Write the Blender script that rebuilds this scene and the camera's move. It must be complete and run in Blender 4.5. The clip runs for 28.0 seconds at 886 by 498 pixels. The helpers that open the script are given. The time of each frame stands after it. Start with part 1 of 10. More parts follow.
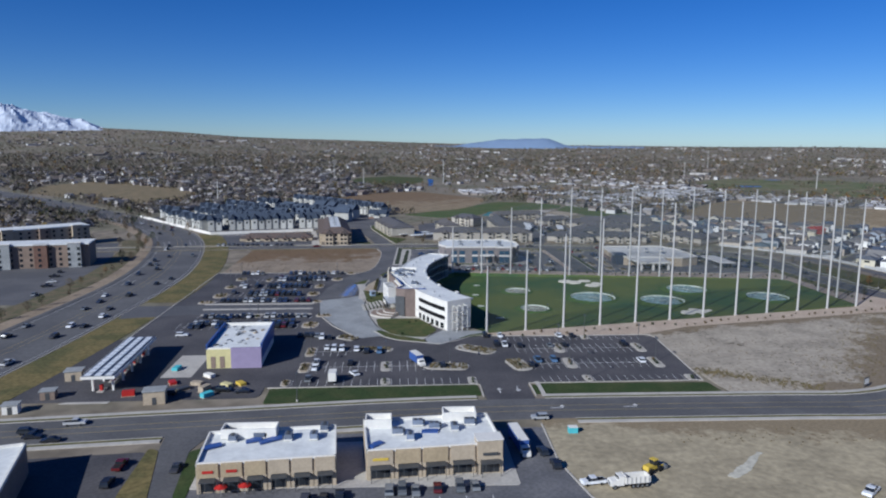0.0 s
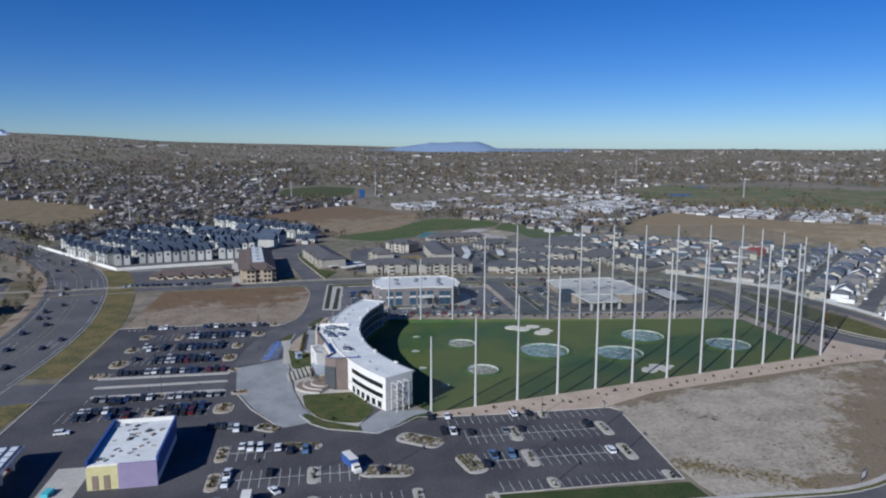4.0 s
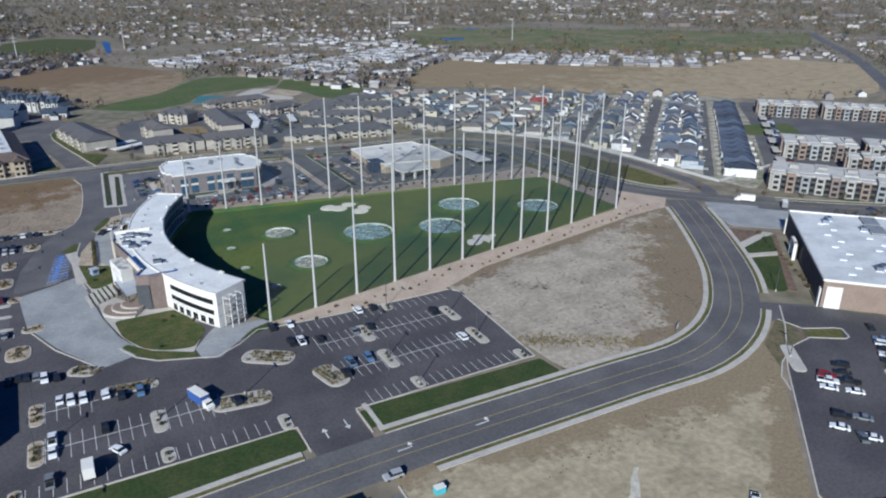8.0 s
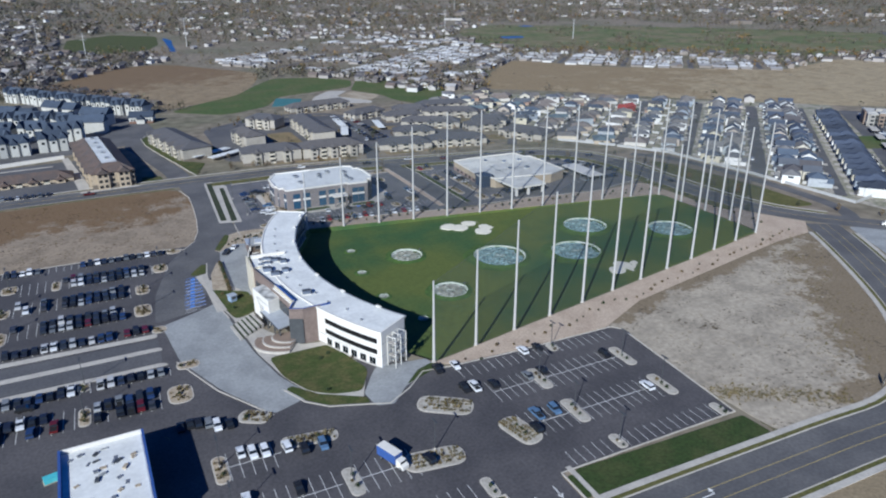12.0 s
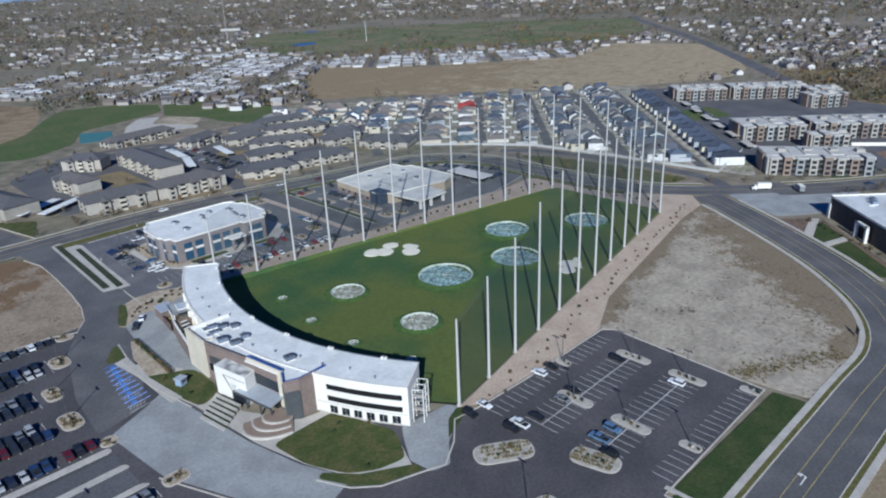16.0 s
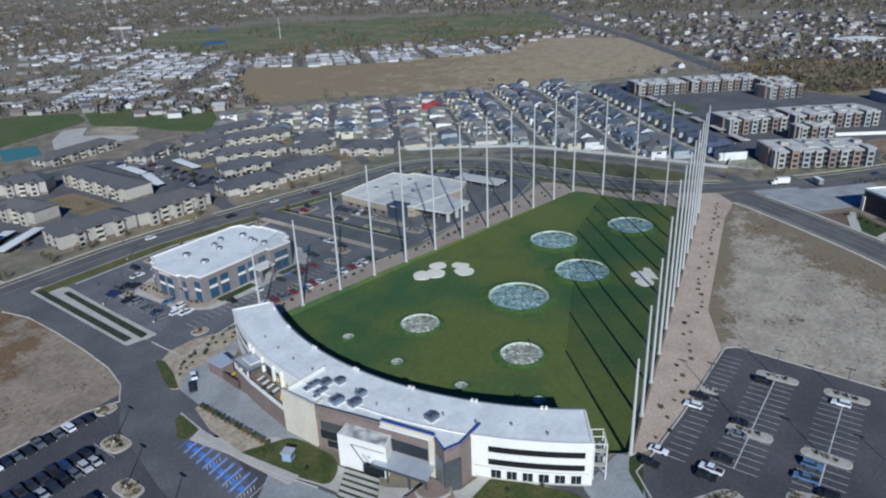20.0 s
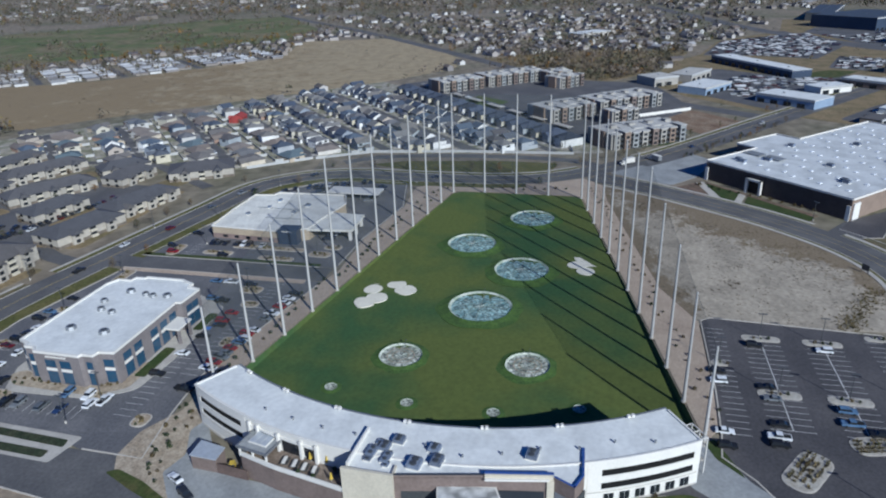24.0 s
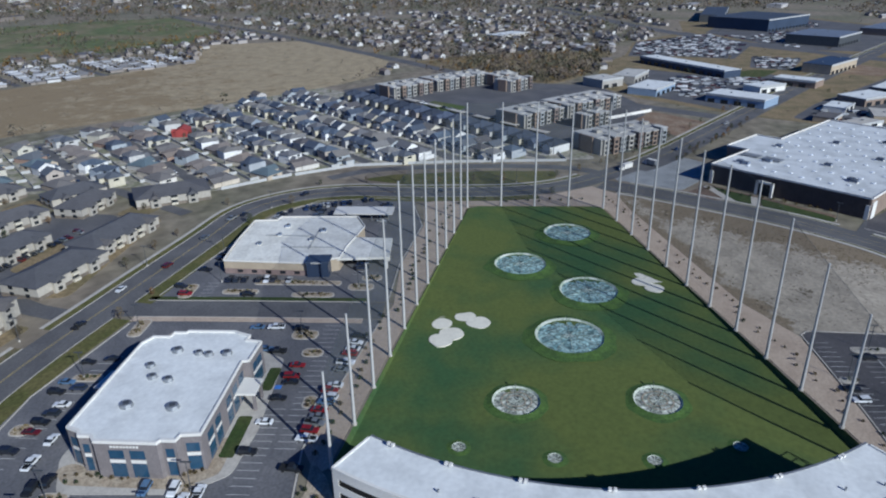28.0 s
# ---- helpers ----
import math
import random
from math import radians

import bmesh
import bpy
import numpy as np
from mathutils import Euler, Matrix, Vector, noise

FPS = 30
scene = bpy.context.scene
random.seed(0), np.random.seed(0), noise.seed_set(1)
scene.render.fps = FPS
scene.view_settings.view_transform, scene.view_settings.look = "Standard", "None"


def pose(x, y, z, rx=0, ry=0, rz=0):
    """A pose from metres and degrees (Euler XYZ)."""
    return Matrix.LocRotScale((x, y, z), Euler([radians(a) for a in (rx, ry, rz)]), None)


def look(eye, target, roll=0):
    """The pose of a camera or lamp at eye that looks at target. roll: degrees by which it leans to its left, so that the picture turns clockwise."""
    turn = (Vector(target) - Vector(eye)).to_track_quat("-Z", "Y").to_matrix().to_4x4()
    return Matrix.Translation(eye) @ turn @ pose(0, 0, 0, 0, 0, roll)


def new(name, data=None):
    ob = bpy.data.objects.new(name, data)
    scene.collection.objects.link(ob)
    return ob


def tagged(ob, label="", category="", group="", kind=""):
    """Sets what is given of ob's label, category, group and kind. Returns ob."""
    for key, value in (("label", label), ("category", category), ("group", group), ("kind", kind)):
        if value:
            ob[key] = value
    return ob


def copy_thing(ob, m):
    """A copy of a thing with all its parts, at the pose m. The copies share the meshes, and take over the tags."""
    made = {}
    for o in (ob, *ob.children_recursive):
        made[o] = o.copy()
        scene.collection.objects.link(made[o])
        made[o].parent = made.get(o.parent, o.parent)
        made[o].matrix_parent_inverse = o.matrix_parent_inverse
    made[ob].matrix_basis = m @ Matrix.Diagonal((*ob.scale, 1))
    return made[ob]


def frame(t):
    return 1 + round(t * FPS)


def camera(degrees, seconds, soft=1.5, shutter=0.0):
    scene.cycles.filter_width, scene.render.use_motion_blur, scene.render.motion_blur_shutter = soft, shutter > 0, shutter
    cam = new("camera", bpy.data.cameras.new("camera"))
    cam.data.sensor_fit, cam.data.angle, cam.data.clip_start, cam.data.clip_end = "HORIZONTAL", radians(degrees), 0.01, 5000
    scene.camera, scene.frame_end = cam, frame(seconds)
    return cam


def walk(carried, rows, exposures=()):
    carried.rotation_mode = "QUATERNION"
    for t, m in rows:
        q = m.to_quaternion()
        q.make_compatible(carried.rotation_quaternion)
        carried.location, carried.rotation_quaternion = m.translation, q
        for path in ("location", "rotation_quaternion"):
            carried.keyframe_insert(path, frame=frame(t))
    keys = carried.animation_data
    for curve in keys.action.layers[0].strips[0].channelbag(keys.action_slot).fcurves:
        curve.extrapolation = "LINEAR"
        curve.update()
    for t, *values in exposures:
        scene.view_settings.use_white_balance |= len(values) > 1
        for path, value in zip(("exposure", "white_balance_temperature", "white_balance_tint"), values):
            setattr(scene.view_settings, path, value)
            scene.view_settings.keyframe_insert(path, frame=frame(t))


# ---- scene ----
cam = camera(65.7, 28.0, 2.1)
PATH = [
    (0, (0.12, -0.48, 76.52), (0.785, 9.379, 75.014), 0.30),
    (0.5, (0.50, 4.25, 78.59), (1.290, 14.104, 77.104), 0.22),
    (1, (0.91, 9.30, 80.88), (1.903, 19.137, 79.397), 0.08),
    (1.5, (1.41, 14.59, 83.31), (2.223, 24.448, 81.821), 0.10),
    (2, (1.95, 20.02, 85.79), (2.453, 29.896, 84.278), 0.28),
    (2.5, (2.34, 25.52, 88.16), (3.511, 35.340, 86.668), 0.16),
    (3, (2.39, 30.99, 90.30), (4.171, 40.723, 88.822), 0.06),
    (3.5, (2.25, 36.01, 92.28), (3.876, 45.759, 90.785), 0.05),
    (5.5, (-0.09, 50.62, 98.89), (2.089, 60.272, 97.425), 0.45),
    (6, (-1.80, 53.34, 100.12), (1.854, 62.465, 98.300), -0.17),
    (6.5, (-4.00, 55.85, 101.44), (0.360, 64.248, 98.209), -0.40),
    (7, (-6.29, 58.56, 103.10), (-1.870, 66.772, 99.487), -0.32),
    (7.5, (-8.57, 61.30, 104.73), (-4.116, 69.484, 101.098), -0.14),
    (8, (-10.99, 64.13, 106.18), (-6.527, 72.308, 102.531), -0.05),
    (8.5, (-13.65, 67.23, 107.46), (-9.173, 75.388, 103.809), 0.07),
    (9, (-16.66, 70.66, 108.62), (-12.182, 78.815, 104.947), 0.11),
    (9.5, (-20.08, 74.48, 109.61), (-15.635, 82.635, 105.904), 0.10),
    (10, (-23.98, 78.78, 110.41), (-19.562, 86.947, 106.681), 0.14),
    (10.5, (-28.26, 83.66, 111.09), (-23.946, 91.868, 107.357), 0.06),
    (11, (-32.76, 89.12, 111.75), (-28.547, 97.387, 108.018), 0.01),
    (11.5, (-37.35, 95.23, 112.45), (-33.250, 103.550, 108.719), -0.11),
    (12, (-42.11, 101.96, 113.12), (-38.065, 110.316, 109.391), -0.07),
    (12.5, (-47.15, 108.57, 113.74), (-43.194, 116.967, 110.007), -0.03),
    (14.5, (-70.60, 130.69, 116.60), (-66.163, 138.872, 112.947), -0.90),
    (15, (-74.37, 138.02, 116.39), (-69.586, 145.998, 112.710), -1.34),
    (15.5, (-77.33, 146.12, 115.81), (-71.838, 153.610, 112.111), -2.00),
    (16, (-80.37, 154.72, 115.32), (-73.911, 161.364, 111.571), -2.45),
    (16.5, (-83.73, 163.54, 115.06), (-76.600, 169.428, 111.259), -2.60),
    (17, (-87.15, 172.39, 115.00), (-79.573, 177.673, 111.164), -2.52),
    (17.5, (-90.30, 181.14, 115.12), (-82.614, 186.240, 111.263), -2.54),
    (18, (-93.11, 189.78, 115.37), (-85.524, 195.026, 111.504), -2.39),
    (18.5, (-95.66, 198.46, 115.71), (-88.133, 203.792, 111.847), -2.37),
    (19, (-98.07, 207.30, 116.11), (-90.593, 212.703, 112.255), -2.31),
    (19.5, (-100.36, 216.21, 116.43), (-92.920, 221.650, 112.559), -2.41),
    (20, (-102.48, 225.13, 116.48), (-95.048, 230.599, 112.616), -2.19),
    (20.5, (-104.51, 234.19, 116.42), (-97.094, 239.675, 112.554), -2.29),
    (22.5, (-112.89, 271.41, 115.93), (-105.208, 276.534, 112.085), -1.70),
    (23, (-113.89, 280.94, 115.75), (-105.810, 285.377, 111.877), -1.68),
    (23.5, (-114.56, 290.89, 115.52), (-105.934, 294.101, 111.612), -1.69),
    (24, (-114.87, 300.85, 115.37), (-105.932, 303.022, 111.438), -1.82),
    (24.5, (-114.68, 310.33, 115.34), (-105.625, 311.877, 111.401), -1.60),
    (25, (-113.94, 319.47, 115.44), (-104.823, 320.557, 111.486), -1.54),
    (25.5, (-112.68, 328.53, 115.60), (-103.535, 329.390, 111.637), -1.41),
    (26, (-111.00, 337.50, 115.75), (-101.843, 338.254, 111.793), -1.33),
    (26.5, (-108.97, 346.30, 115.86), (-99.814, 346.979, 111.904), -1.05),
    (27, (-106.50, 354.88, 115.96), (-97.340, 355.522, 112.004), -1.03),
    (27.5, (-103.31, 363.10, 116.10), (-94.147, 363.669, 112.140), -0.94),
    (28, (-99.04, 370.68, 116.33), (-89.878, 371.190, 112.371), -0.89),
]
walk(cam, [(t, look(eye, target, roll)) for t, eye, target, roll in PATH], [(0, 0.03, 5600, 8), (5, 0.02, 5600, 8), (6, 0.04, 5600, 8), (8, 0.27, 5650, 5), (13, 0.27, 5550, 5.5), (19, 0.05, 5450, 4), (28, -0.01, 5450, 5)])

# ---- light ----
SUN_EL, SUN_AZ = 29.0, 223.5        # degrees; azimuth counted from +x to +y
world = bpy.data.worlds.new("sky_world")
scene.world = world
world.use_nodes = True
wn = world.node_tree
sky = wn.nodes.new("ShaderNodeTexSky")
sky.sky_type = 'NISHITA'
sky.sun_disc = False
sky.sun_elevation = radians(SUN_EL)
sky.sun_rotation = radians(90 - SUN_AZ)
sky.altitude = 2600
sky.air_density, sky.dust_density, sky.ozone_density = 1.0, 1.5, 5.0
hue = wn.nodes.new("ShaderNodeHueSaturation")
hue.inputs["Hue"].default_value = 0.514
hue.inputs["Saturation"].default_value = 1.25
wn.links.new(sky.outputs[0], hue.inputs["Color"])
wn.links.new(hue.outputs[0], wn.nodes["Background"].inputs[0])
wn.nodes["Background"].inputs[1].default_value = 0.075
sun = new("sun", bpy.data.lights.new("sun", 'SUN'))
sun.data.energy, sun.data.angle, sun.data.color = 5.0, radians(0.53), (1.0, 0.94, 0.85)
sd = Vector((math.cos(radians(SUN_AZ)) * math.cos(radians(SUN_EL)), math.sin(radians(SUN_AZ)) * math.cos(radians(SUN_EL)), math.sin(radians(SUN_EL))))
sun.matrix_world = look(sd * 300, (0, 0, 0))

# ---- materials ----
MATS = {}


def mat(name, col, rough=0.85, metal=0.0, var=0.18, grain=1.5, patch=14.0, bump=0.0, tint=None, spec=0.3, rand=0.0, island=0.0):
    """A plain surface with variation at two scales; tint: the colour of its patches; rand: shift from object to object."""
    m = bpy.data.materials.new(name)
    m.use_nodes = True
    n, l = m.node_tree.nodes, m.node_tree.links
    b = n["Principled BSDF"]
    b.inputs["Roughness"].default_value, b.inputs["Metallic"].default_value = rough, metal
    b.inputs["Specular IOR Level"].default_value = spec
    tc = n.new("ShaderNodeTexCoord")
    fine = n.new("ShaderNodeTexNoise")
    fine.inputs["Scale"].default_value, fine.inputs["Detail"].default_value = 1.0 / grain, 6
    wide = n.new("ShaderNodeTexNoise")
    wide.inputs["Scale"].default_value, wide.inputs["Detail"].default_value = 1.0 / patch, 4
    l.new(tc.outputs["Object"], fine.inputs["Vector"])
    l.new(tc.outputs["Object"], wide.inputs["Vector"])
    mixp = n.new("ShaderNodeMix")
    mixp.data_type = 'RGBA'
    mixp.inputs[6].default_value = (*col, 1)
    mixp.inputs[7].default_value = (*(tint or [c * (1 - var) for c in col]), 1)
    ramp = n.new("ShaderNodeMapRange")
    ramp.inputs[1].default_value, ramp.inputs[2].default_value = 0.42, 0.62
    l.new(wide.outputs[0], ramp.inputs[0])
    l.new(ramp.outputs[0], mixp.inputs[0])
    val = n.new("ShaderNodeMapRange")
    val.inputs[1].default_value, val.inputs[2].default_value = 0.3, 0.7
    val.inputs[3].default_value, val.inputs[4].default_value = 1 - var, 1 + var
    l.new(fine.outputs[0], val.inputs[0])
    mul = n.new("ShaderNodeMix")
    mul.data_type, mul.blend_type = 'RGBA', 'MULTIPLY'
    mul.inputs[0].default_value = 1
    l.new(mixp.outputs[2], mul.inputs[6])
    l.new(val.outputs[0], mul.inputs[7])
    out = mul.outputs[2]
    if rand or island:
        src = n.new("ShaderNodeObjectInfo").outputs["Random"] if rand else n.new("ShaderNodeNewGeometry").outputs["Random Per Island"]
        k = rand or island
        rr = n.new("ShaderNodeMapRange")
        rr.inputs[3].default_value, rr.inputs[4].default_value = 1 - k, 1 + k
        l.new(src, rr.inputs[0])
        m2 = n.new("ShaderNodeMix")
        m2.data_type, m2.blend_type = 'RGBA', 'MULTIPLY'
        m2.inputs[0].default_value = 1
        l.new(out, m2.inputs[6])
        l.new(rr.outputs[0], m2.inputs[7])
        out = m2.outputs[2]
    l.new(out, b.inputs["Base Color"])
    if bump:
        bp = n.new("ShaderNodeBump")
        bp.inputs["Strength"].default_value, bp.inputs["Distance"].default_value = 0.6, bump
        l.new(fine.outputs[0], bp.inputs["Height"])
        l.new(bp.outputs[0], b.inputs["Normal"])
    MATS[name] = m
    return m


def palette(name, cols, rough=0.6, metal=0.0, island=False, spec=0.4, var=0.1):
    """A surface whose colour is one of cols, by the object's or the island's random number."""
    m = mat(name, (1, 1, 1), rough, metal, var, 1.2, 6.0, spec=spec)
    n, l = m.node_tree.nodes, m.node_tree.links
    src = n.new("ShaderNodeNewGeometry").outputs["Random Per Island"] if island else n.new("ShaderNodeObjectInfo").outputs["Random"]
    cr = n.new("ShaderNodeValToRGB")
    cr.color_ramp.interpolation = 'CONSTANT'
    el = cr.color_ramp.elements
    while len(el) < len(cols):
        el.new(0.5)
    for i, c in enumerate(cols):
        el[i].position = i / len(cols)
        el[i].color = (*c, 1)
    l.new(src, cr.inputs[0])
    b = n["Principled BSDF"]
    prev = b.inputs["Base Color"].links[0].from_socket
    m2 = n.new("ShaderNodeMix")
    m2.data_type, m2.blend_type = 'RGBA', 'MULTIPLY'
    m2.inputs[0].default_value = 1
    l.new(prev, m2.inputs[6])
    l.new(cr.outputs[0], m2.inputs[7])
    l.new(m2.outputs[2], b.inputs["Base Color"])
    return m


ASPH = mat("asphalt_lot", (0.094, 0.093, 0.098), 0.9, var=0.18, grain=0.8, patch=22, tint=(0.122, 0.119, 0.121))
ASPHN = mat("sealed_asphalt_lot", (0.066, 0.063, 0.067), 0.88, var=0.2, grain=0.8, patch=24, tint=(0.096, 0.090, 0.092))
OFFLOT = mat("grey_lot_asphalt", (0.118, 0.117, 0.124), 0.9, var=0.2, grain=0.8, patch=14, tint=(0.158, 0.154, 0.158))
ROADM = mat("asphalt_road", (0.099, 0.097, 0.099), 0.9, var=0.16, grain=0.9, patch=16, tint=(0.130, 0.126, 0.125))
HWYM = mat("asphalt_highway", (0.100, 0.098, 0.100), 0.9, var=0.18, grain=1.5, patch=25, tint=(0.126, 0.123, 0.122))
CONC = mat("concrete", (0.46, 0.43, 0.38), 0.9, var=0.12, grain=0.7, patch=6, tint=(0.40, 0.37, 0.33))
PLAZA = mat("plaza_concrete", (0.315, 0.322, 0.318), 0.85, var=0.12, grain=1.0, patch=9, tint=(0.25, 0.256, 0.255))
KERB = mat("kerb_concrete", (0.50, 0.46, 0.40), 0.9, var=0.12, grain=0.6, patch=5)
DIRT = mat("bare_dirt", (0.30, 0.235, 0.165), 0.95, var=0.22, grain=1.6, patch=16, tint=(0.24, 0.185, 0.125), bump=0.15)
PONDM = mat("pond_water", (0.025, 0.07, 0.20), 0.35, var=0.15, grain=8, patch=40)
SPILL = mat("crushed_concrete", (0.50, 0.47, 0.38), 0.95, var=0.2, grain=1.2, patch=5, tint=(0.46, 0.43, 0.35))
PALED = mat("pale_dirt", (0.395, 0.335, 0.252), 0.95, var=0.26, grain=2.6, patch=15, tint=(0.275, 0.225, 0.155), bump=0.2)
DRYG = mat("dry_grass", (0.225, 0.17, 0.095), 0.95, var=0.30, grain=1.6, patch=16, tint=(0.155, 0.128, 0.066), bump=0.2)
TURF = mat("artificial_turf", (0.096, 0.120, 0.029), 0.9, var=0.14, grain=1.3, patch=44, tint=(0.040, 0.088, 0.031))
LAWN = mat("lawn_grass", (0.034, 0.056, 0.014), 0.95, var=0.28, grain=0.8, patch=7, tint=(0.052, 0.066, 0.020), bump=0.08)
LAWNY = mat("worn_lawn_grass", (0.050, 0.068, 0.017), 0.95, var=0.28, grain=0.8, patch=5, tint=(0.088, 0.086, 0.030), bump=0.08)
OLIVE = mat("olive_grass", (0.088, 0.090, 0.026), 0.95, var=0.3, grain=1.2, patch=9, tint=(0.125, 0.112, 0.04), bump=0.1)
WEEDV = mat("weedy_verge", (0.105, 0.098, 0.05), 0.95, var=0.3, grain=0.7, patch=5, tint=(0.16, 0.125, 0.075), bump=0.1)
GREENF = mat("green_field", (0.070, 0.102, 0.030), 0.95, var=0.2, grain=4, patch=30, tint=(0.096, 0.108, 0.040))
GOLFG = mat("far_green", (0.112, 0.132, 0.052), 0.95, var=0.3, grain=14, patch=70, tint=(0.185, 0.155, 0.088))
VERGEY = mat("yellow_verge", (0.165, 0.130, 0.050), 0.95, var=0.32, grain=1.4, patch=12, tint=(0.098, 0.092, 0.034), bump=0.2)
YARD = mat("pale_yards", (0.34, 0.31, 0.26), 0.95, var=0.35, grain=2.5, patch=9, tint=(0.19, 0.19, 0.12))
GRAVEL = mat("pink_gravel", (0.455, 0.365, 0.28), 0.95, var=0.2, grain=0.7, patch=9, tint=(0.40, 0.315, 0.24))
MULCH = mat("tan_mulch", (0.40, 0.335, 0.25), 0.95, var=0.3, grain=0.6, patch=3, tint=(0.31, 0.25, 0.18))
SUBURB = mat("suburb_ground", (0.215, 0.18, 0.135), 0.95, var=0.35, grain=9, patch=110, tint=(0.155, 0.145, 0.095))
WHITEP = mat("white_paint", (0.72, 0.71, 0.68), 0.7, var=0.18, grain=0.5, patch=4)
YELLOWP = mat("yellow_paint", (0.46, 0.36, 0.14), 0.7, var=0.2, grain=0.5, patch=4)
BLUEP = mat("blue_paint", (0.08, 0.22, 0.62), 0.7, var=0.15, grain=0.5, patch=4)
WROOF = mat("white_membrane", (0.72, 0.725, 0.695), 0.6, var=0.08, grain=1.4, patch=7, tint=(0.63, 0.635, 0.61))
VINYL = mat("white_vinyl", (0.43, 0.43, 0.42), 0.7, var=0.08, grain=0.8, patch=4)
GROOF = mat("grey_white_membrane", (0.62, 0.63, 0.62), 0.65, var=0.07, grain=1.6, patch=11, tint=(0.49, 0.50, 0.49))
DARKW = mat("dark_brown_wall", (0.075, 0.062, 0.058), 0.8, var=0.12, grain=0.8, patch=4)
STUCCO = mat("white_stucco", (0.70, 0.675, 0.62), 0.85, var=0.05, grain=0.5, patch=5)
BEIGE = mat("beige_stucco", (0.56, 0.51, 0.405), 0.85, var=0.08, grain=0.6, patch=5)
TAUPE = mat("taupe_panel", (0.20, 0.155, 0.135), 0.7, var=0.12, grain=0.8, patch=4)
# near-black: painted shade of openings, also plain black parts such as tyres
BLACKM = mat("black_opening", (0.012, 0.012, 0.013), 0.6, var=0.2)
DARKG = mat("dark_glass", (0.018, 0.022, 0.028), 0.08, var=0.05, spec=0.6)
BLUEG = mat("blue_glass", (0.03, 0.075, 0.13), 0.10, var=0.1, spec=0.6)
GREYM = mat("grey_metal", (0.33, 0.34, 0.35), 0.45, 0.6, var=0.1, grain=0.6, patch=3)
DGREY = mat("dark_grey_metal", (0.09, 0.095, 0.10), 0.5, 0.3, var=0.12, grain=0.6, patch=3)
POLEM = mat("galvanised_pole", (0.45, 0.44, 0.42), 0.5, 0.0, var=0.06, grain=1.0, patch=8)
SANDW = mat("white_sand", (0.70, 0.66, 0.55), 0.9, var=0.07, grain=0.8, patch=5)
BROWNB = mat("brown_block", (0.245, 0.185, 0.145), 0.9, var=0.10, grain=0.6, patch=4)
OFFB = mat("grey_brick", (0.205, 0.182, 0.178), 0.9, var=0.12, grain=0.6, patch=4)
TANB = mat("tan_block", (0.42, 0.345, 0.25), 0.9, var=0.10, grain=0.6, patch=4)
BLUETARP = mat("blue_sheet", (0.045, 0.095, 0.29), 0.5, var=0.12, grain=0.8, patch=4)
RUBBER = mat("rubber", (0.015, 0.015, 0.015), 0.85, var=0.1)
SNOWM = mat("snow_rock", (0.70, 0.75, 0.83), 0.9, var=0.05, grain=40, patch=60, tint=(0.54, 0.60, 0.70))
# the blue is distance haze put into the colour of mesa and hills
HAZEHILL = mat("far_hills", (0.16, 0.225, 0.335), 0.95, var=0.06, grain=90, patch=200)
BARK = mat("bark", (0.12, 0.09, 0.065), 0.95, var=0.2, grain=0.3, patch=1)
CAR = palette("car_paint", [(0.015, 0.016, 0.018), (0.72, 0.72, 0.72), (0.03, 0.035, 0.045), (0.35, 0.36, 0.37), (0.02, 0.02, 0.022), (0.03, 0.04, 0.07), (0.12, 0.13, 0.14),
                            (0.10, 0.012, 0.014), (0.02, 0.022, 0.03), (0.025, 0.045, 0.11), (0.60, 0.61, 0.62), (0.05, 0.05, 0.055), (0.018, 0.022, 0.035), (0.20, 0.21, 0.22), (0.03, 0.032, 0.036), (0.45, 0.45, 0.45)], 0.25, 0.0, spec=0.6, var=0.03)
CARF = palette("far_car_paint", [(0.02, 0.02, 0.022), (0.55, 0.55, 0.55), (0.05, 0.055, 0.065), (0.25, 0.26, 0.27), (0.03, 0.03, 0.035), (0.42, 0.43, 0.44), (0.03, 0.04, 0.07), (0.12, 0.13, 0.14), (0.07, 0.02, 0.02), (0.62, 0.62, 0.62)], 0.3, 0.0, island=True, spec=0.5)
HROOF = palette("house_roof", [(0.065, 0.08, 0.11), (0.14, 0.14, 0.15), (0.10, 0.11, 0.13), (0.06, 0.075, 0.11), (0.17, 0.16, 0.15), (0.09, 0.115, 0.155), (0.19, 0.185, 0.18), (0.09, 0.085, 0.09)], 0.9)
BROWNR = palette("brown_house_roof", [(0.19, 0.165, 0.15), (0.15, 0.14, 0.135), (0.12, 0.13, 0.145), (0.21, 0.175, 0.15), (0.15, 0.15, 0.155), (0.17, 0.145, 0.13), (0.11, 0.145, 0.165)], 0.92)
NAVYR = mat("navy_shingle", (0.060, 0.073, 0.105), 0.9, var=0.15, grain=0.8, patch=5, rand=0.45)
REDH = mat("dull_red_siding", (0.30, 0.055, 0.05), 0.85, var=0.12)
PALEB = mat("pale_blue_siding", (0.25, 0.32, 0.42), 0.7, var=0.1, grain=0.8, patch=4)
HWALL = palette("house_wall", [(0.64, 0.64, 0.62), (0.37, 0.39, 0.41), (0.50, 0.47, 0.39), (0.74, 0.74, 0.72), (0.25, 0.28, 0.325), (0.47, 0.46, 0.44), (0.68, 0.67, 0.65), (0.52, 0.48, 0.37), (0.34, 0.37, 0.39), (0.40, 0.35, 0.30)], 0.85)
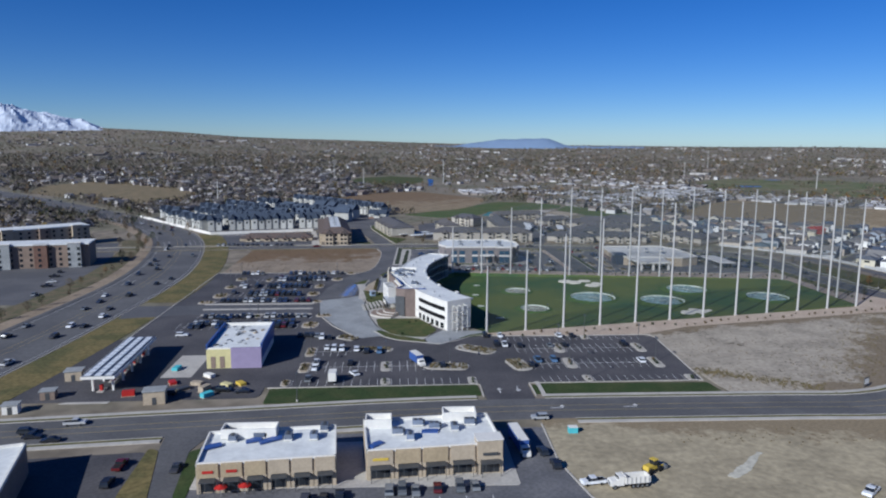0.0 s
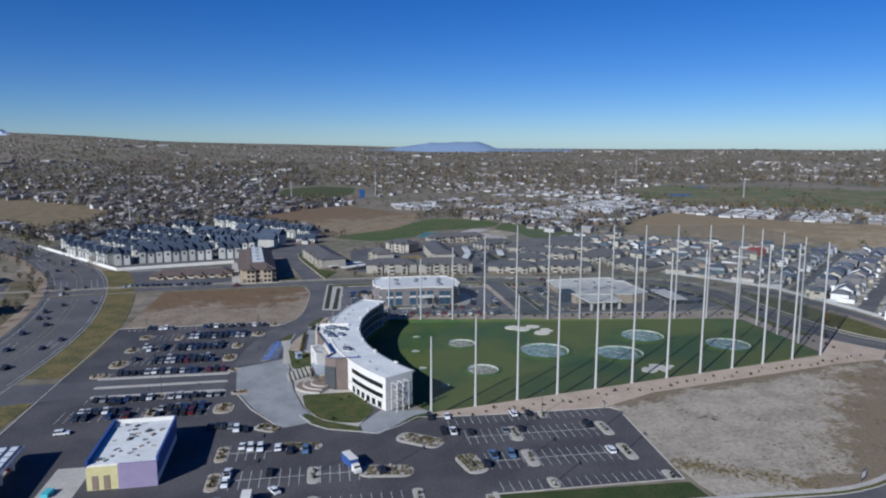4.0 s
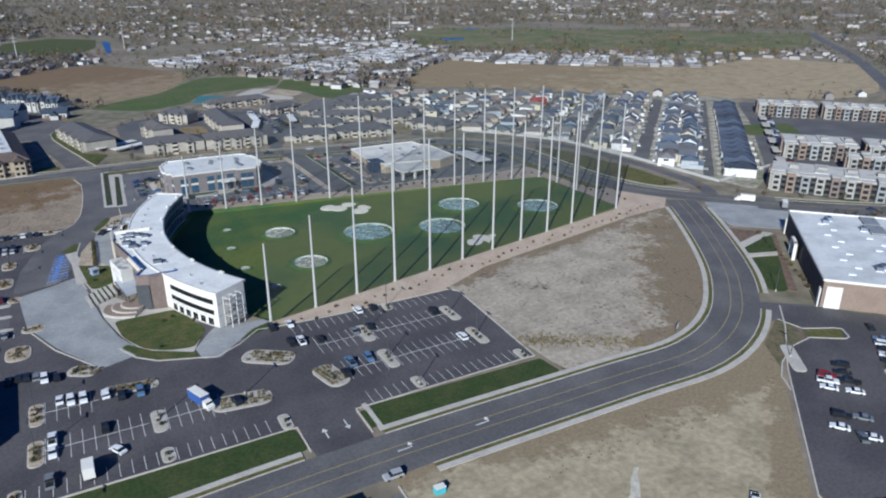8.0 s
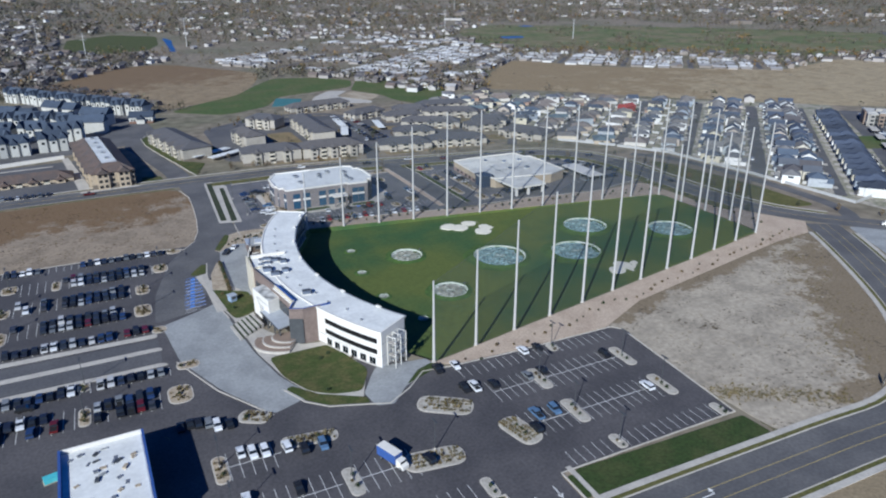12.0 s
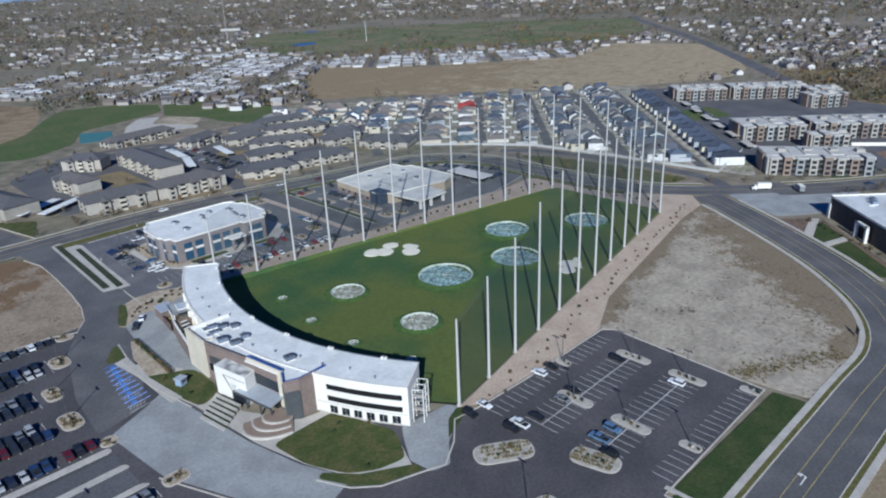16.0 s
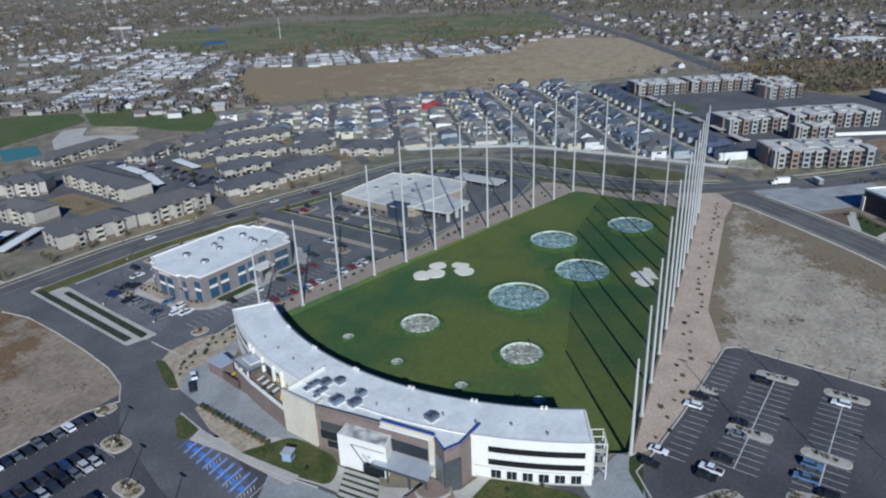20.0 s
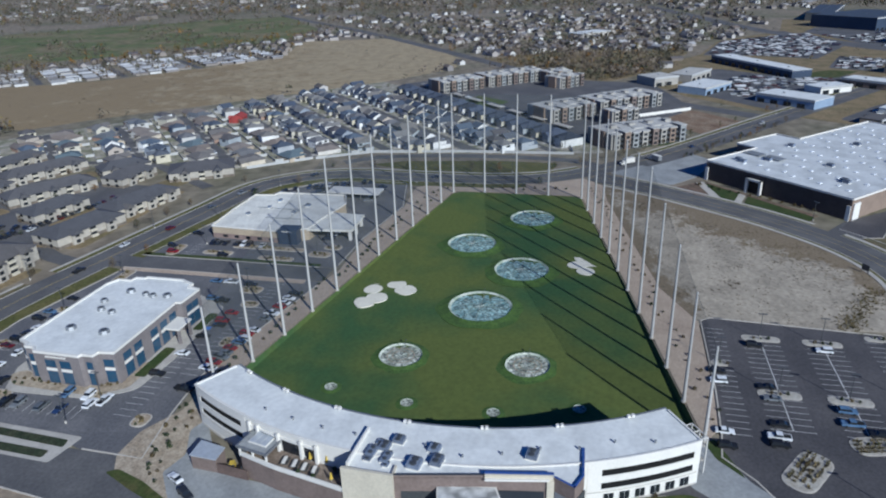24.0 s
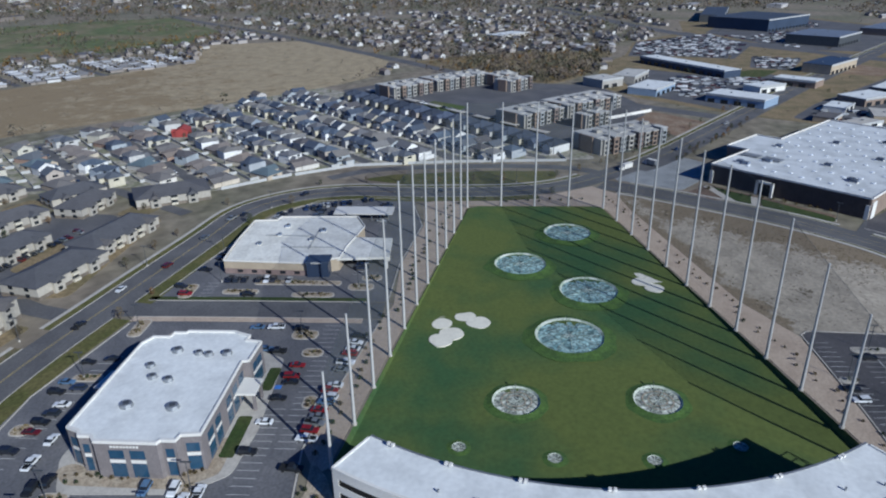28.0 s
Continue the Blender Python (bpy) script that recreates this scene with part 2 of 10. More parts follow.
TANW = palette("tan_house_wall", [(0.46, 0.39, 0.30), (0.36, 0.30, 0.24), (0.54, 0.48, 0.39), (0.44, 0.43, 0.41), (0.32, 0.22, 0.17), (0.58, 0.55, 0.50)], 0.88)
FROOF = palette("far_roof", [(0.09, 0.085, 0.09), (0.13, 0.115, 0.11), (0.075, 0.075, 0.09), (0.18, 0.16, 0.15), (0.34, 0.33, 0.33), (0.10, 0.095, 0.095), (0.12, 0.105, 0.095), (0.15, 0.12, 0.105)], 0.9, island=True)
FWALL = palette("far_wall", [(0.42, 0.40, 0.38), (0.25, 0.22, 0.195), (0.56, 0.55, 0.53), (0.18, 0.155, 0.135), (0.34, 0.31, 0.29), (0.22, 0.205, 0.20)], 0.9, island=True)
TRAILR = palette("trailer_roof", [(0.50, 0.50, 0.50), (0.36, 0.36, 0.37), (0.62, 0.62, 0.62), (0.20, 0.195, 0.195), (0.36, 0.35, 0.33), (0.22, 0.21, 0.205)], 0.6, island=True)
FTREE = palette("far_crowns", [(0.115, 0.085, 0.05), (0.085, 0.07, 0.042), (0.14, 0.10, 0.05), (0.07, 0.065, 0.035), (0.18, 0.10, 0.035), (0.10, 0.08, 0.055), (0.06, 0.07, 0.035), (0.13, 0.105, 0.07)], 0.95, island=False)
# far crowns: lightened to carry distance haze in the colour
FTREE2 = mat("crown_clumps", (0.125, 0.10, 0.08), 0.95, var=0.3, grain=14, patch=50, tint=(0.088, 0.083, 0.054), island=0.45)
# bare woods, their hue shifted to purple-grey for aerial haze
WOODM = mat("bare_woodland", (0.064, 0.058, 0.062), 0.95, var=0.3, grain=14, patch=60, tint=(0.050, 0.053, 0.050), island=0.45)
AUTUMN = mat("orange_crowns", (0.17, 0.095, 0.03), 0.95, var=0.3, grain=8, patch=40, tint=(0.12, 0.10, 0.035), island=0.35)
SHRUBM = mat("shrub_leaves", (0.10, 0.075, 0.035), 0.95, var=0.3, grain=0.4, patch=2, rand=0.3)
NEEDLE = mat("dark_green_leaves", (0.035, 0.05, 0.022), 0.95, var=0.3, grain=0.5, patch=2, rand=0.25)
AROOF = palette("apartment_shingle", [(0.098, 0.095, 0.10), (0.115, 0.107, 0.105), (0.088, 0.088, 0.096)], 0.92)
AWALL = palette("apartment_stucco", [(0.38, 0.35, 0.30), (0.34, 0.315, 0.27), (0.42, 0.385, 0.325)], 0.9)
FLATW = mat("grey_tan_siding", (0.35, 0.33, 0.295), 0.85, var=0.1, grain=0.8, patch=4)
FLATR = mat("grey_beige_roof", (0.50, 0.48, 0.44), 0.85, var=0.1, grain=1.2, patch=6, tint=(0.41, 0.40, 0.37))
PLOTB = mat("brown_plot_earth", (0.195, 0.13, 0.085), 0.95, var=0.3, grain=2, patch=12, tint=(0.25, 0.19, 0.13))
CREAMR = mat("cream_membrane", (0.76, 0.74, 0.66), 0.65, var=0.12, grain=1.4, patch=7, tint=(0.64, 0.62, 0.55))
TANG = mat("golden_tan_stucco", (0.40, 0.315, 0.20), 0.9, var=0.12, grain=0.6, patch=4)
DUSTROSE = mat("rose_brown_brick", (0.25, 0.185, 0.165), 0.9, var=0.2, grain=0.5, patch=3)
BRICKM = mat("red_brown_brick", (0.17, 0.10, 0.075), 0.9, var=0.15, grain=0.5, patch=3)
SLATE = mat("blue_slate_shingle", (0.052, 0.068, 0.098), 0.9, var=0.12, grain=0.8, patch=5, rand=0.2)
PURPLE = mat("lilac_board", (0.30, 0.25, 0.37), 0.8, var=0.06)
PALEY = mat("pale_yellow_board", (0.58, 0.52, 0.26), 0.8, var=0.06)
REDM = mat("red_paint", (0.42, 0.025, 0.02), 0.5, var=0.1)
YELM = mat("yellow_fabric", (0.56, 0.40, 0.06), 0.7, var=0.1)
TARPBLUE = mat("dull_blue_metal", (0.045, 0.062, 0.098), 0.5, var=0.12)
SKYL = mat("skylight_dome", (0.70, 0.72, 0.74), 0.35, var=0.05)
CANOPYM = mat("canopy_metal", (0.45, 0.48, 0.52), 0.4, 0.2, var=0.08, grain=0.8, patch=3)
TURQC = mat("turquoise_court", (0.06, 0.17, 0.18), 0.85, var=0.12, grain=1.5, patch=12)
TURQ = mat("turquoise_board", (0.10, 0.45, 0.50), 0.7, var=0.1)


def earth(name, pale, brown, slope, x0, y0, span, rim=None, tufts=0.87):
    """Bare earth that turns to browner, weedy ground along one direction (and, with rim, within a strip along a line), with a broken edge and dark tufts."""
    m = mat(name, pale, 0.95, var=0.20, grain=1.8, patch=11, tint=[c * 0.78 for c in pale], bump=0.25)
    n, l = m.node_tree.nodes, m.node_tree.links
    tc = n.new("ShaderNodeTexCoord")
    sep = n.new("ShaderNodeSeparateXYZ")
    l.new(tc.outputs["Object"], sep.inputs[0])

    def calc(op, a, b, c=0.0):
        o = n.new("ShaderNodeMath")
        o.operation = op
        for k, v in enumerate((a, b, c)):
            if isinstance(v, float):
                o.inputs[k].default_value = v
            else:
                l.new(v, o.inputs[k])
        return o.outputs[0]

    def speck(size, detail=5.0, rough=0.62):
        o = n.new("ShaderNodeTexNoise")
        o.inputs["Scale"].default_value, o.inputs["Detail"].default_value, o.inputs["Roughness"].default_value = 1 / size, detail, rough
        l.new(tc.outputs["Object"], o.inputs["Vector"])
        return o.outputs[0]

    def along(nx, ny, px, py, w):
        a = calc('MULTIPLY_ADD', sep.outputs[0], nx / w, -(nx * px + ny * py) / w)
        return calc('MULTIPLY_ADD', sep.outputs[1], ny / w, a)

    def mask(v, lo, hi):
        r = n.new("ShaderNodeMapRange")
        r.interpolation_type = 'SMOOTHSTEP'
        r.inputs[1].default_value, r.inputs[2].default_value = lo, hi
        l.new(v, r.inputs[0])
        return r.outputs[0]

    def blend(f, a, b):
        x = n.new("ShaderNodeMix")
        x.data_type = 'RGBA'
        l.new(f, x.inputs[0])
        for k, v in ((6, a), (7, b)):
            if isinstance(v, tuple):
                x.inputs[k].default_value = (*v, 1)
            else:
                l.new(v, x.inputs[k])
        return x.outputs[2]

    total = along(slope[0], slope[1], x0, y0, span)
    if rim:
        total = calc('MAXIMUM', total, along(*rim))
    for size, amp in ((34, 3.0), (9, 2.4), (1.9, 1.5)):
        total = calc('ADD', calc('MULTIPLY_ADD', speck(size), amp, -amp / 2), total)
    b = n["Principled BSDF"]
    prev = b.inputs["Base Color"].links[0].from_socket
    soil = blend(speck(0.9, 6.0), tuple(c * 0.45 for c in brown), tuple(c * 1.6 for c in brown))
    col = blend(mask(total, -0.1, 0.4), prev, soil)
    weeds = calc('MULTIPLY_ADD', speck(13.0, 3.0), 0.55, calc('MULTIPLY', speck(1.5, 6.0, 0.7), 1.0))
    col = blend(mask(weeds, tufts, tufts + 0.08), col, tuple(c * 0.5 for c in brown))
    l.new(col, b.inputs["Base Color"])
    return m


LOTE = earth("lot_earth", (0.385, 0.335, 0.262), (0.198, 0.156, 0.103), (0.72, -0.70), 160, 232, 24, (-0.2, 0.98, 124, 270, 7))
PLOTE = earth("plot_earth", (0.385, 0.325, 0.215), (0.235, 0.185, 0.115), (0.12, 0.99), 100, 167.5, 10, (0.70, -0.71, 112, 135, 8), 0.96)
VACANT = earth("vacant_earth", (0.285, 0.228, 0.165), (0.165, 0.108, 0.058), (-0.3, 0.95), -60, 452, 40)
WILDF = earth("wild_field", (0.37, 0.298, 0.185), (0.245, 0.185, 0.105), (-0.4, 0.9), 560, 640, 260)
FALLOW = earth("fallow_field", (0.275, 0.210, 0.128), (0.175, 0.118, 0.064), (-0.5, 0.87), 20, 900, 120)


def glassy(name, fac, col):
    """A thin net: mostly open, with dark cord."""
    m = bpy.data.materials.new(name)
    m.use_nodes = True
    n, l = m.node_tree.nodes, m.node_tree.links
    n.remove(n["Principled BSDF"])
    tr, df, mx = n.new("ShaderNodeBsdfTransparent"), n.new("ShaderNodeBsdfDiffuse"), n.new("ShaderNodeMixShader")
    df.inputs[0].default_value = (*col, 1)
    mx.inputs[0].default_value = fac
    l.new(tr.outputs[0], mx.inputs[1])
    l.new(df.outputs[0], mx.inputs[2])
    l.new(mx.outputs[0], n["Material Output"].inputs[0])
    return m


NETM = glassy("fine_net", 0.20, (0.085, 0.10, 0.10))


def target_mat(name, pale, deep):
    """Pale blue-green netting lying in a dish: crumpled cells, some dark, some bright."""
    m = mat(name, pale, 0.75, var=0.3, grain=0.5, patch=3, tint=deep)
    n, l = m.node_tree.nodes, m.node_tree.links
    tc = n.new("ShaderNodeTexCoord")
    b = n["Principled BSDF"]
    out = b.inputs["Base Color"].links[0].from_socket
    for size, lo, hi, dark, light in ((1.5, 0.2, 0.8, 0.5, 1.4), (0.6, 0.2, 0.8, 0.75, 1.25)):
        v = n.new("ShaderNodeTexVoronoi")
        v.inputs["Scale"].default_value = size
        l.new(tc.outputs["Object"], v.inputs["Vector"])
        sp = n.new("ShaderNodeSeparateColor")
        l.new(v.outputs["Color"], sp.inputs[0])
        r = n.new("ShaderNodeMapRange")
        r.inputs[1].default_value, r.inputs[2].default_value, r.inputs[3].default_value, r.inputs[4].default_value = lo, hi, dark, light
        l.new(sp.outputs[0], r.inputs[0])
        mx = n.new("ShaderNodeMix")
        mx.data_type, mx.blend_type = 'RGBA', 'MULTIPLY'
        mx.inputs[0].default_value = 1
        l.new(out, mx.inputs[6])
        l.new(r.outputs[0], mx.inputs[7])
        out = mx.outputs[2]
    l.new(out, b.inputs["Base Color"])
    return m


TARGET = target_mat("target_net", (0.26, 0.36, 0.345), (0.14, 0.235, 0.235))
GREYNET = target_mat("grey_target_net", (0.42, 0.43, 0.37), (0.20, 0.22, 0.18))

# ---- mesh helpers ----
from mathutils.geometry import tessellate_polygon


def link_mesh(name, bm, material, parent=None, label="", smooth=False):
    me = bpy.data.meshes.new(name)
    bm.normal_update()
    bm.to_mesh(me)
    bm.free()
    for k in (material if isinstance(material, (list, tuple)) else [material]):
        me.materials.append(k)
    if smooth:
        for p in me.polygons:
            p.use_smooth = True
    ob = new(name, me)
    if parent:
        ob.parent = parent
    if label:
        ob["label"] = label
    return ob


def part(name, bm, material, parent, label=""):
    return link_mesh(name, bm, material, parent, label)


def again(ob, parent, loc=(0, 0, 0), rz=0.0, scale=(1, 1, 1)):
    """Another object on the same mesh."""
    o = bpy.data.objects.new(ob.name.split(".")[0], ob.data)
    scene.collection.objects.link(o)
    o.parent = parent
    o.location, o.rotation_euler, o.scale = loc, (0, 0, rz), scale
    return o


def thing(name, x, y, z=0.0, rz=0.0, label="", category="", group="", kind=""):
    e = new(name)
    e.location, e.rotation_euler = (x, y, z), (0, 0, radians(rz))
    return tagged(e, label, category, group, kind)


def add_box(bm, x0, x1, y0, y1, z0, z1, m=None, mi=0):
    v = [bm.verts.new((m @ Vector(p)) if m else p) for p in ((x0, y0, z0), (x1, y0, z0), (x1, y1, z0), (x0, y1, z0), (x0, y0, z1), (x1, y0, z1), (x1, y1, z1), (x0, y1, z1))]
    for f in ((0, 3, 2, 1), (4, 5, 6, 7), (0, 1, 5, 4), (1, 2, 6, 5), (2, 3, 7, 6), (3, 0, 4, 7)):
        bm.faces.new([v[i] for i in f]).material_index = mi
    return v


def box_bm(x0, x1, y0, y1, z0, z1):
    bm = bmesh.new()
    add_box(bm, x0, x1, y0, y1, z0, z1)
    return bm


def area2(pts):
    return sum(a[0] * b[1] - b[0] * a[1] for a, b in zip(pts, pts[1:] + pts[:1]))


def add_prism(bm, pts, z0, z1, mi=0, bottom=False):
    pts = list(pts)
    if area2(pts) < 0:
        pts = pts[::-1]
    lo, hi = [bm.verts.new((p[0], p[1], z0)) for p in pts], [bm.verts.new((p[0], p[1], z1)) for p in pts]
    for i in range(len(pts)):
        j = (i + 1) % len(pts)
        bm.faces.new((lo[i], lo[j], hi[j], hi[i])).material_index = mi
    tris = tessellate_polygon([[Vector((p[0], p[1], 0)) for p in pts]]) if len(pts) > 4 else [tuple(range(len(pts)))]
    for row, up in ((hi, True), (lo, False)) if bottom else ((hi, True),):
        for t in tris:
            q = [pts[k] for k in t]
            t = t if (area2(q) > 0) == up else t[::-1]
            bm.faces.new([row[k] for k in t]).material_index = mi


def prism_bm(pts, z0, z1, bottom=False):
    bm = bmesh.new()
    add_prism(bm, pts, z0, z1, 0, bottom)
    return bm


def smooth_line(pts, step=6.0):
    """A Catmull-Rom line through pts."""
    out, p = [], [Vector(q) for q in pts]
    p = [p[0] * 2 - p[1]] + p + [p[-1] * 2 - p[-2]]
    for i in range(1, len(p) - 2):
        n = max(1, int((p[i + 1] - p[i]).length / step))
        for k in range(n):
            t = k / n
            a, b, c, d = p[i - 1], p[i], p[i + 1], p[i + 2]
            out.append(0.5 * (2 * b + (c - a) * t + (2 * a - 5 * b + 4 * c - d) * t * t + (3 * b - a - 3 * c + d) * t ** 3))
    out.append(p[-2])
    return out


def rounded(pts, r=3.0, n=4):
    """A polygon with its corners rounded."""
    out, N = [], len(pts)
    for i in range(N):
        a, b, c = Vector(pts[i - 1]), Vector(pts[i]), Vector(pts[(i + 1) % N])
        u, w = (a - b), (c - b)
        k = min(r, u.length / 2.1, w.length / 2.1)
        p, q = b + u.normalized() * k, b + w.normalized() * k
        for s in range(n + 1):
            t = s / n
            out.append((1 - t) ** 2 * p + 2 * t * (1 - t) * b + t * t * q)
    return out


def normals(line):
    ns = []
    for i in range(len(line)):
        d = (line[min(i + 1, len(line) - 1)] - line[max(i - 1, 0)]).normalized()
        ns.append(Vector((-d.y, d.x)))
    return ns


def add_strip(bm, line, o0, o1, z0, z1, mi=0):
    """A raised band along a line between two offsets to its left."""
    ns = normals(line)
    prev = None
    for p, n in zip(line, ns):
        a, b = p + n * o0, p + n * o1
        row = [bm.verts.new((a.x, a.y, z0)), bm.verts.new((a.x, a.y, z1)), bm.verts.new((b.x, b.y, z1)), bm.verts.new((b.x, b.y, z0))]
        if prev:
            for k in range(3):
                bm.faces.new((prev[k], prev[k + 1], row[k + 1], row[k])).material_index = mi
        prev = row
    bmesh.ops.recalc_face_normals(bm, faces=bm.faces[:])


def setting(name, bm, material, label, category, kind="structure"):
    return tagged(link_mesh(name, bm, material), label, category, "", kind)


LAYER = [0]


def slab(name, pts, z, material, label, category, r=0.0, z0=-0.1):
    LAYER[0] += 1
    z += 0.0045 * (LAYER[0] % 9)
    return setting(name, prism_bm(rounded(pts, r) if r else pts, z0, z), material, label, category)


def ragged(pts, amp=2.6, step=1.8, seed=0.0):
    """An uneven outline, as weeds and bare earth have it."""
    out = []
    for i in range(len(pts)):
        p, q = Vector(pts[i]), Vector(pts[(i + 1) % len(pts)])
        n = max(1, int((q - p).length / step))
        d = (q - p).normalized()
        for k in range(n):
            c = p.lerp(q, k / n)
            out.append(c + Vector((-d.y, d.x)) * amp * (noise.noise((c.x / 9, c.y / 9, seed)) + 0.7 * noise.noise((c.x / 2.6, c.y / 2.6, seed + 4))))
    return out


def inside(x, y, poly):
    c = False
    for (x0, y0), (x1, y1) in zip(poly, poly[1:] + poly[:1]):
        if (y0 > y) != (y1 > y) and x < (x1 - x0) * (y - y0) / (y1 - y0) + x0:
            c = not c
    return c


# ---- ground ----
C = Vector((120.5, 339.5))                     # centre of the curved building
RF, RB = 106.5, 118.5                          # its front and back


def arc(r, a0, a1, n):
    return [Vector((C.x + r * math.cos(radians(a0 + (a1 - a0) * i / n)), C.y + r * math.sin(radians(a0 + (a1 - a0) * i / n)))) for i in range(n + 1)]


FIELD = [Vector((37, 271.3)), Vector((221.5, 309.6)), Vector((224, 314)), Vector((224, 371)), Vector((221, 376)), Vector((33.5, 406.5))] + arc(RF + 1, 149, 212, 18)


def rise(x, y):
    """The far land climbs gently, more to the north-west."""
    r = math.hypot(x, y - 250)
    k = max(0.0, (r - 1400) / 3400)
    west = max(0.0, min(1.0, (math.degrees(math.atan2(y - 250, x)) - 81) / 24))
    bench = max(0.0, min(1.0, (math.degrees(math.atan2(y - 250, x)) - 99) / 18))
    return k * k * (69 + 52 * west + 52 * bench * bench * (3 - 2 * bench)) + k * (14 * noise.noise((x / 700, y / 700, 0)))


mid = Vector((130, 340))
angs = sorted(set([math.atan2(p.y - mid.y, p.x - mid.x) for p in FIELD] + [2 * math.pi * i / 72 - math.pi + 0.001 for i in range(72)]))
NR = len(angs)


def to_edge(a):
    """The field's rim in the direction a, seen from its middle."""
    d, best = Vector((math.cos(a), math.sin(a))), None
    for p, q in zip(FIELD, FIELD[1:] + FIELD[:1]):
        e, w = q - p, p - mid
        den = d.x * e.y - d.y * e.x
        if abs(den) > 1e-9:
            t, u = (w.x * e.y - w.y * e.x) / den, (w.x * d.y - w.y * d.x) / den
            if t > 0 and -1e-6 <= u <= 1 + 1e-6 and (best is None or t < best):
                best = t
    return mid + d * best


bm = bmesh.new()
ring = [bm.verts.new((*to_edge(a), 0)) for a in angs]
for r in (300, 600, 1000, 1400):
    nxt = [bm.verts.new((mid.x + r * math.cos(a), mid.y + r * math.sin(a), 0)) for a in angs]
    for i in range(NR):
        bm.faces.new((ring[i], ring[(i + 1) % NR], nxt[(i + 1) % NR], nxt[i]))
    ring = nxt
for r in (1700, 2000, 2400, 2800, 3200, 3600, 4000, 4400, 4800):
    nxt = []
    for i in range(NR):
        x, y = mid.x + r * math.cos(angs[i]), mid.y + r * math.sin(angs[i])
        nxt.append(bm.verts.new((x, y, rise(x, y))))
    for i in range(NR):
        bm.faces.new((ring[i], ring[(i + 1) % NR], nxt[(i + 1) % NR], nxt[i]))
    ring = nxt
bmesh.ops.recalc_face_normals(bm, faces=bm.faces[:])
if sum(f.normal.z for f in bm.faces) < 0:
    bmesh.ops.reverse_faces(bm, faces=bm.faces[:])
setting("ground", bm, SUBURB, "brown autumn suburban ground reaching to the horizon", "ground")


def field_z(x):
    return -2.0 + max(0, x - 62) * 0.0165


bm = bmesh.new()
outer = [bm.verts.new((p.x, p.y, 0.0)) for p in FIELD]
loops = [outer]
for k in (0.985, 0.75, 0.5, 0.25):
    loops.append([bm.verts.new((*(mid + (p - mid) * k), field_z((mid + (p - mid) * k).x))) for p in FIELD])
for a, b in zip(loops, loops[1:]):
    for i in range(len(a)):
        j = (i + 1) % len(a)
        bm.faces.new((a[i], a[j], b[j], b[i]))
bm.faces.new(loops[-1])
bmesh.ops.recalc_face_normals(bm, faces=bm.faces[:])
if sum(f.normal.z for f in bm.faces) < 0:
    bmesh.ops.reverse_faces(bm, faces=bm.faces[:])
setting("field", bm, TURF, "dark green artificial turf of the driving range outfield", "turf field")

# far regions
slab("brown_field", [(-110, 945), (-62, 1041), (-9, 1112), (40, 1112), (131, 973), (104, 880), (75, 814), (33, 782), (6, 763), (-5, 801), (-37, 869)], 0.055, FALLOW, "brown weedy open field behind the townhouses", "field", 20)
slab("brown_field", [(318, 742), (364, 711), (440, 630), (564, 512), (647, 464), (716, 472), (830, 540), (944, 615), (900, 760), (728, 711), (649, 765), (549, 833), (478, 950), (400, 870), (350, 800)], 0.06, WILDF, "broad dry brown open field behind the houses", "field", 20)
slab("scrub_field", [(714, 452), (600, 350), (566, 300), (620, 262), (787, 203), (800, 300), (760, 400)], 0.06, DRYG, "brown scrubland between houses and sheds", "field", 20)
slab("pond", [(644, 1252), (690, 1255), (702, 1288), (654, 1296)], 0.12, PONDM, "small blue pond on the golf course", "pond", 8)
slab("pond", [(58, 1285), (68, 1288), (73, 1400), (80, 1490), (74, 1540), (68, 1535), (64, 1400)], 0.12, PONDM, "narrow blue pond beside an olive field", "pond", 4)
slab("olive_field", [(-94, 1346), (-33, 1290), (30, 1330), (52, 1420), (62, 1594), (-11, 1668), (-92, 1573)], 0.09, LAWNY, "olive green open field before far woods", "field", 12)
slab("pond", [(838, 1498), (868, 1496), (870, 1530), (842, 1534)], 0.12, PONDM, "small blue pond on the golf course", "pond", 8)
slab("west_field", [(-560, 1085), (-630, 1262), (-606, 1390), (-540, 1530), (-430, 1330), (-304, 1090), (-285, 905), (-320, 868), (-420, 975), (-483, 1010)], 0.06, DRYG, "olive and brown open field beside the highway", "field", 20)
slab("golf_course", [(540, 1150), (700, 1010), (793, 894), (918, 785), (1068, 794), (1300, 950), (1478, 1072), (1300, 1350), (1150, 1522), (871, 1650), (640, 1450)], 0.05, GOLFG, "green golf course between trees", "golf course", 40)
slab("green_field", [(4, 750), (36, 784), (75, 818), (108, 880), (135, 920), (180, 905), (212, 868), (196, 820), (140, 799), (110, 790), (89, 742), (47, 716)], 0.07, GREENF, "mown green sports field", "field", 12)
slab("green_field", [(187, 797), (217, 865), (250, 853), (280, 760), (246, 705), (222, 684), (207, 722), (207, 757)], 0.07, GREENF, "mown green outfield of a ball field", "field", 12)
slab("infield", [(165, 768), (185, 730), (205, 757), (186, 795)], 0.10, PALED, "tan bare earth baseball infield", "baseball field", 8)
slab("apron", [(128, 742), (150, 730), (182, 718), (186, 728), (163, 768), (183, 796), (165, 802), (143, 775)], 0.09, CONC, "pale concrete apron between sports fields", "apron", 4)
slab("court", [(92, 738), (116, 734), (128, 768), (106, 782)], 0.10, TURQC, "dull turquoise hard court beside the sports field", "court")
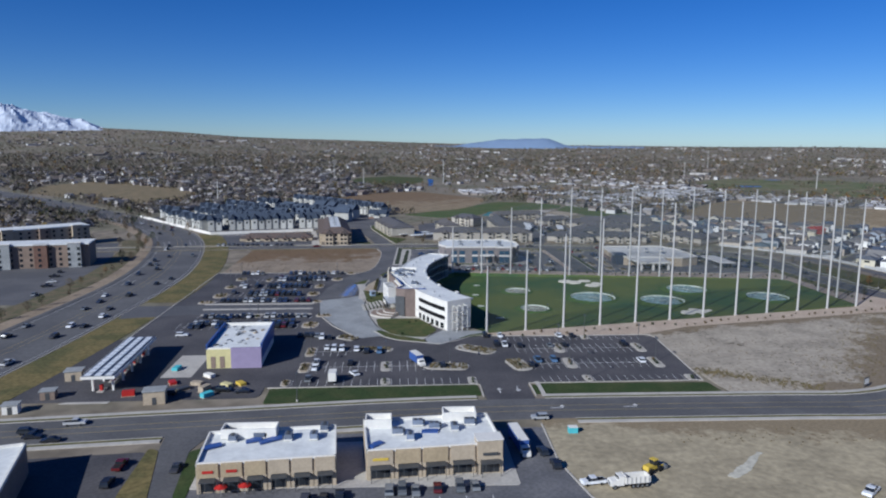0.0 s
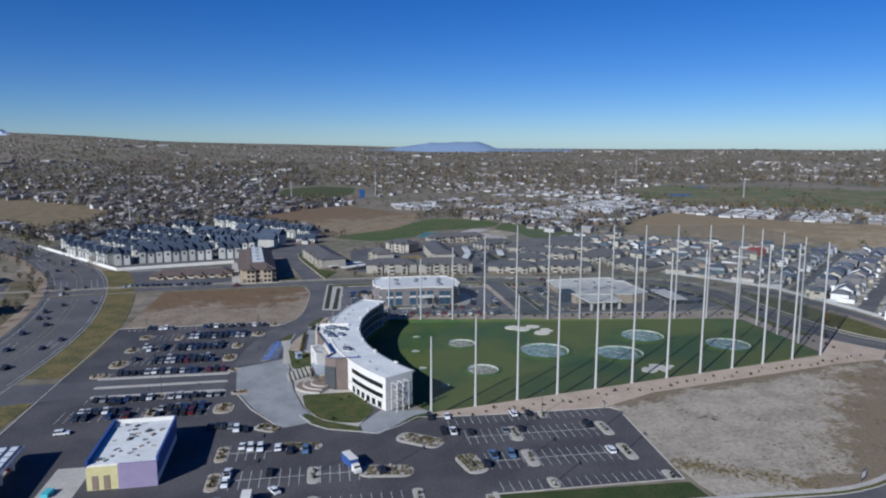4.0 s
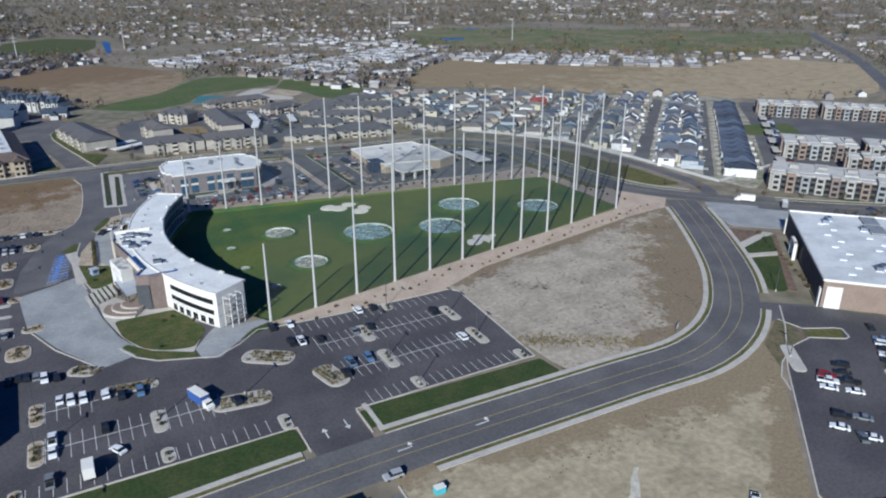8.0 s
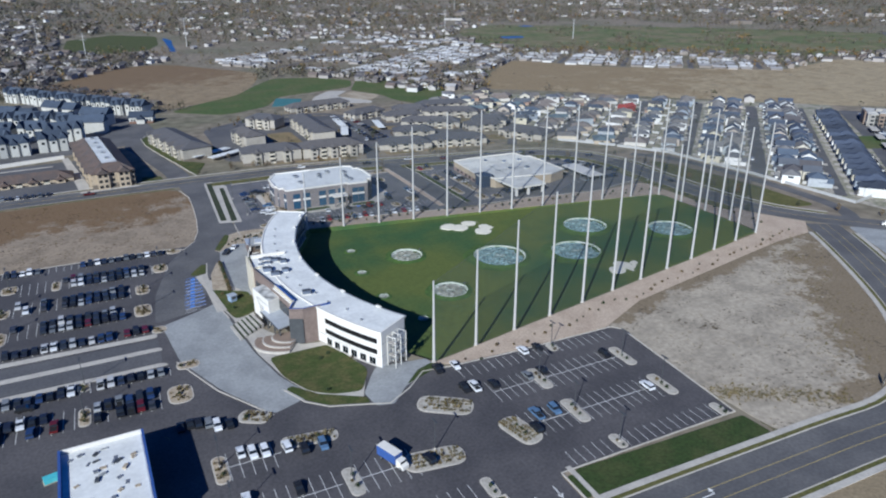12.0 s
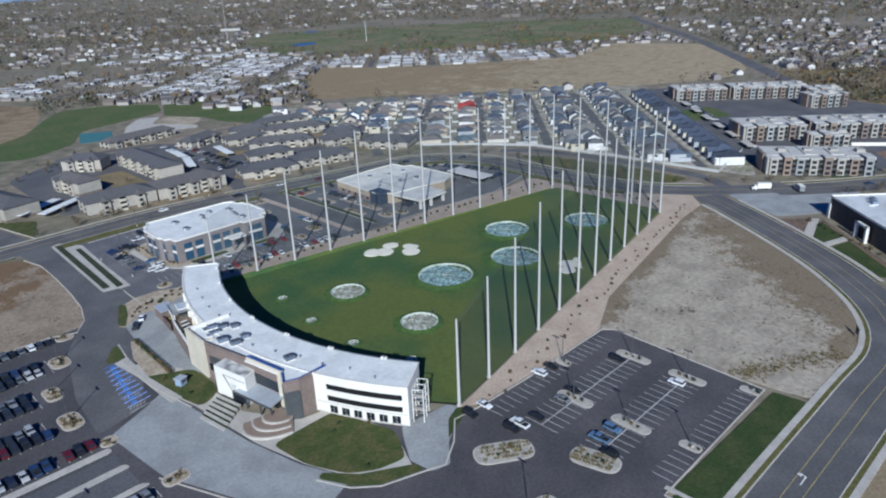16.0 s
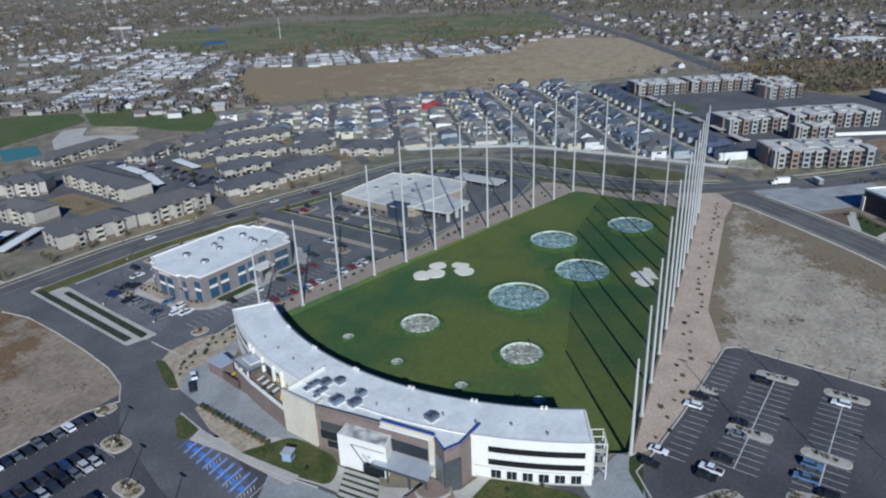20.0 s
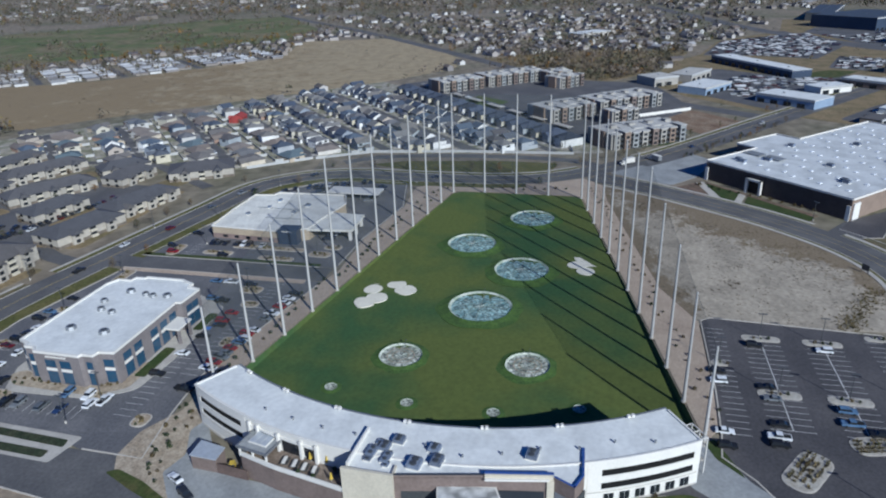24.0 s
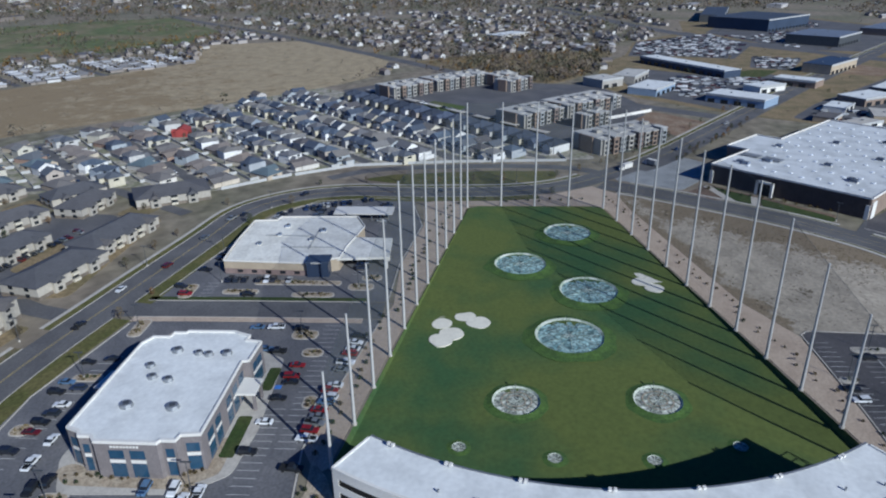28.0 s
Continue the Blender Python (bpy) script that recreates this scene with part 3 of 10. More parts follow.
slab("hotel_lot", [(-260, 330), (-176, 330), (-172, 360), (-178, 400), (-192, 470), (-214, 540), (-300, 520)], 0.06, ASPH, "asphalt parking lot round the hotels", "parking lot", 6)
slab("dry_lot", [(-104, 408), (-104, 499), (-60, 502), (-20, 502.5), (-14.5, 498), (-11.3, 484), (-11.5, 463), (-12.6, 442), (-14.3, 425), (-17.5, 412.7), (-22.7, 404.8), (-30, 408)], 0.07, VACANT, "vacant lot of dry grass and bare patches", "vacant lot", 2)
slab("dirt_field", [(98, 271), (150, 286), (222, 313), (243, 298), (224, 264), (206, 236), (186, 216), (165, 205), (140, 197), (104, 198)], 0.07, LOTE, "pale bare earth lot with sparse weeds beside the range", "vacant lot", 5)
slab("weedy_ground", ragged([(103.5, 222), (108, 218), (113, 209), (124, 203), (128, 199.5), (104, 199.5)], 1.8, 1.0, 3.0), 0.1, WEEDV, "brown dry weeds at the corner of the bare lot", "weeds", 3)
slab("store_entrance", [(180, 195), (190, 204.8), (207, 192), (196, 182)], 0.1, ROADM, "short asphalt entrance from the road to the store lot", "road", 1)
slab("dirt_field", [(66, 60), (52, 112), (42.6, 138), (39.4, 155), (40.2, 183), (112, 182), (148, 181.5), (178, 193), (186, 190), (160, 170), (118, 131), (104, 100), (98, 60)], 0.07, PLOTE, "graded tan earth of an empty building plot", "building plot", 4)
slab("pale_track", ragged([(77, 145.6), (78.4, 144.4), (82, 146.6), (92, 157), (90.4, 158), (84, 151)], 0.7, 1.0, 8.0), 0.13, SPILL, "pale scraped streak of crushed concrete", "track", 0.4)
slab("brown_plot", [(404, 263), (443.6, 235), (393.7, 193.5), (358.7, 231.5)], 0.08, PLOTB, "bare brown plot beside the road", "vacant lot", 4)

# ---- roads ----
R1 = smooth_line([(-700, 118), (-400, 149), (-110, 178), (-50, 183.5), (0, 188), (45, 189.3), (112, 188.3), (146, 188), (173, 198), (198, 218.5), (219, 243), (246, 281), (260, 304)])
R2 = smooth_line([(-700, 470), (-300, 496), (-98, 511), (-6, 514), (60, 514), (120, 504), (180, 492.5), (217, 485), (238, 466), (247, 440), (246, 412), (246, 385), (247.5, 355), (254, 331), (266, 312), (286, 289), (318, 257), (431, 171), (599, 40), (830, -150), (1250, -500)])
R3 = smooth_line([(114, 498), (114.5, 460), (114.5, 404)])
R5 = smooth_line([(270, 455), (284, 436), (292, 405), (294, 370), (294, 340), (290, 316), (282, 304)])
PARKWAY = smooth_line([(1900, 330), (1353, 173), (1087, 103), (930, 45), (710, -80), (560, -220)], 14)
AVENUE = smooth_line([(2200, 1660), (1391, 1012), (1043, 709), (788, 508), (635, 391), (548, 316), (475, 251), (425, 192)], 12)
HWY = smooth_line([(-185, -60), (-165, 120), (-148, 222), (-141, 305), (-139, 390), (-150, 470), (-172, 550), (-203, 612), (-275, 715), (-600, 1080), (-1200, 1700)], 14)


def road(name, line, w, material, label, z=0.12):
    bm = bmesh.new()
    add_strip(bm, line, -w / 2, w / 2, -0.1, z)
    return setting(name, bm, material, label, "road")


road("road", R1, 15.5, ROADM, "grey asphalt road curving past the dirt lot")
road("road", R2, 15.0, ROADM, "grey asphalt road with a wide bend", 0.13)
road("road", [p for p in R2 if p.x > 290 and p.x < 900], 22.0, ROADM, "wide grey road with turning lanes", 0.128)
road("road", R3, 12.0, ROADM, "short asphalt side road between two parking lots", 0.115)
road("road", R5, 8.0, ROADM, "narrow residential street", 0.11)
road("avenue", AVENUE, 16, ROADM, "long straight avenue through the suburb", 0.11)
road("cross_road", smooth_line([(1010, 60), (850, 22), (715, -85), (640, -150)], 10), 13, ROADM, "grey cross road between the warehouses", 0.10)
road("parkway", PARKWAY, 26, HWYM, "wide grey parkway past the warehouses", 0.11)
road("highway", HWY, 34, HWYM, "wide worn grey highway in a long bend", 0.10)
slab("access_road", [(-14, 507), (3, 507), (3, 430), (3, 404), (-12, 372), (-26, 340), (-40, 336), (-38, 360), (-30, 392), (-22, 405), (-17, 412.6), (-13.8, 425), (-12.1, 442), (-11, 463), (-10.8, 484)], 0.117, ROADM, "asphalt access street towards the entrance plaza", "road", 3)


def edge_band(line, side, a, b, z1, material, name, label, cat, i0=0, i1=None):
    bm = bmesh.new()
    seg = line[i0:i1]
    add_strip(bm, seg, side * a, side * b, -0.1, z1)
    return setting(name, bm, material, label, cat)


def near(line, x, y):
    return min(range(len(line)), key=lambda i: (line[i] - Vector((x, y))).length)


i_e1, i_e2 = near(R1, 27, 189), near(R1, 42, 189)
iw1, iw2, iend = near(R1, -62, 183), near(R1, -47, 184), near(R1, 253, 294)
ie3, ie4 = near(R1, 181, 204), near(R1, 191, 212)
for s, runs in ((1, ((0, i_e1), (i_e2, iend))), (-1, ((0, iw1), (iw2, i_e1), (i_e2 + 1, ie3), (ie4, iend)))):
    for a, b in runs:
        edge_band(R1, s, 7.75, 8.1, 0.24, KERB, "kerb", "pale concrete kerb along the road", "kerb", a, b + 1)
        edge_band(R1, s, 8.1, 9.4, 0.20, OLIVE, "verge", "narrow olive grass verge between kerb and pavement", "verge", a, b + 1)
        edge_band(R1, s, 9.4, 11.2, 0.25, CONC, "pavement", "pale concrete pavement along the road", "pavement", a, b + 1)
j1, j2, j3 = near(R2, -17, 514), near(R2, 4, 514), near(R2, 107, 506)
j4, j5, j6 = near(R2, 122, 503), near(R2, 250, 340), near(R2, 300, 274)
for s, runs in ((-1, ((60, j1), (j2, j3), (j4, j5))), (1, ((60, near(R2, 84, 511)), (near(R2, 98, 508), near(R2, 268, 310)), (j6, len(R2) - 1)))):
    for a, b in runs:
        edge_band(R2, s, 7.5, 7.85, 0.24, KERB, "kerb", "pale concrete kerb along the road", "kerb", a, b + 1)
        edge_band(R2, s, 7.85, 10.8 if s > 0 else (10.5 if a == 60 else 14.5), 0.20, WEEDV if a == 60 else OLIVE, "verge", "patchy dry grass verge beside the kerb", "verge", a, b + 1)
        if s > 0:
            edge_band(R2, s, 10.8, 12.4, 0.25, CONC, "pavement", "pale concrete pavement beside the verge", "pavement", a, b + 1)
edge_band(HWY, -1, 17.0, 17.3, 0.22, KERB, "kerb", "pale kerb along the highway", "kerb", near(HWY, -160, 130), near(HWY, -200, 610))
for a, b in ((near(HWY, -160, 130), near(HWY, -141, 298) + 1), (near(HWY, -139, 330), near(HWY, -195, 600))):
    edge_band(HWY, -1, 17.5, 34, 0.14, VERGEY, "verge", "broad strip of dry olive grass along the highway", "verge", a, b)
edge_band(HWY, 1, 17.0, 19.4, 0.20, ROADM, "shoulder", "worn grey shoulder of the highway", "road", near(HWY, -160, 130), near(HWY, -300, 740))
edge_band(HWY, 1, 19.4, 27, 0.14, DIRT, "verge", "pale bare earth strip beside the highway", "verge", near(HWY, -160, 130), near(HWY, -300, 740))
edge_band(HWY, 1, 27, 41, 0.15, WEEDV, "verge", "weedy green and brown bank beside the hotels", "verge", near(HWY, -160, 130), near(HWY, -190, 580))
slab("green_strip", [(268, 436), (277, 418), (284, 366), (284, 326), (269, 328), (257, 366), (256, 403)], 0.2, OLIVE, "mown green strip between road and houses", "lawn", 4)

for s in (-1, 1):
    edge_band(R3, s, 6.0, 6.4, 0.24, KERB, "kerb", "pale concrete kerb along the side road", "kerb", 1, len(R3) - 1)
    edge_band(R3, s, 6.4, 9.2, 0.20, GRAVEL if s < 0 else LAWN, "verge", "narrow planted verge along the side road", "verge", 1, len(R3) - 1)


def kerb_ring(pts, label="pale concrete kerb round the parking lot"):
    """A thin raised kerb along a run of points."""
    line = []
    for a, b in zip(pts, pts[1:]):
        a, b = Vector(a), Vector(b)
        n = max(1, int((b - a).length / 4))
        line += [a.lerp(b, i / n) for i in range(n)]
    line.append(Vector(pts[-1]))
    bm = bmesh.new()
    add_strip(bm, line, -0.2, 0.2, -0.05, 0.27)
    return setting("kerb", bm, KERB, label, "kerb")


for pts in ([(42.6, 199), (42.6, 210.7), (100.6, 210.7), (103.6, 262), (101, 265.2), (60, 265.4), (40, 266.4), (31, 267.5), (24, 261), (16, 256.2), (11, 258.2), (0, 262.2), (-5.6, 267.4), (-9.6, 276)], [(26.4, 199), (26.4, 210.3), (-41, 210.3)],
            [(-106, 268), (-106, 408.2), (-31, 408.2), (-22.5, 404.6), (-17.3, 412.6), (-14.1, 425), (-12.4, 442), (-11.3, 463), (-11.1, 484), (-14.3, 498.4)], [(3.4, 428), (3, 410), (22, 413.5), (40, 415.3), (66, 411.4), (105, 404.5)], [(14, 498), (60, 499.6), (103, 491)],
            [(124, 403.2), (153, 402.6), (197, 396.6), (234, 405), (236, 420), (231, 452), (212, 469), (180, 477.5), (124, 489.5)], [(196, 197.6), (184, 186.5), (162, 169.5), (120, 131), (104, 90)], [(-20, 372), (-19, 347), (-16, 329)], [(-36, 306), (-27, 284), (-15, 265)]):
    kerb_ring(pts)

# painted lines
bm = bmesh.new()


def dash(bm, line, off, w, z, on=1e9, gap=0.0):
    ns, run = normals(line), 0.0
    for i in range(len(line) - 1):
        seg = (line[i + 1] - line[i]).length
        run += seg
        if run % (on + gap) <= on:
            a, b, c, d = line[i] + ns[i] * (off - w / 2), line[i] + ns[i] * (off + w / 2), line[i + 1] + ns[i + 1] * (off + w / 2), line[i + 1] + ns[i + 1] * (off - w / 2)
            bm.faces.new([bm.verts.new((p.x, p.y, z)) for p in (a, d, c, b)])


for o in (-1.9, 1.9):
    dash(bm, R1, o, 0.16, 0.135)
for o in (-0.2, 0.2):
    dash(bm, R2, o, 0.16, 0.145)
dash(bm, HWY, 1.6, 0.13, 0.115)
dash(bm, HWY, -1.6, 0.13, 0.115)
tagged(link_mesh("yellow_lines", bm, YELLOWP), "worn yellow centre lines on the roads", "road marking", "", "stuff")
bm = bmesh.new()
for o in (-11, -7.5, 7.5, 11):
    dash(bm, HWY, o, 0.14, 0.115, 3, 12)
for o in (-15, 15):
    dash(bm, HWY, o, 0.13, 0.115)
tagged(link_mesh("white_lines", bm, WHITEP), "worn white lane lines on the roads", "road marking", "", "stuff")
HEDGE = mat("dark_hedge_ground", (0.028, 0.04, 0.02), 0.95, var=0.4, grain=0.9, patch=3, tint=(0.05, 0.055, 0.03), bump=0.3)
ISLB = mat("pale_island_bed", (0.41, 0.385, 0.335), 0.95, var=0.2, grain=0.6, patch=3, tint=(0.35, 0.32, 0.27))
BEDM = mat("brown_bark_bed", (0.17, 0.115, 0.085), 0.95, var=0.3, grain=0.6, patch=3, tint=(0.11, 0.085, 0.06))

# ---- lots, plaza, lawns ----
slab("parking_lot", [(-42, 210.5), (27, 210.5), (27, 196.5), (42, 196.5), (42, 210.5), (100.5, 210.5), (103.5, 262), (101, 265), (38, 267), (30, 275), (-12, 300), (-14, 330), (-20, 372), (-18, 408), (-106, 408), (-106, 268), (-42, 268)],
     0.08, ASPHN, "dark asphalt parking lot with white stall lines", "parking lot", 1.5)
# dark asphalt chosen here to hold the forecourt's shadow in the colour
slab("forecourt", [(-116, 201), (-42, 202), (-42, 268), (-112, 268)], 0.075, ASPHN, "asphalt and dust of the fuel forecourt, darkened for shadow", "forecourt", 3)
slab("forecourt_slab", [(-100, 200), (-86, 200), (-80, 222), (-84, 226), (-94, 205)], 0.11, CONC, "pale concrete of the forecourt", "slab")
slab("building_site", [(-80, 204), (-44, 206), (-44, 226), (-66, 232), (-78, 226)], 0.10, PALED, "dusty building site round the unfinished shop", "building site", 3)
slab("concrete_pad", [(-78, 222), (-68, 222), (-68, 246), (-78, 246)], 0.12, CONC, "pale concrete slab", "slab")
slab("parking_lot", [(10, 503), (60, 500), (104, 491), (107.5, 488), (108, 404), (66, 411), (40, 415), (22, 413), (4, 409), (3, 428), (7, 440), (9, 480)], 0.085, OFFLOT, "dark asphalt parking lot round the office building", "parking lot", 2)
slab("parking_lot", [(121, 491), (180, 478), (212, 470), (231, 452), (236, 420), (233, 404), (197, 396), (153, 402), (121, 403)], 0.085, OFFLOT, "dark asphalt parking lot round the showroom", "parking lot", 3)
slab("parking_lot", [(196, 197), (184, 186), (162, 169), (120, 131), (104, 90), (150, 0), (330, -40), (360, 60), (262, 120), (208, 190)], 0.085, ASPHN, "new dark asphalt parking lot of the store", "parking lot", 3)
slab("loading_yard", [(268, 296), (290, 280), (317, 250), (300, 236), (266, 250), (250, 264)], 0.09, PLAZA, "concrete loading yard behind the store", "yard", 3)
slab("parking_lot", [(-52, 90), (60, 90), (42.6, 138), (39.4, 155), (40.2, 176), (-46, 173)], 0.085, OFFLOT, "asphalt parking lot in front of the shops", "parking lot", 2)
# the darker asphalt also paints in the broad shadow on this lot
slab("parking_lot", [(-130, 100), (-52, 100), (-61, 143), (-62.5, 166), (-130, 160)], 0.085, ASPHN, "asphalt parking lot beside a street, darkened for shadow", "parking lot", 2)
slab("side_street", [(-61.5, 178), (-49, 178), (-52.2, 165.7), (-49.2, 143.2), (-44, 120), (-40, 92), (-46, 92), (-49.5, 120), (-54.7, 143.6), (-59.9, 166)], 0.118, ROADM, "short asphalt street joining the road", "road", 1)
slab("shop_walk", [(-47, 146), (28, 144), (28, 170), (-47, 168)], 0.22, CONC, "concrete walk round the shops", "pavement", 1)
slab("lawn", [(-62.8, 168), (-59.9, 166.5), (-54.7, 143.6), (-49.5, 121), (-56.5, 121), (-61.5, 143.9)], 0.2, VERGEY, "dry grass strip beside a street", "lawn", 2)
slab("lawn", [(-52, 165.5), (-47.6, 168.4), (-46.3, 143.1), (-42, 121), (-44, 121), (-49.2, 143.2)], 0.24, LAWN, "narrow green strip beside a street", "lawn", 1)
slab("commercial_ground", [(432, 176), (500, 236), (560, 262), (620, 250), (700, 232), (760, 196), (890, 160), (1010, 60), (1190, 20), (1270, -200), (1000, -310), (700, -270), (540, -190), (330, 20)], 0.035, DRYG, "dry grass ground between commercial yards", "ground", 6)
slab("commercial_lot", [(446, 176), (520, 232), (612, 232), (650, 190), (600, 130), (640, 92), (600, 70), (556, 74), (500, 128)], 0.07, ASPH, "asphalt yards between car service sheds", "parking lot", 5)
slab("commercial_lot", [(753, 194), (891, 156), (988, 32), (850, 15), (724, 79), (750, 136)], 0.075, ASPH, "asphalt lot full of parked cars", "parking lot", 5)
slab("commercial_lot", [(661, 84), (745, 52), (720, 5), (640, 49)], 0.08, ASPH, "asphalt lot beside a tan hall", "parking lot", 4)
slab("commercial_lot", [(800, -20), (1000, 30), (1080, -10), (1250, -190), (1000, -290), (760, -150)], 0.065, ASPH, "asphalt yards round the warehouses", "parking lot", 6)
slab("commercial_lot", [(345, 60), (420, 138), (470, 100), (600, -30), (540, -110), (420, -20)], 0.07, ASPH, "asphalt lot behind the store", "parking lot", 5)
slab("commercial_lawn", [(604, 128), (628, 114), (646, 86), (640, 62), (600, 92)], 0.09, LAWNY, "green strip between asphalt yards", "lawn", 4)
slab("brown_plot", [(625, 22), (680, -34), (640, -52), (600, -20)], 0.09, PLOTB, "bare brown plot beside the road", "vacant lot", 4)

slab("plaza", [(-38, 333), (-24, 340), (-18, 344), (-16, 328), (-13, 302), (-9, 284), (-3, 270), (-15, 265.5), (-26, 284), (-35, 306)], 0.13, PLAZA, "grey concrete entrance plaza", "plaza", 2)
slab("dock_apron", [(-10.5, 383), (-11, 345), (-2, 346), (2, 388), (21, 402), (15.6, 404.5), (6.7, 400), (-0.5, 402), (-8.9, 395)], 0.14, PLAZA, "grey concrete apron behind the terrace", "apron", 1)
slab("walk", [(-22, 372), (-19, 372), (-19, 347), (-15, 329), (-12, 300), (-8, 283), (-2, 268), (10, 262), (16, 276), (12, 298), (2, 300), (-7, 316), (-8, 352), (-14, 362)], 0.145, CONC, "pale concrete walk round the lawns", "pavement", 1)
slab("walk", [(11, 264), (12, 257), (17, 255.5), (23, 262), (36, 269.5), (35, 274), (19, 276), (16, 272)], 0.155, PLAZA, "concrete walk to the end stair", "pavement", 1)
slab("lawn", [(10.5, 296), (16.5, 276), (11, 265.5), (3, 267.5), (-3, 272), (-8, 283), (-9.5, 296)], 0.21, LAWNY, "green lawn before the white wing", "lawn", 2.5)
slab("lawn", [(11, 262), (11, 259), (0, 263), (-5, 268), (-9, 276), (-7, 277), (-1, 269.5)], 0.2, LAWNY, "narrow curved strip of lawn at the drive", "lawn", 1)
slab("lawn", [(-19, 356.5), (-13, 353), (-5.6, 349), (-5.4, 334), (-8, 329.5), (-14, 327), (-17.6, 343)], 0.2, LAWNY, "green lawn below the beige tower", "lawn", 3)
slab("lawn", [(24, 263), (38, 268.5), (35.5, 271), (30, 269)], 0.2, LAWN, "small lawn corner at the range fence", "lawn", 1)
slab("gravel_bed", [(-12.1, 383), (-10, 381.6), (-11.2, 350.8), (-11.4, 343), (-13.1, 349), (-17.6, 356.6), (-16.1, 370.9)], 0.19, MULCH, "tan gravel bed with a hedge row", "gravel bed", 1)
slab("gravel_bed", [(-2.4, 414), (3, 417.3), (12.8, 417), (24, 411), (36, 412), (30, 407), (20, 402.5), (15.6, 404), (6.7, 399.7), (-0.5, 401.7), (-8.9, 394.7), (-10.6, 397.3)], 0.19, MULCH, "tan gravel bed at the back of the range", "gravel bed", 1)
slab("gravel_strip", [(36.5, 270.6), (222, 309), (225, 313), (225, 376), (237, 386), (240, 360), (243, 332), (256, 310), (244, 299), (221, 297), (124, 277), (100, 266), (60, 266), (42, 267)], 0.11, GRAVEL, "pinkish gravel strip with low shrubs outside the net", "gravel bed", 0.6)
slab("gravel_strip", [(33, 407.3), (221, 376.8), (225, 375), (237, 386), (228, 398), (197, 396), (153, 402), (119, 401), (99, 406), (66, 411), (40, 415), (31, 410)], 0.11, GRAVEL, "pinkish gravel strip with low shrubs outside the net", "gravel bed", 0.6)
slab("lawn", [(46, 210.2), (101, 208.5), (102, 199.8), (46, 200)], 0.21, LAWN, "bright green mown strip between lot and road", "lawn", 1)
slab("lawn", [(-40, 209.5), (25.5, 210), (26, 200.5), (-40, 197)], 0.21, LAWN, "bright green mown strip between lot and road", "lawn", 1)
slab("lawn", [(43, 209), (44.6, 209), (44.6, 201), (43, 201)], 0.21, LAWN, "small lawn beside the entrance path", "lawn", 0.5)
slab("walk", [(44.6, 212), (46, 212), (46, 199), (44.6, 199)], 0.23, CONC, "narrow concrete path across the lawn", "pavement")
slab("median_walk", [(0, 507), (4, 509), (11, 497), (9, 465), (7.6, 431), (-3, 433)], 0.16, CONC, "pale concrete between two planted medians", "median", 1)
slab("median", [(1.2, 505), (3.9, 504.6), (1.1, 436), (-1.7, 436)], 0.22, HEDGE, "dark green planted median", "median", 0.8)
slab("median", [(6.6, 493.5), (8.9, 493.6), (5.8, 434), (2.9, 433.4)], 0.22, HEDGE, "dark green planted median", "median", 0.8)
slab("long_island", [(-92, 328.6), (-40, 328.2), (-40, 325.6), (-92, 326)], 0.22, CONC, "long pale concrete island between lanes", "island", 1.5)
slab("long_island", [(-90, 317.8), (-40, 318.2), (-39, 315.9), (-90, 315.2)], 0.22, CONC, "long pale concrete island between lanes", "island", 1.5)
slab("long_island", [(-88, 307), (-40, 307.6), (-38, 305.6), (-88, 304.8)], 0.22, CONC, "long pale concrete island between lanes", "island", 1.5)
slab("entrance_lane", [(-126, 325), (-92, 324.5), (-40, 324.2), (-40, 308.2), (-92, 307.6), (-122, 301)], 0.115, ASPH, "grey asphalt entrance road with islands", "road", 1)
slab("bank_walk", [(22, 470), (23, 440), (30, 430.5), (47, 429), (82, 431), (90, 446), (88, 464), (76, 474), (34, 476)], 0.2, CONC, "pale concrete walk round the office building", "pavement", 2)
slab("planting_bed", [(25, 470), (24.5, 442), (30, 433.5), (44, 433.5), (44, 437), (33, 438), (29.5, 446), (29.5, 462), (33, 472), (30, 475)], 0.24, MULCH, "tan gravel bed with small plants", "planting bed", 2)
slab("lawn", [(36, 436), (53, 436), (53, 432), (36, 432)], 0.25, LAWN, "small lawn beside the office building", "lawn", 1)
slab("lawn", [(65, 434), (77, 434), (77, 430.5), (65, 430.5)], 0.23, LAWN, "small lawn beside the office building", "lawn", 1)
slab("store_bed", [(246, 263), (256, 251), (234.3, 246), (233.3, 251.5)], 0.2, BEDM, "brown planting bed beside the store", "planting bed", 3)
slab("store_path", [(256, 251), (258, 247.5), (231.7, 241.7), (232.6, 246)], 0.22, CONC, "pale path across the store verge", "path")
slab("store_lawn", [(253.5, 246.6), (254.2, 242.5), (240.4, 231.3), (228.5, 235.9), (231.5, 241.4)], 0.2, LAWN, "mown lawn patch beside the store", "lawn", 2)
slab("store_path", [(241.2, 231.6), (240.2, 228.5), (225.3, 233.3), (226.8, 236.3)], 0.22, CONC, "pale path to the store's side door", "path")
slab("store_lawn", [(237.4, 227.9), (212.7, 205.5), (206.5, 204), (203.6, 210.3), (224.4, 232.2)], 0.2, LAWN, "lawn along the store's side wall", "lawn", 3)
slab("store_bed", [(258, 246), (240.5, 229.5), (212, 202), (210, 204.5), (236.5, 228.6), (254, 245)], 0.23, BEDM, "brown planting strip under the store wall", "planting bed")


kerb_ring([(39.8, 178), (39.2, 155), (42.5, 138), (51.8, 112), (66, 62)], "pale concrete kerb between shop lot and building plot")


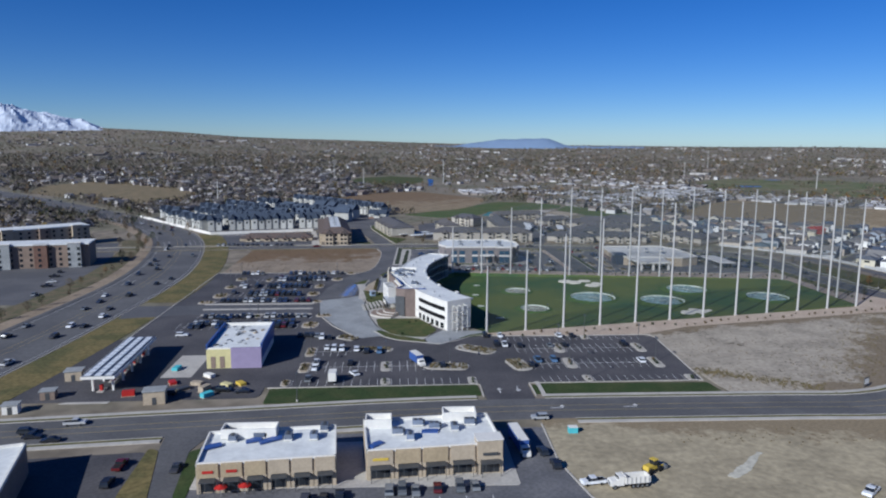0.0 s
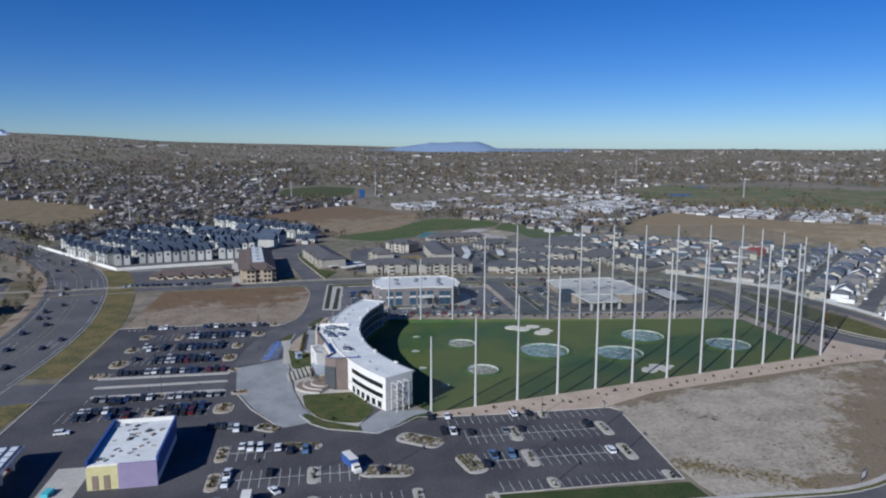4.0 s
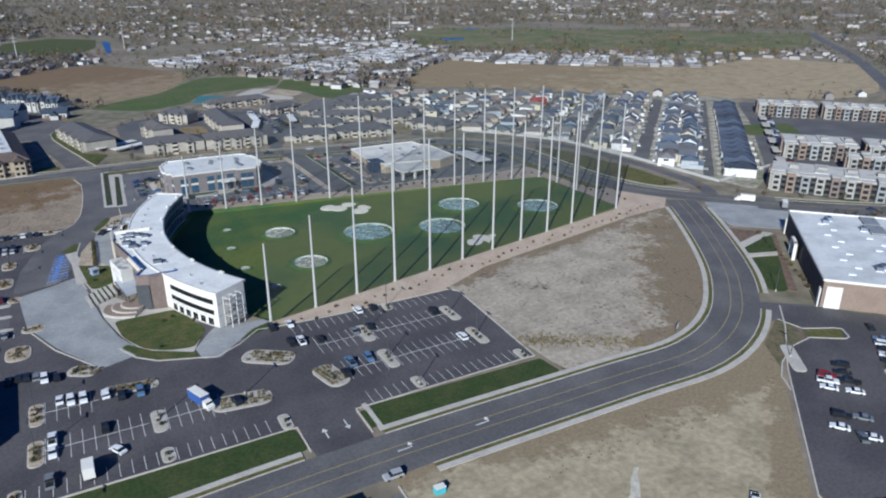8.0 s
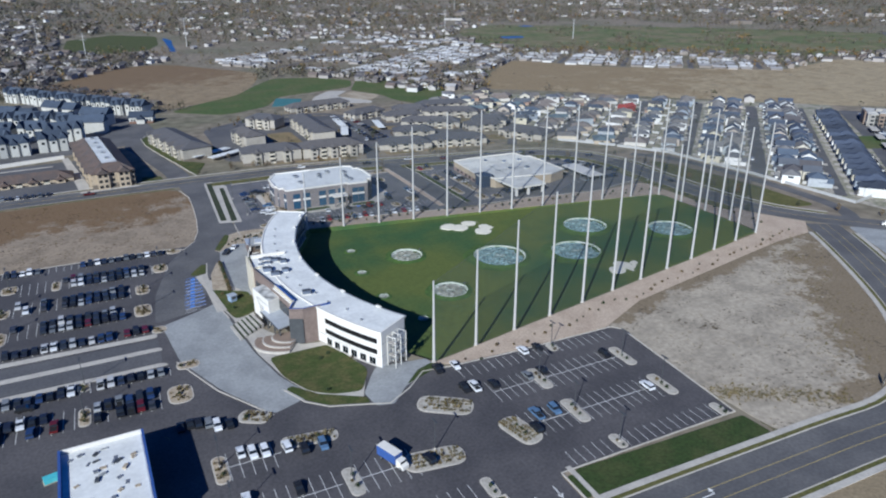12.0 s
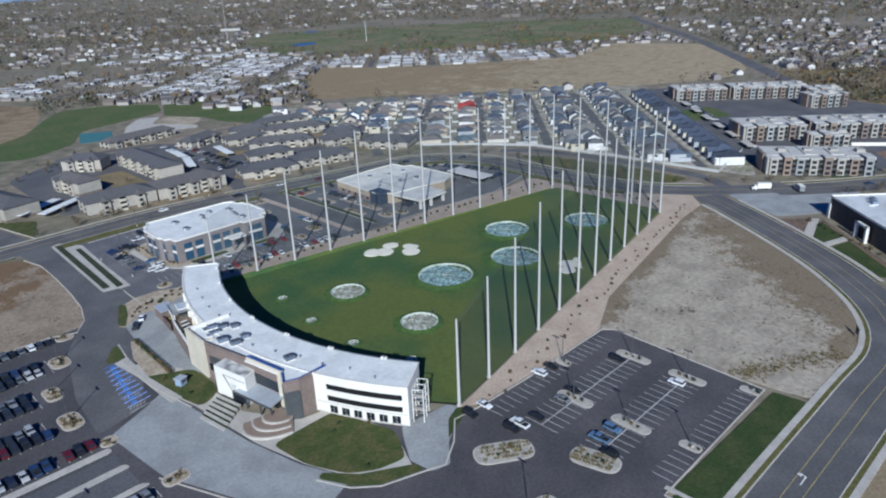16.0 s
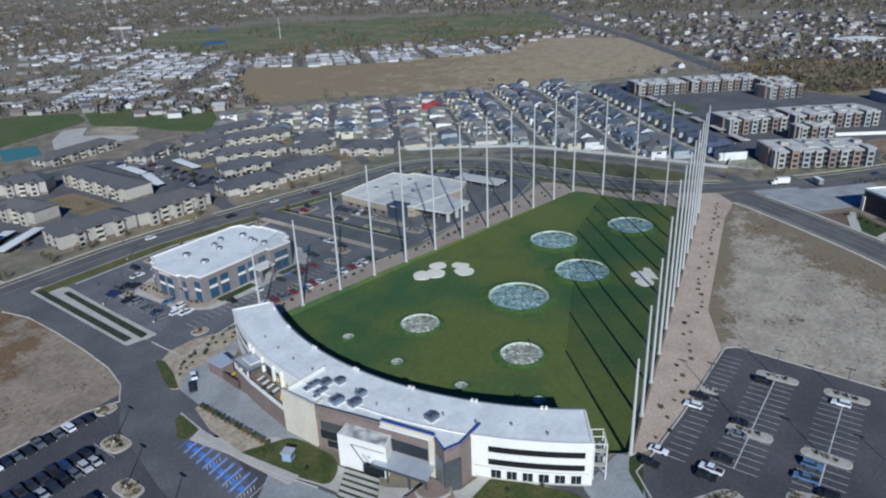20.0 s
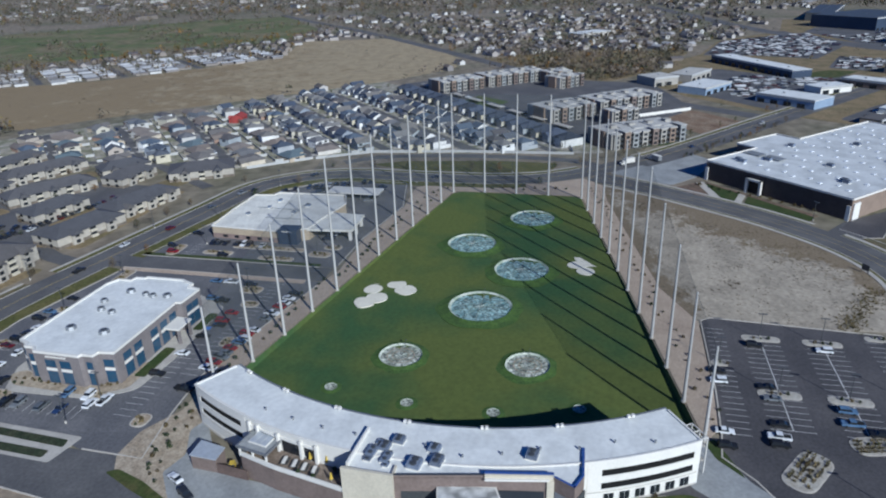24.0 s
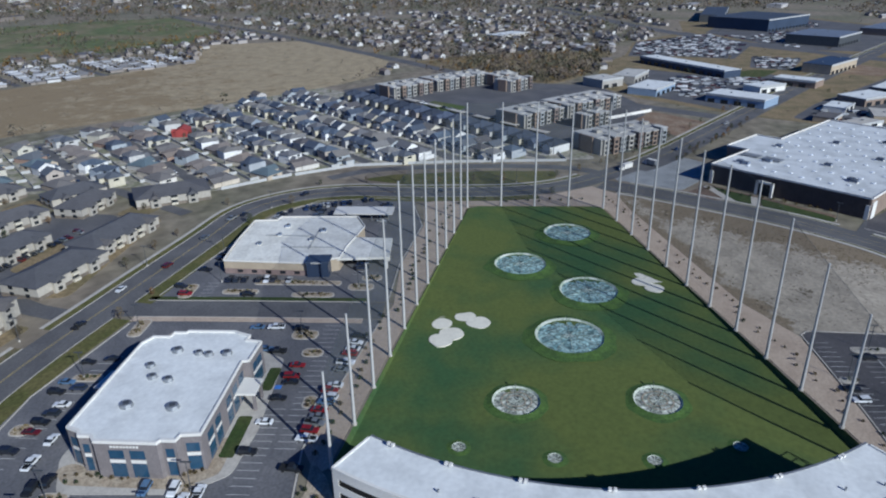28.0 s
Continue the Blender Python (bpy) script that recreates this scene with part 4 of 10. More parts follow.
slab("store_verge", [(186, 191.5), (187, 183), (184, 178.5), (174, 177.2), (163, 172.4), (160, 170), (168, 182)], 0.19, WEEDV, "dry weedy verge at the store entrance", "verge", 1)
slab("store_lawn", [(187.4, 182.4), (198, 176.4), (193.2, 172.2), (184.4, 178.2)], 0.2, OLIVE, "small mown lawn at the store entrance", "lawn", 1)
kerb_ring([(152, 161), (156, 167), (163, 172), (174, 176.8), (184, 177.8), (193.4, 171.7), (195.5, 172), (198.6, 176.4), (197, 178), (187.6, 182.8), (186.2, 191)], "pale concrete kerb round the store entrance")


# parking islands: a kerb ring and a bed, each with low plants
def island(x, y, lx, ly, rz=0.0, bed=ISLB):
    e = thing("parking_island", x, y, 0, rz, "raised parking island with pale kerb and tan gravel bed", "parking island", "parking islands")
    r = min(lx, ly) / 2
    pts = [(-lx / 2, -ly / 2), (lx / 2, -ly / 2), (lx / 2, ly / 2), (-lx / 2, ly / 2)]
    part("kerb", prism_bm(rounded(pts, r, 5), 0.0, 0.24), KERB, e)
    k = 0.35
    pts = [(-lx / 2 + k, -ly / 2 + k), (lx / 2 - k, -ly / 2 + k), (lx / 2 - k, ly / 2 - k), (-lx / 2 + k, ly / 2 - k)]
    part("bed", prism_bm(rounded(pts, r, 5), 0.1, 0.28), bed, e)
    return e


ISL = [(61, 248.5, 3.6, 11.5), (92, 248, 3.6, 11.5), (61, 230.5, 3.6, 11.5), (92, 230, 3.6, 11.5), (63, 214.5, 3, 6), (97.5, 213.5, 3, 6), (75, 262.5, 3, 5),
       (-32, 248, 3.6, 11), (-32, 230, 3.6, 11), (-4, 230, 3.6, 10.5), (-4, 214.5, 3.2, 6), (24.5, 214, 3, 7), (-36, 214.5, 3, 6),
       (-34, 387, 6, 9), (-42, 368, 5, 9), (-43, 349, 6, 10), (-88, 389, 6, 8), (-89, 367, 6, 8), (-89, 346, 7, 11), (-33, 303, 7, 5), (-37, 287, 7, 10), (-62, 303, 3, 5), (-62, 286.5, 3.2, 9), (-92, 331, 8, 6),
       (-39, 331, 5, 5), (-27, 404, 6, 5), (-72, 386, 3.2, 9),
       (97, 428, 6, 9), (86, 423, 5, 7), (60, 418, 6, 4), (20, 470, 5, 8), (24, 438, 6, 6), (17, 420, 6, 5), (100, 486, 12, 5), (95, 470, 5, 8), (70, 488, 4, 9), (45, 493, 5, 6),
       (128, 480, 12, 5), (133, 415, 6, 10), (136, 440, 4, 34), (141, 412, 5, 8), (126, 432, 4, 16), (128, 460, 4, 14), (165, 478, 4, 5), (205, 440, 5, 9), (200, 460, 5, 6)]
for a in ISL:
    island(*a, 0.0, MULCH if a[1] > 280 or a[0] < -30 else ISLB)
KID = [(29.5, 248.5, 16, 8, -34), (42.5, 229.5, 7, 13, 14), (-9, 250.5, 15, 5, -8), (17, 229, 16, 7.5, -8), (-20, 266.5, 9, 6, -30)]
for a in KID:
    island(*a, ISLB)
island(150, 183 - 62, 4, 12, 35)
for px, py in ((182, 148), (196, 128), (168, 172)):
    island(px, py, 4, 16, -38, CONC)

# stall lines
bm = bmesh.new()


def line_quad(bm, x0, y0, x1, y1, w=0.12, z=0.128):
    d = Vector((x1 - x0, y1 - y0)).normalized()
    n = Vector((-d.y, d.x)) * w / 2
    bm.faces.new([bm.verts.new(p) for p in ((x0 - n.x, y0 - n.y, z), (x1 - n.x, y1 - n.y, z), (x1 + n.x, y1 + n.y, z), (x0 + n.x, y0 + n.y, z))])


def stalls(bm, x0, x1, y0, y1, pitch=2.75, spine=False):
    n = int((x1 - x0) / pitch)
    for i in range(n + 1):
        line_quad(bm, x0 + i * pitch, y0, x0 + i * pitch, y1)
    if spine:
        line_quad(bm, x0, (y0 + y1) / 2, x1, (y0 + y1) / 2, 0.2)


for x0, x1 in ((41, 73), (77, 98)):
    stalls(bm, x0, x1, 258.7, 264.2)
for yc in (248.3, 230.3):
    stalls(bm, 45, 59, yc - 5.5, yc + 5.5, spine=True)
    stalls(bm, 63.3, 90, yc - 5.5, yc + 5.5, spine=True)
stalls(bm, 48, 61, 211.5, 217), stalls(bm, 65, 95.5, 211.5, 217)
for x0, x1, yc in ((-30, -17, 248.3), (-30, -6.5, 230.3), (-2, 12, 230.3)):
    stalls(bm, x0, x1, yc - 5.5, yc + 5.5, spine=True)
stalls(bm, -34, -6, 211.5, 217), stalls(bm, -2, 22.5, 211.5, 217)
for yc, xa, xb in ((387, -84, -37), (368, -85, -45), (349, -85, -47), (287, -92, -41)):
    stalls(bm, xa, xb, yc - 5.4, yc + 5.4)
stalls(bm, -100, -30, 401.5, 407), stalls(bm, -88, -41, 329.5, 335), stalls(bm, -88, -38, 299, 304)
for x0, x1, y0 in ((40, 106, 417), (18, 58, 424)):
    stalls(bm, x0, x1, y0, y0 + 5.5)
for i in range(14):
    line_quad(bm, 14, 440 + 2.75 * i, 19.5, 440 + 2.75 * i)
    line_quad(bm, 30 + 4 * i, 494 - 0.4 * i, 30 + 4 * i, 488 - 0.4 * i)
for yc in (448, 432, 416):
    stalls(bm, 198, 228, yc - 2.7, yc + 2.7)
stalls(bm, 124, 136, 470, 475), stalls(bm, 144, 180, 415, 420)
for k in range(5):
    for i in range(22):
        p = Vector((192, 150)) + Vector((0.62, -0.78)) * (i * 2.75 + 4) + Vector((-0.78, -0.62)) * (k * 18 - 20)
        q = p + Vector((-0.78, -0.62)) * 10.5
        line_quad(bm, p.x, p.y, q.x, q.y)
for i in range(12):
    line_quad(bm, -44 + 5.9 * i, 140, -44 + 5.9 * i, 134.5)
for i in range(10):
    a = i / 8
    x, y = -26.5 - 3.2 * a, 368 - 25 * a
    line_quad(bm, x + 0.4, y + 0.1, x + 6.0 + 2 * a, y + 1.2, 0.16, 0.172)
    if i in (3, 6, 8):
        for q in range(5):
            line_quad(bm, x + 0.8 + q, y - 1.4, x + 1.6 + q, y - 0.1, 0.14, 0.172)
tagged(link_mesh("stall_lines", bm, WHITEP), "thin white painted parking stall lines", "road marking", "", "stuff")
bm = bmesh.new()
for i in range(9):
    a = i / 8
    x, y = -26.5 - 3.2 * a, 368 - 25 * a
    add_prism(bm, [(x + 2.4, y + 0.9), (x + 4.0, y + 1.2), (x + 4.0, y + 2.5), (x + 2.4, y + 2.2)], 0.17, 0.176)
    for o in (0.32, 2.75):
        line_quad(bm, x + 0.6, y + 0.1 + o, x + 6.0 + 2 * a, y + 1.2 + o, 0.3, 0.171)
for x, y in ((66, 428), (66, 433)):
    add_prism(bm, [(x, y), (x + 2, y), (x + 2, y + 2), (x, y + 2)], 0.12, 0.13)
tagged(link_mesh("blue_markings", bm, BLUEP), "blue painted reserved stall markings", "road marking", "", "stuff")
bm = bmesh.new()
for x, y, s in ((32, 204, 1), (38, 206, -1)):
    line_quad(bm, x, y - 1.8, x, y + 1.8, 0.3, 0.16)
    add_prism(bm, [(x - 0.8, y + 1.2 * s), (x + 0.8, y + 1.2 * s), (x, y + 2.6 * s)], 0.13, 0.16)
for x, y in ((69, 189.2), (47, 189.3)):
    line_quad(bm, x - 2.2, y, x + 1.6, y, 0.3, 0.16)
    line_quad(bm, x + 1.6, y - 0.1, x + 1.6, y + 1.1, 0.3, 0.16)
    add_prism(bm, [(x + 0.9, y + 0.9), (x + 2.3, y + 0.9), (x + 1.6, y + 2.1)], 0.13, 0.16)
tagged(link_mesh("arrow_markings", bm, WHITEP), "white painted turn arrows", "road marking", "", "stuff")

# ---- driving range ----
POLES = []
HTS = [28, 33.8, 39.8, 46, 52, 52, 52, 52, 52, 52, 52, 52]
for i in range(12):
    POLES.append((36.6 + i * 16.8, 271.1 + i * 3.5, HTS[i]))
BACK = [(222.8, 326.5, 52), (223.3, 343, 52), (223, 359.5, 52)]
BP = [(33.5 + i * 17.2, 406.4 - i * 2.75, HTS[i]) for i in range(12)]


def net_pole(x, y, h):
    e = thing("net_pole", x, y, 0, 0, "tall pale tapered steel pole holding the range net", "pole", "net poles")
    bm = bmesh.new()
    bmesh.ops.create_cone(bm, cap_ends=True, segments=12, radius1=0.50, radius2=0.27, depth=h, matrix=Matrix.Translation((0, 0, h / 2)))
    part("shaft", bm, POLEM, e)
    bm = bmesh.new()
    bmesh.ops.create_cone(bm, cap_ends=True, segments=16, radius1=0.75, radius2=0.72, depth=0.5, matrix=Matrix.Translation((0, 0, 0.2)))
    part("footing", bm, CONC, e)
    return e


for p in POLES + BACK + BP:
    net_pole(*p)


def net_side(posts, label):
    e = thing("range_net", posts[0][0], posts[0][1], 0, 0, label, "net", "range nets")
    for a, b in zip(posts, posts[1:]):
        bm = bmesh.new()
        v = [bm.verts.new((p[0] - posts[0][0], p[1] - posts[0][1], z)) for p, z in ((a, 0.3), (b, 0.3), (b, b[2] - 0.5), (a, a[2] - 0.5))]
        bm.faces.new(v)
        part("net_panel", bm, NETM, e)
        bm = bmesh.new()
        d = Vector((b[0] - a[0], b[1] - a[1], b[2] - a[2]))
        m = Matrix.Translation((a[0] - posts[0][0], a[1] - posts[0][1], a[2] - 0.5)) @ d.to_track_quat('X', 'Z').to_matrix().to_4x4()
        add_box(bm, 0, d.length, -0.03, 0.03, -0.03, 0.03, m)
        part("cable", bm, DGREY, e)


net_side(POLES, "fine dark net hung between the southern poles")
net_side([POLES[-1]] + BACK + [BP[-1]], "fine dark net across the end of the range")
net_side(BP, "fine dark net hung between the northern poles")


def ring_bm(r, rows, n, seed=None):
    """Rings of one centre, given as share of r and height, joined outwards."""
    bm = bmesh.new()
    rings = []
    for k, z, w in rows:
        rings.append([bm.verts.new((k * r * (1 + w * noise.noise((seed + 2 * math.cos(t), seed + 2 * math.sin(t), 5.0))) * math.cos(t), k * r * (1 + w * noise.noise((seed + 2 * math.cos(t), seed + 2 * math.sin(t), 5.0))) * math.sin(t), z)) for t in [2 * math.pi * i / n for i in range(n)]])
    for a, b in zip(rings, rings[1:]):
        for i in range(n):
            bm.faces.new((a[i], b[i], b[(i + 1) % n], a[(i + 1) % n]))
    return bm, rings


def target(x, y, r, dish=None):
    """A round target: a low turf bank, a pale netted inner side and a dish of netting below it."""
    e = thing("range_target", x, y, field_z(x), 0, "round sunken golf target with pale netting inside a low green bank", "golf target", "golf targets")
    h = min(0.62, 0.14 * r)
    bm, rings = ring_bm(r, ((0.05, 0.16, 0), (0.35, 0.20, 0), (0.66, 0.16, 0), (0.93, 0.12, 0)), 40, x)
    bm.faces.new(rings[0])
    for ring in rings[1:3]:
        for v in ring:
            v.co.z += 0.16 * noise.noise((v.co.x * 0.9, v.co.y * 0.9, x))
    part("net_dish", bm, dish or TARGET, e, "crumpled pale netting")
    bm, rings = ring_bm(r, ((0.92, 0.10, 0), (0.98, h * 0.75, 0), (1.0, h, 0.03)), 48, x)
    part("rim", bm, RIM, e, "worn whitish inner side")
    bm, rings = ring_bm(r, ((1.0, h, 0.03), (1.05, h * 0.85, 0.05), (1.16 + 0.5 / r, h * 0.3, 0.08), (1.30 + 1.2 / r, -0.05, 0.12)), 48, x)
    part("fringe", bm, FRINGE, e, "brighter green turf bank")
    cord = None
    n = 12 if r > 4 else 6
    for i in range(n):
        if cord is None:
            bm = bmesh.new()
            add_box(bm, 0.3, r * 0.88, -0.05, 0.05, 0, 0.05, Matrix.Translation((0, 0, 0.34)))
            cord = part("cord", bm, RIM, e)
        else:
            again(cord, e, (0, 0, 0), 2 * math.pi * i / n)
    if r > 4:
        bm = bmesh.new()
        bmesh.ops.create_cone(bm, cap_ends=True, segments=8, radius1=0.09, radius2=0.05, depth=2.4, matrix=Matrix.Translation((r * 0.86, 0, 1.3)))
        part("flag_pole", bm, DGREY, e)
        part("flag", box_bm(r * 0.86, r * 0.86 + 0.9, -0.03, 0.03, 1.9, 2.5), DGREY, e, "small dark flag")
        if dish:
            for q in (0.36, 0.6):
                bm, rings = ring_bm(r, ((q, 0.30, 0), (q + 0.05, 0.32, 0)), 40, x)
                part("hoop", bm, MULCH, e, "pale tan hoop")
    return e


FRINGE = mat("fringe_turf", (0.066, 0.118, 0.026), 0.95, var=0.3, grain=0.7, patch=4, tint=(0.05, 0.090, 0.024))
RIM = mat("target_rim", (0.50, 0.53, 0.46), 0.9, var=0.3, grain=0.6, patch=3, tint=(0.28, 0.34, 0.25))
for x, y, r in ((100.7, 340.1, 11.4), (188.7, 330.8, 10.2), (64.8, 359.5, 6.9), (66.2, 319.2, 6.9), (133.3, 329.3, 10.8), (156.0, 353.5, 10.4)):
    target(x, y, r, GREYNET if r < 8 else None)
for x, y in ((44.5, 375.3), (41, 350.8), (41, 325.8), (47, 302.6)):
    target(x, y, 1.9, GREYNET)


def bunker(x, y, blobs):
    e = thing("sand_bunker", x, y, field_z(x), 0, "clover-shaped pale sand bunker on the turf", "sand bunker", "sand bunkers")
    for k, (dx, dy, r, s) in enumerate(blobs):
        pts = [(dx + r * s * (1 + 0.08 * math.sin(3 * t + k)) * math.cos(t), dy + r * (1 + 0.07 * math.cos(2 * t + k)) * math.sin(t)) for t in [2 * math.pi * i / 24 for i in range(24)]]
        part("sand", prism_bm(pts, -0.3, 0.12 + 0.01 * k), SANDW, e)


bunker(108.3, 377.6, [(8.2, 4.9, 3.9, 1.0), (-0.4, 5.3, 3.6, 1.0), (4.9, -2.6, 3.6, 1.0), (0.7, -7.2, 4.0, 1.0), (-7.0, 1.8, 4.0, 1.0), (-11.3, 5.2, 4.0, 1.0)])
bunker(142.2, 305.2, [(6.1, 0.9, 3.4, 1.0), (1.6, -2.9, 3.5, 1.0), (-1.0, 2.9, 3.5, 1.0), (-6.4, -0.9, 3.4, 1.0), (0.0, 0.0, 2.6, 1.0)])

slab("lawn_island", [(-18.5, 383), (-16.3, 383), (-17.7, 373.3), (-22.3, 372.4), (-23.6, 374.5)], 0.24, LAWNY, "small lawn island with a pale kerb", "lawn", 1.2)
slab("walk", [(-15.6, 384), (-17.3, 372), (-17.8, 356), (-15.5, 336), (-19.2, 336), (-20, 358), (-22, 371.6), (-17.7, 373), (-16.2, 384)], 0.2, CONC, "pale curved walk beside the reserved stalls", "pavement")
slab("lawn_island", [(-3.2, 416), (-1.6, 413.2), (-4.4, 404.3), (-8.7, 395.6), (-10.4, 397.9), (-7.4, 406.2)], 0.24, LAWNY, "slim lawn island beside the drive", "lawn", 1)

# ---- the curved range building ----
A0, A1 = 148.2, 212.8
ZR = 12.3
STAINT = mat("stained_box_roof", (0.60, 0.60, 0.58), 0.7, var=0.2, grain=0.8, patch=3.2, tint=(0.24, 0.24, 0.23))
BRICKY = mat("brown_yard_wall", (0.14, 0.10, 0.085), 0.85, var=0.2, grain=0.5, patch=3)
DECKM = mat("brown_deck", (0.165, 0.128, 0.098), 0.8, var=0.25, grain=0.5, patch=3, tint=(0.24, 0.19, 0.15))


def arc_band(r0, r1, a0, a1, z0, z1, n=20):
    """A curved block between two radii, two angles and two heights."""
    bm = bmesh.new()
    add_arc(bm, r0, r1, a0, a1, z0, z1, n)
    return bm


def add_arc(bm, r0, r1, a0, a1, z0, z1, n=20):
    inn, out = arc(r0, a0, a1, n), arc(r1, a0, a1, n)
    rows = [[bm.verts.new((p.x - HX, p.y - HY, z)) for p, z in ((i, z0), (o, z0), (o, z1), (i, z1))] for i, o in zip(inn, out)]
    for p, q in zip(rows, rows[1:]):
        for k in range(4):
            bm.faces.new((p[k], p[(k + 1) % 4], q[(k + 1) % 4], q[k]))
    bm.faces.new(rows[0])
    bm.faces.new(rows[-1][::-1])
    bmesh.ops.recalc_face_normals(bm, faces=bm.faces[:])


HX, HY = 10.0, 340.0
hall = thing("range_building", HX, HY, 0, 0, "curved three-level white golf range building with taupe entrance block", "building")


def hp(pts):
    return [(p[0] - HX, p[1] - HY) for p in pts]


part("roof", arc_band(RF - 0.8, RB + 0.5, A0 - 0.2, A1 + 0.2, ZR - 0.5, ZR, 36), WROOF, hall, "white membrane roof")
part("roof_edge", arc_band(RF - 1.0, RF - 0.5, A0 - 0.2, A1 + 0.2, ZR - 0.7, ZR + 0.12, 36), GREYM, hall, "thin grey metal edge")
part("back_parapet", arc_band(RB + 0.3, RB + 0.75, A0 - 0.2, A1 + 0.2, ZR - 0.4, ZR + 0.25, 36), STUCCO, hall)
for z in (0.25, 4.2, 8.2):
    part("deck", arc_band(RF, RB - 0.6, A0, A1, z - 0.45, z, 30), CONC, hall, "concrete bay deck")
part("bay_wall", arc_band(RF + 6, RF + 6.3, A0, A1, 0, ZR - 0.5, 30), DGREY, hall, "dark wall behind the bays")
col = None
for i in range(31):
    p = arc(RF + 0.4, A0 + (A1 - A0) * i / 30, 0, 1)[0]
    if col is None:
        bm = box_bm(-0.2, 0.2, -0.2, 0.2, 0, ZR - 0.5)
        col = part("column", bm, GREYM, hall)
        col.location = (p.x - HX, p.y - HY, 0)
    else:
        again(col, hall, (p.x - HX, p.y - HY, 0), radians(A0 + (A1 - A0) * i / 30))
for i in range(10):
    a = A0 + (A1 - A0) * (i + 0.5) / 10
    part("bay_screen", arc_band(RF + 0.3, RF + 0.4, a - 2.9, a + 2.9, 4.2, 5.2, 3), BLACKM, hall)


def wing(a0, a1, s0, s1, nwin):
    """A white back wall with two long black panels, painted as shaded openings, and a row of ground windows; s0 to s1:
    the angles of the panels.
    """
    for z0, z1 in ((0, 4.3), (6.1, 8.0), (9.8, ZR + 0.1)):
        part("wall_band", arc_band(RB, RB + 0.6, a0, a1, z0, z1, 10), STUCCO, hall)
    # solid panels; the dark inside of the openings is only their black
    for z0, z1 in ((4.3, 6.1), (8.0, 9.8)):
        part("long_opening", arc_band(RB + 0.2, RB + 0.45, s0, s1, z0, z1, 10), BLACKM, hall, "black panel painted as the shade of a long opening")
        part("wall_band", arc_band(RB, RB + 0.6, a0, s0, z0, z1, 3), STUCCO, hall)
        part("wall_band", arc_band(RB, RB + 0.6, s1, a1, z0, z1, 3), STUCCO, hall)
    part("ledge", arc_band(RB + 0.6, RB + 0.75, a0, a1, 3.6, 3.75, 10), CONC, hall)
    part("plinth", arc_band(RB + 0.6, RB + 0.75, a0, a1, 0, 0.5, 10), CONC, hall)
    for i in range(nwin):
        am = s0 + (s1 - s0) * (i + 0.5) / nwin
        w = part("window", arc_band(RB + 0.6, RB + 0.66, am - 0.66, am + 0.66, 0.55, 3.1, 2), STUCCO, hall)
        for d in (-0.3, 0.3):
            part("pane", arc_band(RB + 0.66, RB + 0.7, am + d - 0.28, am + d + 0.28, 0.65, 3.0, 1), DARKG, w)


wing(199.6, A1, 201.2, 212.2, 6)
wing(A0, 158.5, 148.8, 157.6, 0)
part("link_wall", arc_band(RB, RB + 0.5, 158.5, 199.6, 0, ZR - 0.4, 20), STUCCO, hall, "white wall over the terrace")
for a, b in ((161.1, 163.6), (164.4, 166.9), (167.6, 168.9)):
    part("terrace_door", arc_band(RB + 0.5, RB + 0.6, a, b, 6.4, 9.7, 4), DARKG, hall, "wide dark glass door")
for a in (159.2, 160.6, 163.8, 167.1, 169.2):
    part("pilaster", arc_band(RB + 0.5, RB + 1.2, a, a + 0.32, 6.2, 11.4, 1), STUCCO, hall)
part("terrace_lintel", arc_band(RB + 0.5, RB + 0.8, 159.2, 169.6, 9.9, 10.5, 8), STUCCO, hall)


def end_wall(a, sgn):
    d = Vector((math.cos(radians(a)), math.sin(radians(a))))
    n = Vector((-d.y, d.x)) * sgn
    p, q = C + d * (RF + 0.3), C + d * (RB + 0.6)
    part("end_wall", prism_bm(hp([p, q, q + n * 0.5, p + n * 0.5]), 0, ZR + 0.3), STUCCO, hall, "tall white end wall")
    for z in (4.1, 8.2):
        part("groove", prism_bm(hp([p + n * 0.5, q + n * 0.5, q + n * 0.54, p + n * 0.54]), z, z + 0.12), GREYM, hall)
    return p, q, d, n


p, q, d, n = end_wall(A1, 1)
# open steel stair against the end wall
stair = thing("stair_tower", (q + n * 2.6).x - d.x * 5, (q + n * 2.6).y - d.y * 5, 0, A1, "open pale steel escape stair at the end wall", "stair")
for sx in (-2.8, 0, 2.8):
    for sy in (-1.5, 1.5):
        part("post", box_bm(sx - 0.11, sx + 0.11, sy - 0.11, sy + 0.11, 0, 10.6), STUCCO, stair)
tread = None
for k, z in enumerate((2.0, 4.1, 6.2, 8.2)):
    x = -2.8 if k % 2 == 0 else 1.5
    part("landing", box_bm(x, x + 1.3, -1.6, 1.6, z - 0.12, z), CONC, stair)
    for sy in (-1.55, 1.55):
        part("rail", box_bm(-2.8, 2.8, sy - 0.05, sy + 0.05, z + 0.95, z + 1.08), STUCCO, stair)
    for s in range(12):
        t = s / 12
        xx = (-1.6 + 3.2 * t) if k % 2 == 0 else (1.6 - 3.2 * t)
        spot = (xx, 0.75 if k % 2 else -0.75, z - 1.95 + 2.0 * t)
        if tread is None:
            tread = part("tread", box_bm(-0.2, 0.2, -0.65, 0.65, -0.05, 0.05), GREYM, stair)
            tread.location = spot
        else:
            again(tread, stair, spot, 0)
for sy in (-1.5, 1.5):
    part("top_rail", box_bm(-2.9, 2.9, sy - 0.09, sy + 0.09, 10.45, 10.65), STUCCO, stair)
